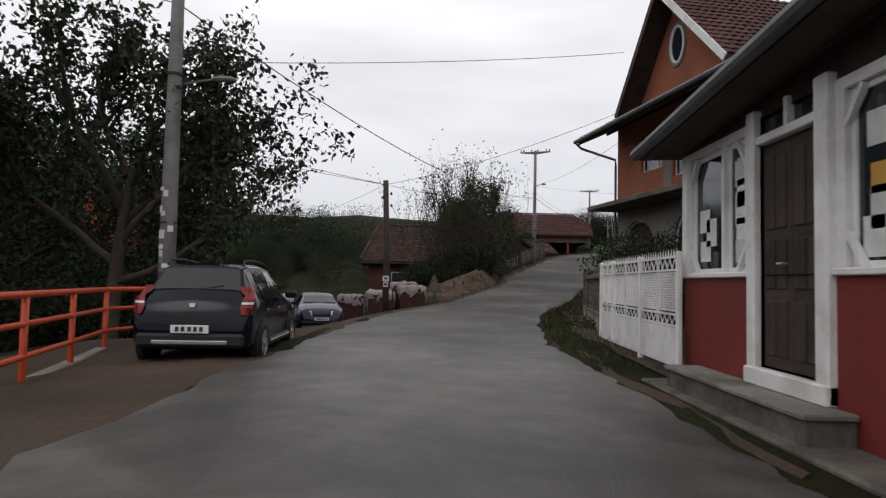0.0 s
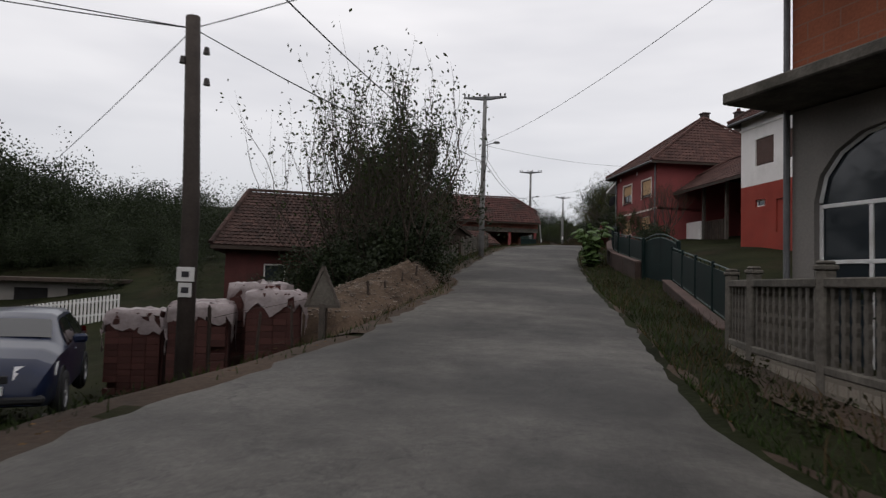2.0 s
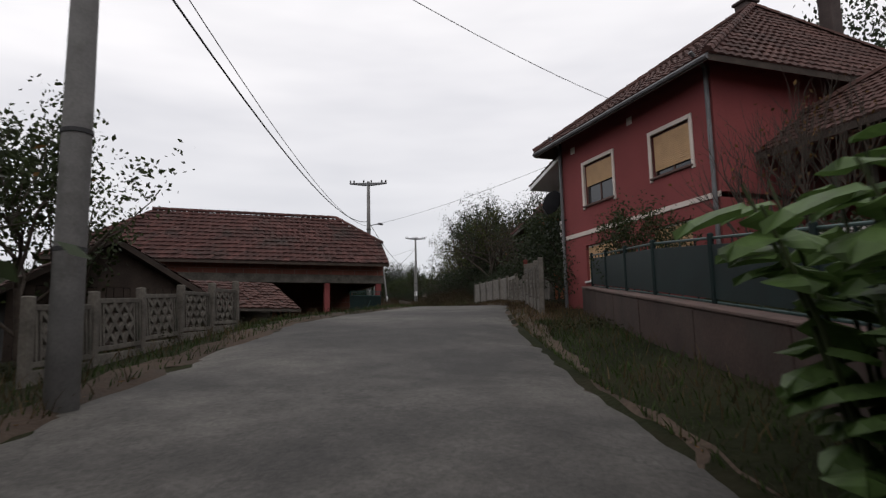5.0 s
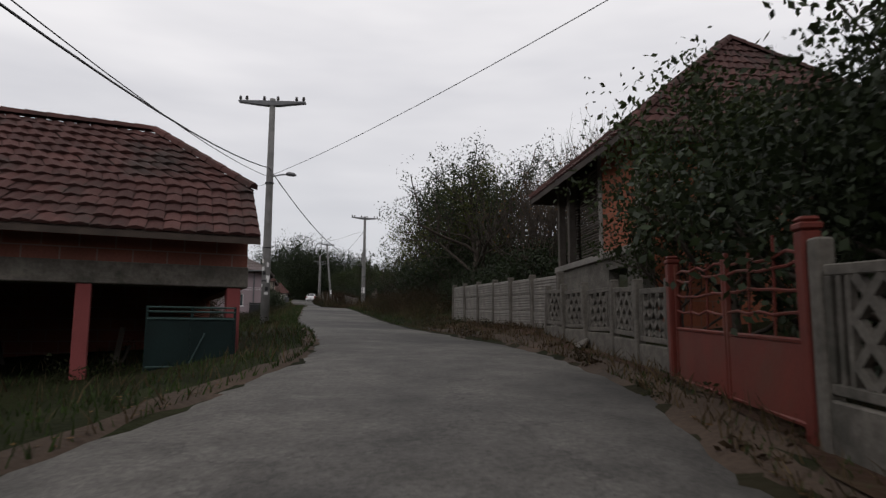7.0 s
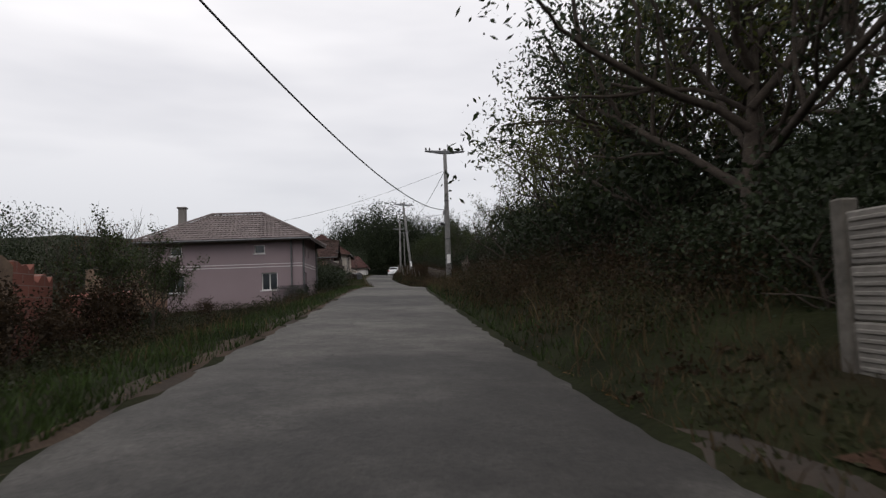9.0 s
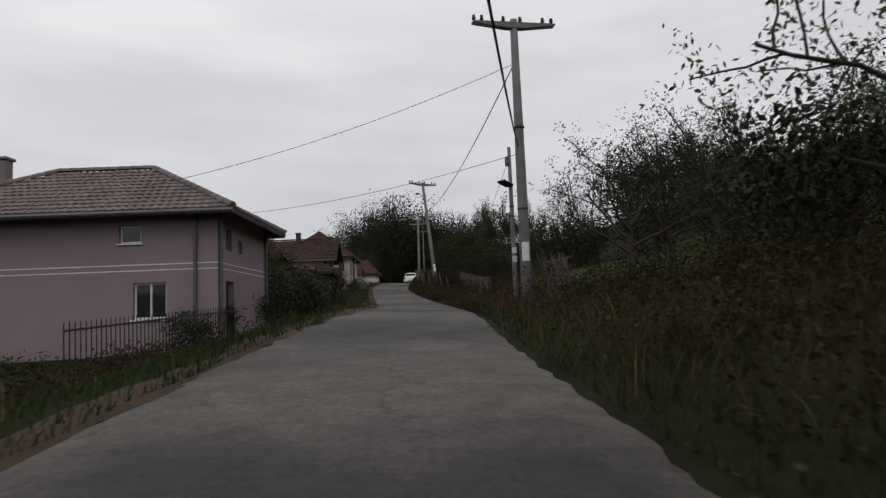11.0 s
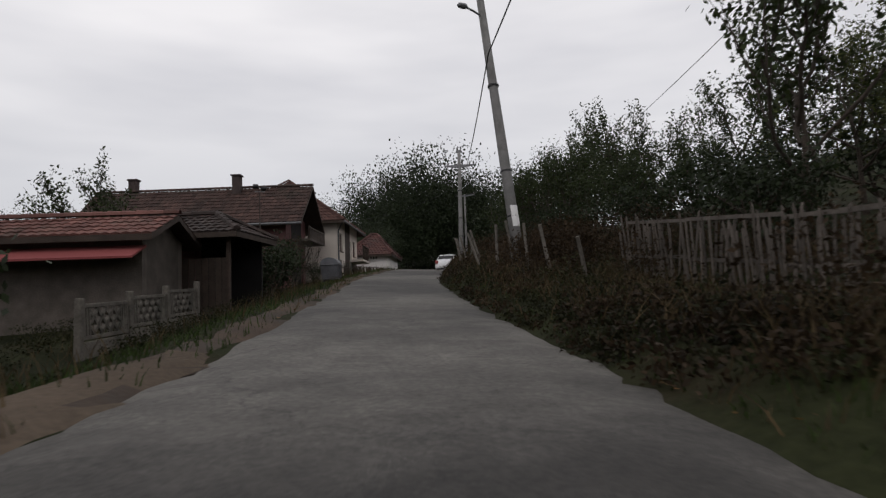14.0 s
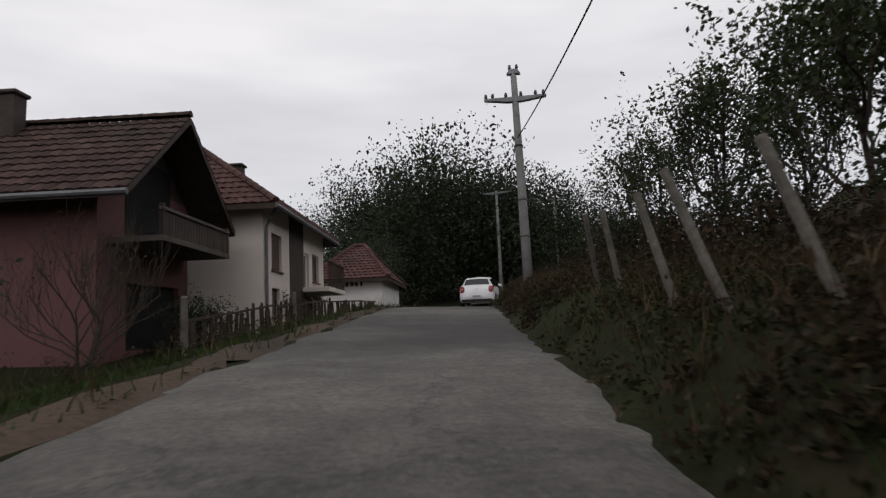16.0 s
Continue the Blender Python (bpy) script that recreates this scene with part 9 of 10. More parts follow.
def car(x, y, z, yaw, label, body, L=4.1, W=1.72, H=1.46, rails=False, rear=True, pitch=0.0, cladding=False, hatch=0.55, roll=0.0, tall_lamp=False):
    """A five-door hatchback with its rear at the origin, pointing along y; rear: the plate shows at the rear."""
    c = thing("car", Matrix.Translation((x, y, z)) @ pose(0, 0, 0, pitch, roll, yaw), label, "car")
    k = L / 4.1
    Y = np.array([0.0, 0.03, 0.09, 0.15, 0.26, hatch, 0.85, 1.6, 2.2, 2.45, 3.08, 3.5, 3.85, 4.03, 4.1]) * k
    T = np.array([0.60, 0.72, 0.90, 0.98, 1.08, H - 0.05, H - 0.01, H, H - 0.03, H - 0.1, 1.03, 0.96, 0.86, 0.72, 0.58])
    B = np.array([0.55, 0.66, 0.84, 0.9, 0.93, 0.93, 0.92, 0.9, 0.89, 0.89, 0.89, 0.86, 0.78, 0.66, 0.53])
    Wd = np.array([0.84, 0.90, 0.945, 0.96, 0.975, 0.99, 1.0, 1.0, 1.0, 0.995, 0.985, 0.965, 0.93, 0.85, 0.76]) * W / 2
    R = np.array([0.78, 0.82, 0.84, 0.83, 0.80, 0.665, 0.68, 0.69, 0.69, 0.69, 0.83, 0.83, 0.8, 0.72, 0.66]) * W / 2
    Z0 = np.array([0.36, 0.32, 0.28, 0.26, 0.24, 0.22, 0.2, 0.19, 0.19, 0.2, 0.22, 0.22, 0.24, 0.27, 0.3])
    def section(q):
        t, b, w, r, z0 = (float(np.interp(q, Y, a)) for a in (T, B, Wd, R, Z0))
        return [(w * 0.9, z0), (w * 0.985, z0 + 0.1), (w, min(0.58, b - 0.03)), (w * 0.975, b), (r, t - 0.05), (r * 0.86, t - 0.008), (0.0, t + 0.018)]
    ys = np.unique(np.concatenate([Y, np.linspace(0, L, 32)]))
    sh = Shape()
    n = 13
    rings = []
    for q in ys:
        p = section(q)
        rings.append([(a, q, b) for a, b in p] + [(-a, q, b) for a, b in p[-2::-1]])
    v = [p for r in rings for p in r]
    f = [(i * n + j, i * n + j + 1, (i + 1) * n + j + 1, (i + 1) * n + j) for i in range(len(ys) - 1) for j in range(n - 1)]
    f += [(i * n, (i + 1) * n, (i + 1) * n + n - 1, i * n + n - 1) for i in range(len(ys) - 1)]
    f += [tuple(range(n))[::-1], tuple((len(ys) - 1) * n + j for j in range(n))]
    sh.add(v, f)
    me = sh.mesh("body", body, True)
    me.set_sharp_from_angle(angle=radians(32))
    bd = part("body", me, None, c)
    # side glass
    def side_pane(y0, y1, name, sd, lo=0.1, hi=0.9, rake0=0.0, rake1=0.0):
        s = Shape()
        cols = []
        for a in np.linspace(0, 1, 5):
            col = []
            for h, dy in ((lo, 0), (hi, 1)):
                q = y0 + (y1 - y0) * a + dy * (rake0 * (1 - a) + rake1 * a)
                p = section(q)
                col.append((sd * (p[3][0] + (p[4][0] - p[3][0]) * h + 0.006), q, p[3][1] + (p[4][1] - p[3][1]) * h + 0.002))
            cols.append(col)
        s.add([p for col in cols for p in col], [(2 * i, 2 * i + 1, 2 * i + 3, 2 * i + 2) for i in range(4)])
        part(name, s, M_CARGLASS, c)
    for sd in (1, -1):
        side_pane(0.42 * k, 0.82 * k, "side_window", sd, rake0=0.14)
        side_pane(0.88 * k, 1.62 * k, "side_window", sd)
        side_pane(1.7 * k, 2.72 * k, "side_window", sd, rake1=-0.4)
    def glass_sheet(name, y0, y1, w, lift=0.014):
        s = Shape()
        rows = []
        for a in np.linspace(0, 1, 6):
            q = y0 + (y1 - y0) * a
            t, r = float(np.interp(q, Y, T)), float(np.interp(q, Y, R))
            rows.append([(r * w * u, q, t + lift - 0.018 * (1 - math.sqrt(1 - 0.9 * u * u)) * 1.6) for u in np.linspace(-1, 1, 9)])
        s.add([p for r in rows for p in r], [(9 * i + j, 9 * i + j + 1, 9 * i + 10 + j, 9 * i + 9 + j) for i in range(5) for j in range(8)])
        return part(name, s, M_CARGLASS, c, smooth=True)
    rw = glass_sheet("rear_window", 0.27 * k, (hatch - 0.04) * k, 0.9, 0.028)
    glass_sheet("windscreen", 2.5 * k, 3.02 * k, 0.92, 0.026)
    s = Shape()
    s.bar((0.02, 0.3 * k - 0.03, 1.11), (0.36, 0.34 * k - 0.035, 1.17), 0.014, 0.014)
    part("wiper", s, M_BLACKPLASTIC, rw)
    # lamps wrapped round the corners
    def rear_y(zz):
        return float(np.interp(zz, T[:6], Y[:6]))
    for sd in (1, -1):
        s = Shape()
        rows = []
        for zz, inner in ((0.76, 0.8), (0.86, 0.76), (0.98, 0.79), (1.08, 0.83), (1.16, 0.87)) if tall_lamp else ((0.74, 0.72), (0.86, 0.66), (0.97, 0.68), (1.03, 0.74)):
            q = rear_y(zz)
            w = float(np.interp(q + 0.1, Y, Wd)) * (1.0 if zz < 1.04 else 0.93 if zz < 1.1 else 0.87)
            rows.append([(sd * W / 2 * inner, q - 0.02, zz), (sd * w * (0.9 if zz < 1.04 else 0.8), q - 0.012, zz), (sd * (w * 0.975 + 0.006), q + 0.05, zz), (sd * (w * 0.985 + 0.008), q + ((0.1 if tall_lamp else 0.22) if zz < 0.9 else 0.12 if tall_lamp else 0.3), zz + 0.02)])
        s.add([p for r in rows for p in r], [(4 * i + j, 4 * i + j + 1, 4 * i + 5 + j, 4 * i + 4 + j) for i in range(len(rows) - 1) for j in range(3)])
        lamp = part("tail_lamp", s, M_LAMPRED, c)
        lens = Shape()
        out = Vector((sd * 0.004, -0.006, 0))
        lo, hi = [Vector(p) for p in rows[1][:3]], [Vector(p) for p in rows[2][:3]]
        lens.add([p + (q - p) * e + out for e in (0.4, 0.65) for p, q in zip(lo, hi)], [(0, 1, 4, 3), (1, 2, 5, 4)])
        part("reversing_lens", lens, M_LAMPCLEAR if tall_lamp else M_LAMPPALE, lamp)
        s = Shape()
        rows = []
        for zz, dy in ((0.62, 0.05), (0.7, 0.1), (0.78, 0.2)):
            rows.append([(sd * W / 2 * 0.42, L - dy * 0.6 * k + 0.012, zz), (sd * W / 2 * 0.68, L - dy * k + 0.0, zz), (sd * W / 2 * 0.86, L - dy * k - 0.13, zz), (sd * W / 2 * 0.955, L - dy * k - 0.32, zz + 0.01)])
        s.add([p for r in rows for p in r], [(4 * i + j, 4 * i + j + 1, 4 * i + 5 + j, 4 * i + 4 + j) for i in range(2) for j in range(3)])
        part("headlamp", s, M_LAMPCLEAR, c)
        s = Shape()
        s.box(sd * W / 2 - (0.0 if sd > 0 else 0.2), sd * W / 2 + (0.2 if sd > 0 else 0.0), 2.5 * k, 2.62 * k, 0.95, 1.08, 0.035)
        part("wing_mirror", s, body, c)
        for yy in (1.05 * k, 1.95 * k):
            s = Shape()
            s.box(sd * W / 2 * 0.985 - 0.012, sd * W / 2 * 0.985 + 0.022, yy - 0.09, yy + 0.09, 0.79, 0.815, 0.008)
            part("door_handle", s, body, c)
        for yy in (0.85 * k, 1.66 * k, 2.62 * k):
            s = Shape()
            q = [section(yy)[j] for j in (1, 2, 3)]
            s.add([(sd * (a + 0.002), yy + e, b) for a, b in q for e in (-0.004, 0.004)], [(0, 1, 3, 2), (2, 3, 5, 4)])
            part("door_seam", s, M_INK, c)
        for yy in (0.72 * k, 3.26 * k):
            a = Shape()
            a.disc((sd * (W / 2 - 0.048), yy, 0.33), 0.365, (1, 0, 0), 0.08, 24)
            part("wheel_arch", a, M_BLACKPLASTIC, c)
            w = part("wheel", WHEELS[0].copy(), None, c)
            w.name = "wheel"
            mt = Matrix.Translation((sd * (W / 2 - 0.06), yy, 0.31)) @ pose(0, 0, 0, 0, 0, 0 if sd > 0 else 180)
            w.matrix_basis = mt
            part("rim", WHEELS[1], None, w)
            part("brake", WHEELS[2], None, w)
        if rails:
            s = Shape()
            s.tube([(sd * W / 2 * 0.64, q, h) for q, h in ((0.62, H - 0.03), (0.72, H + 0.045), (1.4, H + 0.06), (2.1, H + 0.03), (2.22, H - 0.03))], 0.02, 6)
            part("roof_rail", s, M_BLACKPLASTIC, c)
            s = Shape()
            s.box(sd * W / 2 - 0.03, sd * W / 2 + 0.03, 1.12, 2.85, 0.24, 0.36, 0.02)
            sill = part("side_skirt", s, M_BLACKPLASTIC, c)
            s = Shape()
            s.box(sd * W / 2 - 0.02, sd * W / 2 + 0.045, 1.15, 2.8, 0.3, 0.33, 0.008)
            part("trim_strip", s, M_RIM, sill)
    # bumpers
    dark = M_BLACKPLASTIC
    for y0, y1, nm in ((-0.035, 0.12, "rear_bumper"), (L - 0.12, L + 0.03, "front_bumper")):
        s = Shape()
        s.box(-W / 2 * 0.86, W / 2 * 0.86, y0, y1, 0.3, 0.42 if not cladding else 0.5, 0.04)
        bp = part(nm, s, dark, c)
        if cladding and y0 < 1:
            s = Shape()
            s.box(-W / 2 * 0.6, W / 2 * 0.6, y0 - 0.012, y0 + 0.03, 0.34, 0.4, 0.012)
            part("bumper_strip", s, M_RIM, bp)
    s = Shape()
    s.box(-0.3, 0.3, L - 0.02, L + 0.012, 0.58, 0.68, 0.01)
    part("grille", s, M_BLACKPLASTIC, c)
    for y0, zz in ((-0.03, 0.5), (L + 0.035, 0.44)):
        s = Shape()
        s.box(-0.26, 0.26, y0 - 0.012, y0 + 0.02, zz, zz + 0.112, 0.004)
        pl = part("number_plate", s, M_PLATE, c)
        e = y0 - 0.016 if y0 < 1 else y0 + 0.024
        for q in (-0.17, -0.09, 0.0, 0.08, 0.16):
            s = Shape()
            s.box(q - 0.025, q + 0.025, e - 0.002, e + 0.002, zz + 0.025, zz + 0.09)
            part("bar", s, M_INK, pl)
    s = Shape()
    s.add([(-0.045, rear_y(0.9) - 0.03, 0.915), (0.045, rear_y(0.9) - 0.03, 0.915), (0.03, rear_y(0.86) - 0.03, 0.86), (-0.03, rear_y(0.86) - 0.03, 0.86), (-0.045, rear_y(0.9), 0.915), (0.045, rear_y(0.9), 0.915), (0.03, rear_y(0.86), 0.86), (-0.03, rear_y(0.86), 0.86)], [(0, 1, 2, 3), (0, 4, 5, 1), (3, 2, 6, 7), (0, 3, 7, 4), (1, 5, 6, 2)])
    part("badge", s, M_RIM, c)
    return c


car(-2.15, 5.78, -0.1, 3.3, "dark blue-black hatchback with roof rails parked on the dirt", M_CARDARK, 4.0, 1.73, 1.5, True, cladding=True, tall_lamp=True)
car(-4.4, 14.1, gz(-4.4, 14.1) - 0.02, 14, "red hatchback parked behind the dark car", M_CARRED, 3.9, 1.66, 1.42)
car(-3.95, 24.35, -0.72, 195, "dark blue hatchback parked nose out on the grass", M_CARBLUE, 4.1, 1.66, 1.4)
car(-13.2, 42.6, gz(-14, 43) - 0.02, 95, "white car parked in the yard across the lower ground", M_CARWHITE, 4.0, 1.65, 1.4)
wx, wy = 44.7, 169.5
car(wx, wy, gz(wx, wy) + 0.06, -21, "white hatchback with red tail lamps driving up the road", M_CARWHITE, 4.2, 1.76, 1.46, pitch=4.0)

# ---- loose things ----
def brick_pallet(x, y, z, yaw, rows, w, d, seed):
    """Bricks in courses on a timber pallet, wrapped in torn plastic sheet."""
    p = thing("brick_pallet", Matrix.Translation((x, y, z)) @ pose(0, 0, 0, 0, 0, yaw), "pallet of red bricks under torn pinkish plastic wrap", "brick pallet", "brick pallets on the verge")
    rnd = random.Random(seed)
    s = Shape()
    for q in (0.05, d / 2 - 0.05, d - 0.15):
        s.box(0, w, q, q + 0.1, 0, 0.1, 0.006)
    part("skid", s, M_WOOD, p)
    s = Shape()
    s.box(0, w, 0, d, 0.1, 0.125, 0.004)
    part("deck", s, M_WOOD, p)
    b = Shape()
    b.box(0, 0.245, 0, 0.12, 0, 0.118, 0.005)
    bm_ = b.mesh("brick", M_BRICK)
    nx_, h = int(w / 0.25), 0.122
    for r in range(rows):
        for i in range(nx_):
            for yy in (0.0, d - 0.12):
                if rnd.random() < 0.97:
                    ob = part("brick", bm_, None, p)
                    ob.matrix_basis = Matrix.Translation((i * 0.25 + 0.003, yy + rnd.uniform(-0.008, 0.008), 0.126 + r * h))
    s = Shape()
    s.box(0.06, w - 0.06, 0.121, d - 0.121, 0.126, 0.126 + rows * h)
    part("brick_core", s, M_BRICK, p)
    # crumpled sheet over the top and part of the sides
    zt = 0.126 + rows * h + 0.012
    nu, nv = 16, 14
    v, f = [], []
    rs = np.random.RandomState(seed)
    for j in range(nv + 1):
        for i in range(nu + 1):
            u, q = i / nu * (w + 0.7) - 0.35, j / nv * (d + 0.7) - 0.35
            ox, oy = max(0, -u, u - w), max(0, -q, q - d)
            xx, yy = min(max(u, -0.025), w + 0.025), min(max(q, -0.025), d + 0.025)
            drop = (ox + oy) * (0.5 + 0.9 * rs.rand())
            v.append((xx + rs.randn() * 0.012 * (1 + ox * 2), yy + rs.randn() * 0.012 * (1 + oy * 2), zt + abs(rs.randn()) * (0.035 if ox + oy == 0 else 0.012) - drop))
    for j in range(nv):
        for i in range(nu):
            if rs.rand() < 0.93:
                f.append((j * (nu + 1) + i, j * (nu + 1) + i + 1, (j + 1) * (nu + 1) + i + 1, (j + 1) * (nu + 1) + i))
    s = Shape()
    s.add(v, f)
    part("plastic_wrap", s, M_PLASTIC, p, "torn translucent plastic wrap", smooth=True)


for k, (x, y, r, yw) in enumerate(((-3.0, 24.9, 13, 4), (-1.75, 24.7, 13, 2), (-1.6, 23.9, 12, 5), (-0.75, 25.1, 14, -3), (-0.3, 24.3, 12, 8))):
    brick_pallet(x, y, min(-0.6, gz(x + 0.5, y + 0.5) + 0.02), yw, r, 1.1, 0.95, 50 + k)
rnd = random.Random(77)
for k in range(7):
    s = Shape()
    n = 6
    s.add([(0.22 * math.cos(a) * rnd.uniform(0.5, 1), 0.16 * math.sin(a) * rnd.uniform(0.5, 1), rnd.uniform(0.0, 0.07)) for a in [2 * math.pi * j / n for j in range(n)]] + [(0, 0, 0.09)], [(j, (j + 1) % n, n) for j in range(n)])
    x, y = -2.2 + rnd.uniform(-1.0, 1.2), 22.9 + rnd.uniform(-0.9, 0.3)
    single("plastic_scrap", s, M_PLASTIC, "crumpled scrap of torn plastic wrap on the grass", "litter", Matrix.Translation((x, y, gz(x, y))), "plastic scraps")
# small gabled board on a post
t = thing("gabled_notice_board", Matrix.Translation((1.15, 23.4, gz(1.15, 23.4))) @ pose(0, 0, 0, 0, 0, -10), "small grey gabled board on a post by the pallets", "board")
zb = 0.8 - gz(1.15, 23.4)
s = Shape()
s.box(-0.05, 0.05, -0.05, 0.05, -0.4, zb + 0.05, 0.01)
part("post", s, M_WOOD, t)
for a, b in (((-0.3, 0, zb), (0.0, 0, zb + 0.72)), ((0.3, 0, zb), (0.0, 0, zb + 0.72)), ((-0.32, 0, zb), (0.32, 0, zb))):
    s = Shape()
    s.bar(a, b, 0.06, 0.05)
    part("beam", s, M_WOOD, t)
s = Shape()
s.prism([(-0.26, zb), (0.26, zb), (0.0, zb + 0.64)], 0.0, 0.02)
part("board", s, M_CONCOLD, t)


def earth_heap():
    """A long heap of stony earth along the road."""
    rs = np.random.RandomState(5)
    ss, ll = np.arange(27.8, 40.2, 0.18), np.arange(-6.0, -2.2, 0.13)
    px, py = np.interp(ss, CS, CX), np.interp(ss, CS, CY)
    S_, L_ = np.meshgrid(ss, ll, indexing="ij")
    X = np.interp(S_, CS, CX) + L_ * np.interp(S_, CS, DY)
    Y_ = np.interp(S_, CS, CY) - L_ * np.interp(S_, CS, DX)
    g0 = heights(X.ravel(), Y_.ravel()).reshape(X.shape)
    ridge = -3.3 + 0.15 * np.sin(S_ * 0.8)
    wid = np.where(L_ > ridge, 0.85, 2.2)
    endf = np.interp(S_, [28.2, 29.5, 31, 32.5, 35, 37, 38.5, 39.9], [0, 0.42, 0.6, 0.85, 1.0, 0.72, 0.42, 0])
    hh = np.clip(1 - np.abs(L_ - ridge) / wid, 0, 1)
    lum = 1 + 0.08 * np.sin(S_ * 2.1 + 1) + 0.05 * np.sin(S_ * 5.3)
    road_z = np.interp(S_, CS, CZ)
    target = road_z - 0.25 + 0.98 * hh ** 0.8 * endf * lum + rs.randn(*S_.shape) * 0.025
    Z_ = np.maximum(np.where(endf * hh > 0.02, target, g0 - 0.1), g0 - 0.1)
    idx = np.arange(X.size).reshape(X.shape)
    fc = np.stack([idx[:-1, :-1], idx[1:, :-1], idx[1:, 1:], idx[:-1, 1:]], -1).reshape(-1, 4)
    me = bpy.data.meshes.new("earth_heap")
    me.from_pydata(np.stack([X.ravel(), Y_.ravel(), Z_.ravel()], 1).tolist(), [], fc.tolist())
    me.materials.append(M_HEAP)
    me.shade_smooth()
    heap = tagged(new("earth_heap", me), "long heap of brown stony earth beside the road", "earth heap")
    # stones on its skin
    ok = (endf * hh > 0.03).ravel()
    pick = rs.choice(np.nonzero(ok)[0], 7000)
    st = Shape()
    for i in pick:
        r = 0.01 + 0.03 * rs.rand() ** 2.2
        c = np.array([X.ravel()[i] + rs.uniform(-0.1, 0.1), Y_.ravel()[i] + rs.uniform(-0.1, 0.1), Z_.ravel()[i] - r * 0.1])
        q = rs.rand(6) * 0.5 + 0.7
        st.add([c + r * np.array(v) * q[k] for k, v in enumerate(((1, 0, 0), (-1, 0, 0), (0, 1, 0), (0, -1, 0), (0, 0, 0.8), (0, 0, -0.8)))], [(0, 2, 4), (2, 1, 4), (1, 3, 4), (3, 0, 4), (2, 0, 5), (1, 2, 5), (3, 1, 5), (0, 3, 5)])
    tagged(part("stone", st, M_GRAVEL, heap), kind="stuff")


earth_heap()


def waste_container(x, y, z, yaw, size):
    c = thing("waste_container", Matrix.Translation((x, y, z)) @ pose(0, 0, 0, 0, 0, yaw) @ Matrix.Scale(size, 4), "galvanised waste container with a rounded lid on the verge", "waste bin")
    s = Shape()
    v = [(-0.55, -0.4, 0.18), (0.55, -0.4, 0.18), (0.55, 0.4, 0.18), (-0.55, 0.4, 0.18), (-0.66, -0.5, 1.02), (0.66, -0.5, 1.02), (0.66, 0.5, 1.02), (-0.66, 0.5, 1.02)]
    s.add(v, [(3, 2, 1, 0), (0, 1, 5, 4), (1, 2, 6, 5), (2, 3, 7, 6), (3, 0, 4, 7)])
    part("bin_body", s, M_BIN, c)
    s = Shape()
    n = 10
    arc = [(0.52 * math.cos(math.pi * k / n), 1.03 + 0.4 * math.sin(math.pi * k / n)) for k in range(n + 1)]
    s.add([(x_, a, b) for x_ in (-0.68, 0.68) for a, b in arc], [(k, k + 1, k + 12, k + 11) for k in range(n)] + [tuple(range(n + 1)), tuple(range(21, 10, -1))])
    part("lid", s, M_BIN, c)
    s = Shape()
    s.box(-0.7, 0.7, -0.54, 0.54, 0.98, 1.05, 0.02)
    part("rim", s, M_BIN, c)
    for q in (-0.45, 0.0, 0.45):
        s = Shape()
        s.box(q - 0.03, q + 0.03, -0.52, -0.42, 0.25, 0.98, 0.01)
        part("rib", s, M_BIN, c)
    for q in (-0.45, 0.45):
        for w in (-0.3, 0.3):
            s = Shape()
            s.disc((q, w, 0.09), 0.09, (1, 0, 0), 0.05, 12)
            part("castor", s, M_TYRE, c)
        s = Shape()
        s.tube([(q * 1.55, -0.2, 1.0), (q * 1.7, 0, 1.0), (q * 1.55, 0.2, 1.0)], 0.02, 6)
        part("lift_pin", s, M_STEEL, c)


waste_container(34.27, 140.8, gz(34.27, 140.8) - 0.02, 76, 0.57)


def leafy_plant(x, y):
    """A tall plant with big soft leaves by the fence."""
    t = thing("big_leaved_plant", Matrix.Translation((x, y, gz(x, y))), "tall plant with large floppy green leaves", "plant")
    rs = np.random.RandomState(8)
    for k in range(13):
        a = k * 2.4
        d = np.array([math.cos(a), math.sin(a)]) * (0.2 + 0.55 * rs.rand())
        h = 1.1 + 0.95 * rs.rand()
        s = Shape()
        p = [np.array([d[0] * 0.2, d[1] * 0.2, -0.1]), np.array([d[0] * 0.6, d[1] * 0.6, h * 0.6]), np.array([d[0], d[1], h])]
        s.tube(p, [0.022, 0.016, 0.009], 5)
        part("stem", s, M_LEAF, t)
        for q in range(9):
            f = 0.15 + 0.85 * (q + rs.rand()) / 9
            c = p[0] * (1 - f) ** 2 + 2 * p[1] * f * (1 - f) + p[2] * f * f
            b = rs.rand() * 6.28
            size = 0.16 + 0.16 * rs.rand()
            dr = np.array([math.cos(b), math.sin(b), 0.1 - 0.6 * rs.rand()])
            dr /= np.linalg.norm(dr)
            sd = np.array([-math.sin(b), math.cos(b), 0])
            c = c + dr * size * 0.7
            up = np.cross(sd, dr) * (-1)
            pts = [c - dr * size * 0.55]
            prof = ((-0.55, 0.32), (-0.3, 0.62), (0.05, 0.66), (0.45, 0.42), (0.8, 0.0))
            le = Shape()
            le.add([c + dr * size * u + sd * size * w * e + up * (-0.18 * size * abs(e) - 0.25 * size * max(0, u) ** 2) for u, w in prof for e in (-1, 0, 1)], [(3 * i + j, 3 * i + j + 1, 3 * i + 4 + j, 3 * i + 3 + j) for i in range(4) for j in range(2)])
            part("leaf", le, M_BIGLEAF, t)


leafy_plant(12.25, 39.3)
leafy_plant(12.6, 40.2)
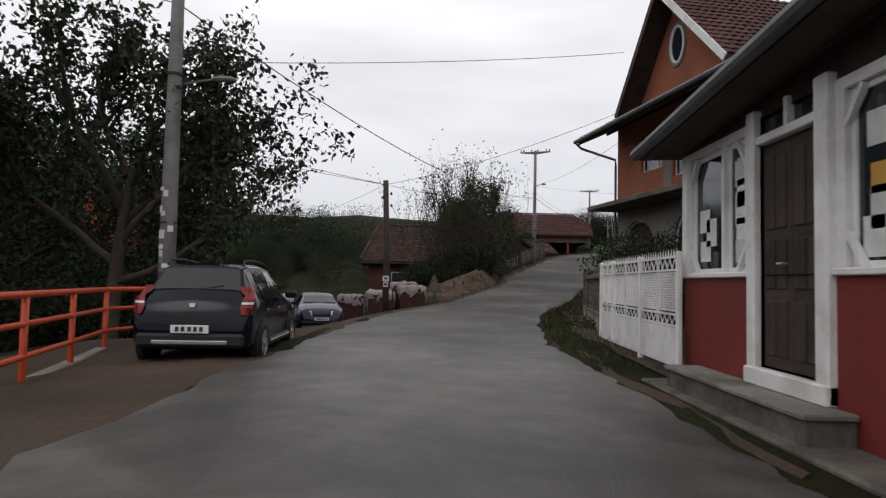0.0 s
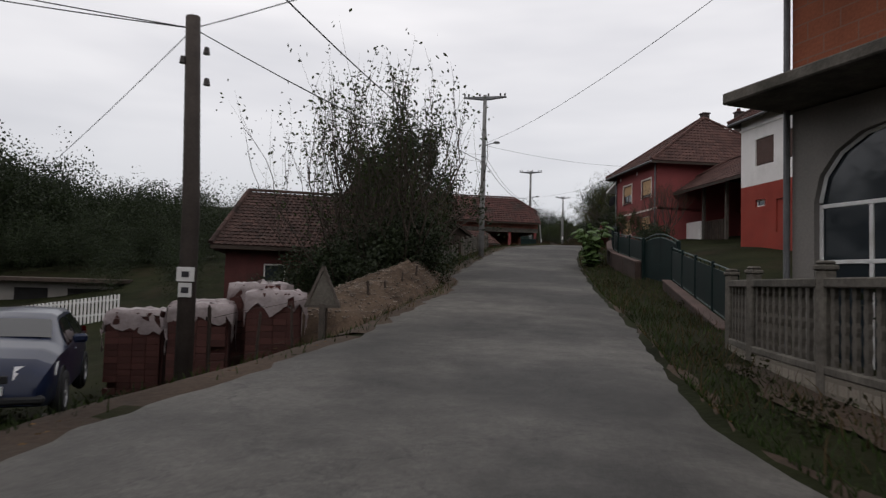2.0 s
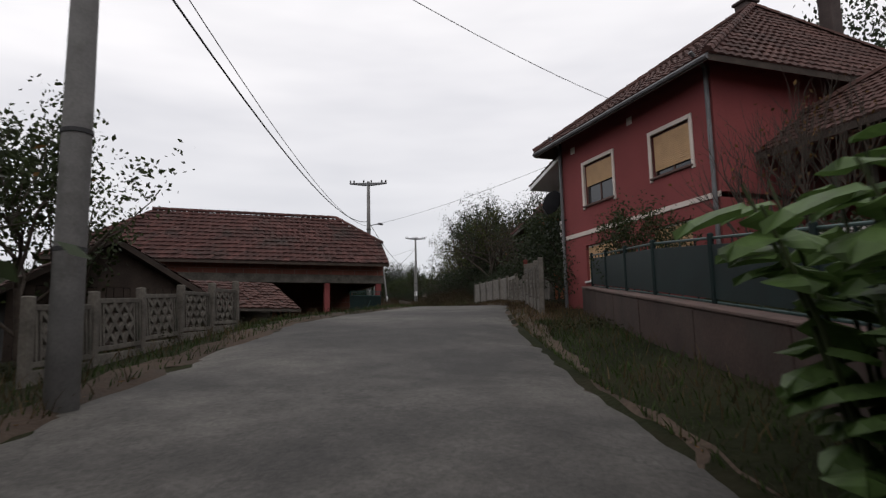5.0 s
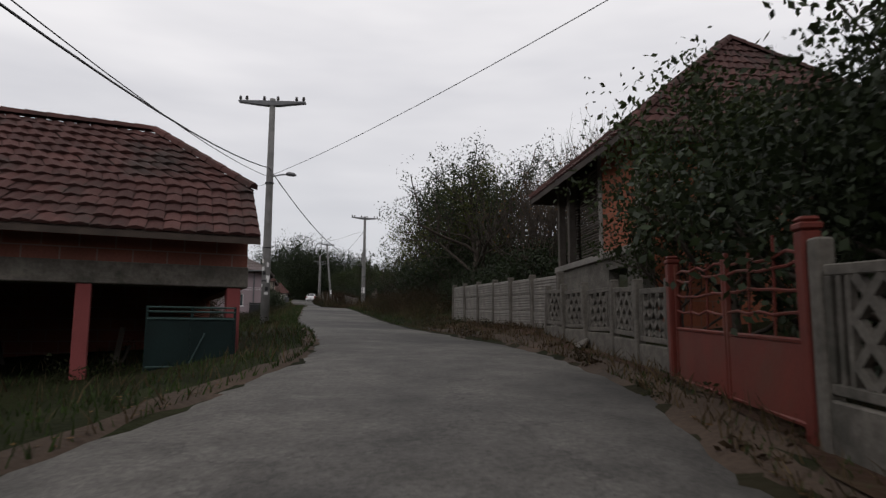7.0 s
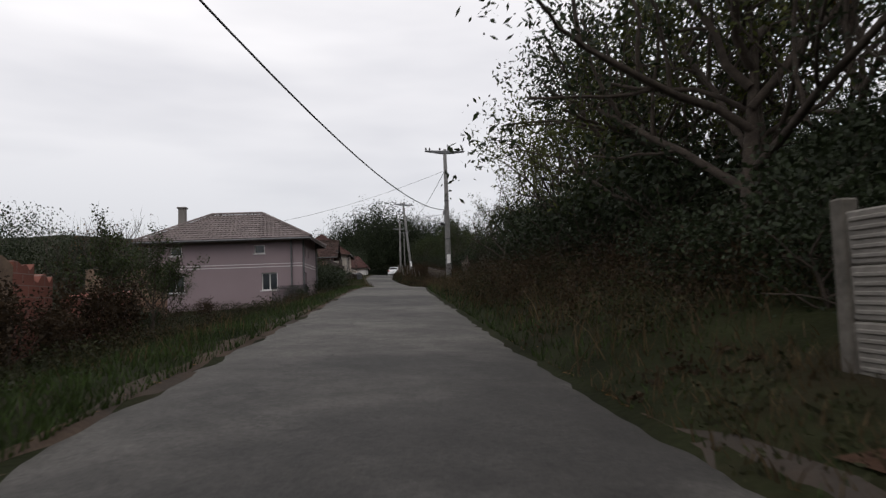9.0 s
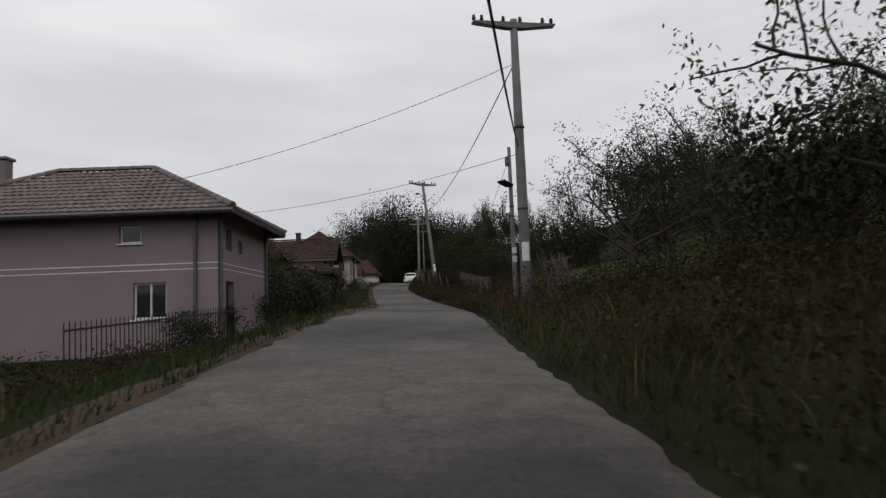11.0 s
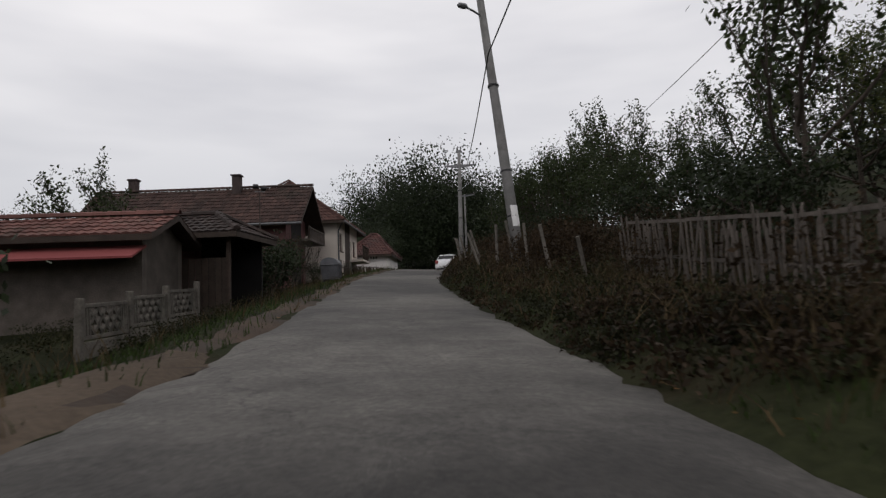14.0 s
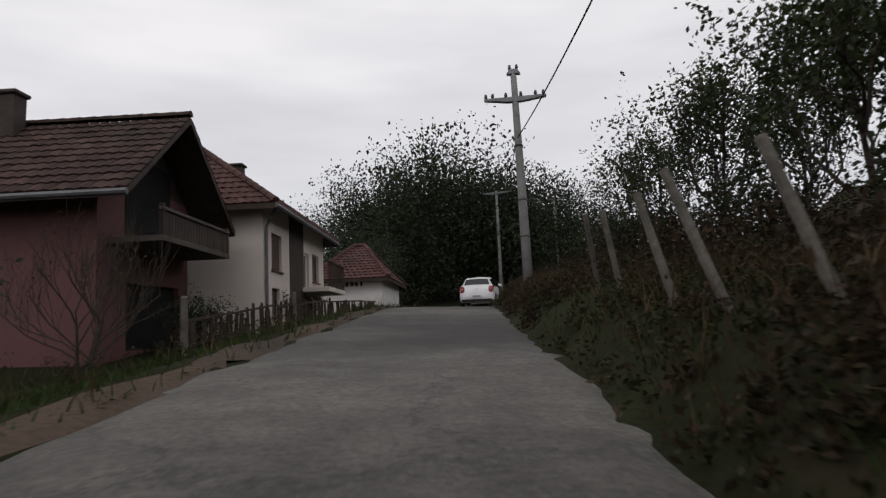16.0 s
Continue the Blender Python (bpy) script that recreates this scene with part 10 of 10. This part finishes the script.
# white board on trestles by the ochre house
t = thing("garden_table", Matrix.Translation((26.15, 119.4, 6.86)) @ pose(0, 0, 0, 0, 0, -12), "white board table standing in the overgrown garden", "table")
s = Shape()
s.box(-0.8, 0.8, -0.4, 0.4, 0.7, 0.76, 0.01)
part("tabletop", s, M_WHITEPAINT, t)
for x in (-0.7, 0.7):
    for y in (-0.32, 0.32):
        s = Shape()
        s.box(x - 0.04, x + 0.04, y - 0.04, y + 0.04, -0.75, 0.7)
        part("leg", s, M_WHITEPAINT, t)
# white fence and gate across the lower ground
f = fence_thing("white_picket_fence", (-20.0, 41.5, gz(-20.0, 41.5)), "white picket fence with a wide gate before the yard", "fence")
sm = Shape()
sm.box(-0.05, 0.05, -0.015, 0.015, -0.1, 1.15, 0.008)
sm = sm.mesh("picket", M_WHITEPAINT)
line = divide([(x, y, gz(x, y)) for x, y in ((-18.2, 42.6), (-14.0, 44.0), (-9.5, 45.5))], 0.16)
for p in line:
    local(f, "picket", sm, Matrix.Translation(p) @ pose(0, 0, 0, 0, 0, 21))
o = Matrix.Translation(-f.matrix_world.translation)
for z in (0.25, 0.9):
    s = Shape()
    s.bar(o @ (line[0] + Vector((0, 0.03, z))), o @ (line[-1] + Vector((0, 0.03, z))), 0.04, 0.08)
    part("rail", s, M_WHITEPAINT, f)

# ---- grass and weeds along the verges ----
def blades(pos, height, width, rnd, lean=0.35):
    """Bent grass blades, two quads each, rooted at pos."""
    n = len(pos)
    a = rnd.rand(n) * 2 * np.pi
    side = np.stack([np.cos(a), np.sin(a), np.zeros(n)], 1) * width[:, None]
    b = rnd.rand(n) * 2 * np.pi
    off = np.stack([np.cos(b), np.sin(b), np.zeros(n)], 1) * (height * lean * (0.3 + rnd.rand(n)))[:, None]
    up = np.stack([np.zeros(n), np.zeros(n), height], 1)
    m = pos + up * 0.55 + off * 0.35
    t = pos + up + off
    return np.concatenate([np.stack([pos - side, pos + side, m + side * 0.7, m - side * 0.7], 1), np.stack([m - side * 0.7, m + side * 0.7, t + side * 0.1, t - side * 0.1], 1)])


def verge_points(rnd, n, s0, s1, side, d0, d1, power=1.6, clump=0.25):
    """Clumped places on the ground beside the asphalt; side is 1 for the right."""
    c = max(1, n // 7)
    s = s0 + (s1 - s0) * rnd.rand(c)
    d = d0 + (d1 - d0) * rnd.rand(c) ** power
    k = rnd.randint(0, c, n)
    s, d = s[k] + rnd.randn(n) * clump, np.maximum(0.02, d[k] + rnd.randn(n) * clump)
    e = np.interp(s, RIGHT_S, RIGHT_E) if side > 0 else np.interp(s, LEFT_S, LEFT_E)
    lat = side * (e + d)
    x = np.interp(s, CS, CX) + lat * np.interp(s, CS, DY)
    y = np.interp(s, CS, CY) - lat * np.interp(s, CS, DX)
    return np.stack([x, y, heights(x, y) - 0.01], 1)


vr = np.random.RandomState(71)
GRASS = [(9000, 9, 24, 1, 0.05, 1.0, 0.12), (22000, 24, 56, 1, 0.05, 2.2, 0.14), (5000, 56, 84, 1, 0.1, 1.6, 0.1), (26000, 84, 128, 1, 0.05, 3.5, 0.2), (24000, 128, 178, 1, 0.15, 3.5, 0.14),
         (12000, 18, 46, -1, 0.3, 7.0, 0.15), (22000, 46, 84, -1, 0.1, 4.5, 0.15), (36000, 80, 112, -1, 0.1, 4.0, 0.17), (26000, 112, 176, -1, 0.25, 3.6, 0.15)]
green = []
for n, s0, s1, sd, d0, d1, h in GRASS:
    n = int(n * 0.42)
    p = verge_points(vr, n, s0, s1, sd, d0, d1)
    green.append(blades(p, 0.75 * h * (0.4 + vr.rand(n)), 0.005 + 0.006 * vr.rand(n), vr, 0.6))
tagged(new("verge_grass", quads_mesh("verge_grass", np.concatenate(green), M_GRASS)), "uneven green grass along the road's edges", "grass", kind="stuff")
DRY = [(6000, 9, 56, 1, 0.1, 2.0, 0.2), (12000, 56, 84, 1, 0.05, 1.8, 0.16), (15000, 84, 112, 1, 0.3, 5.5, 0.42), (12000, 112, 128, 1, 0.3, 4.0, 0.24), (26000, 128, 178, 1, 0.4, 5.0, 0.3), (8000, 26, 84, -1, 0.2, 5.0, 0.2), (9000, 84, 176, -1, 0.3, 5.0, 0.28)]
dry = []
for n, s0, s1, sd, d0, d1, h in DRY:
    n = int(n * 0.42)
    p = verge_points(vr, n, s0, s1, sd, d0, d1, 1.2)
    dry.append(blades(p, h * (0.4 + vr.rand(n)), 0.005 + 0.006 * vr.rand(n), vr, 0.7))
tagged(new("dry_grass", quads_mesh("dry_grass", np.concatenate(dry), M_DRYGRASS)), "withered straw-coloured grass on the verges", "grass", kind="stuff")


def weed_patch(name, mat, specs, leaf, label):
    """Low leafy weeds: leaves gathered round many short stalks."""
    out = []
    for n, per, s0, s1, sd, d0, d1, h in specs:
        n = int(n * 0.8)
        c = verge_points(vr, n, s0, s1, sd, d0, d1, 1.0, 0.4)
        tall = h * (0.35 + 0.9 * vr.rand(n))
        k = np.repeat(np.arange(n), per)
        t = vr.rand(len(k))
        sp = 0.1 + 0.35 * tall[k]
        p = c[k] + np.stack([vr.randn(len(k)) * sp * 0.45, vr.randn(len(k)) * sp * 0.45, t * tall[k]], 1)
        out.append(leaf_quads(p, leaf * np.ones(len(k)), vr, 0.5, 0.1))
    return tagged(new(name, quads_mesh(name, np.concatenate(out), mat)), label, "weeds", kind="stuff")


weed_patch("verge_weeds", M_WEED, [(1500, 34, 114, 178, 1, 0.15, 2.0, 0.15), (1200, 34, 132, 154, 1, 0.1, 1.7, 0.13), (90, 30, 9, 24, 1, 0.5, 1.4, 0.2), (120, 30, 24, 56, 1, 0.5, 2.4, 0.18), (90, 30, 56, 84, 1, 0.3, 1.2, 0.18), (900, 48, 84, 112, 1, 0.6, 6.0, 0.7), (250, 44, 112, 128, 1, 0.6, 3.4, 0.22), (900, 48, 128, 178, 1, 0.6, 5.5, 0.4),
                                    (250, 40, 24, 46, -1, 1.2, 7.0, 0.3), (250, 40, 46, 84, -1, 1.0, 6.0, 0.3), (700, 48, 84, 112, -1, 1.6, 8.0, 0.4), (700, 50, 112, 176, -1, 1.5, 6.0, 0.35)], 0.055, "dark green weeds crowding the verges")
weed_patch("brambles", M_BRAMBLE, [(120, 30, 56, 84, 1, 0.2, 1.2, 0.14), (900, 52, 84, 112, 1, 0.9, 5.5, 0.85), (260, 46, 112, 128, 1, 1.6, 3.6, 0.34), (1000, 52, 128, 178, 1, 1.0, 4.5, 0.75), (900, 52, 138, 166, 1, 1.8, 5.5, 0.95), (1100, 50, 112, 178, 1, 0.2, 1.3, 0.2), (350, 48, 84, 108, -1, 2.2, 9.0, 0.5)], 0.06, "rust-brown brambles and withered weeds on the bank")
# loose leaves and pebbles on the asphalt's edges
lp = np.concatenate([verge_points(vr, 1400, 8, 178, 1, -0.55, 0.4, 1.0, 0.2), verge_points(vr, 1400, 16, 176, -1, -0.55, 0.5, 1.0, 0.2)])
sx = nearest(lp[:, 0], lp[:, 1])
lp[:, 2] = np.maximum(lp[:, 2], sx[2] + np.clip(sx[1], -4, 4) * np.tan(np.radians(sx[3]))) + 0.015
lq = leaf_quads(lp, 0.05 * np.ones(len(lp)), vr, 0.7)
lq[..., 2] = lp[:, None, 2] + (lq[..., 2] - lp[:, None, 2]) * 0.2
tagged(new("fallen_leaves", quads_mesh("fallen_leaves", lq, M_LEAFRED)), "fallen brown leaves along the asphalt edge", "leaves", kind="stuff")
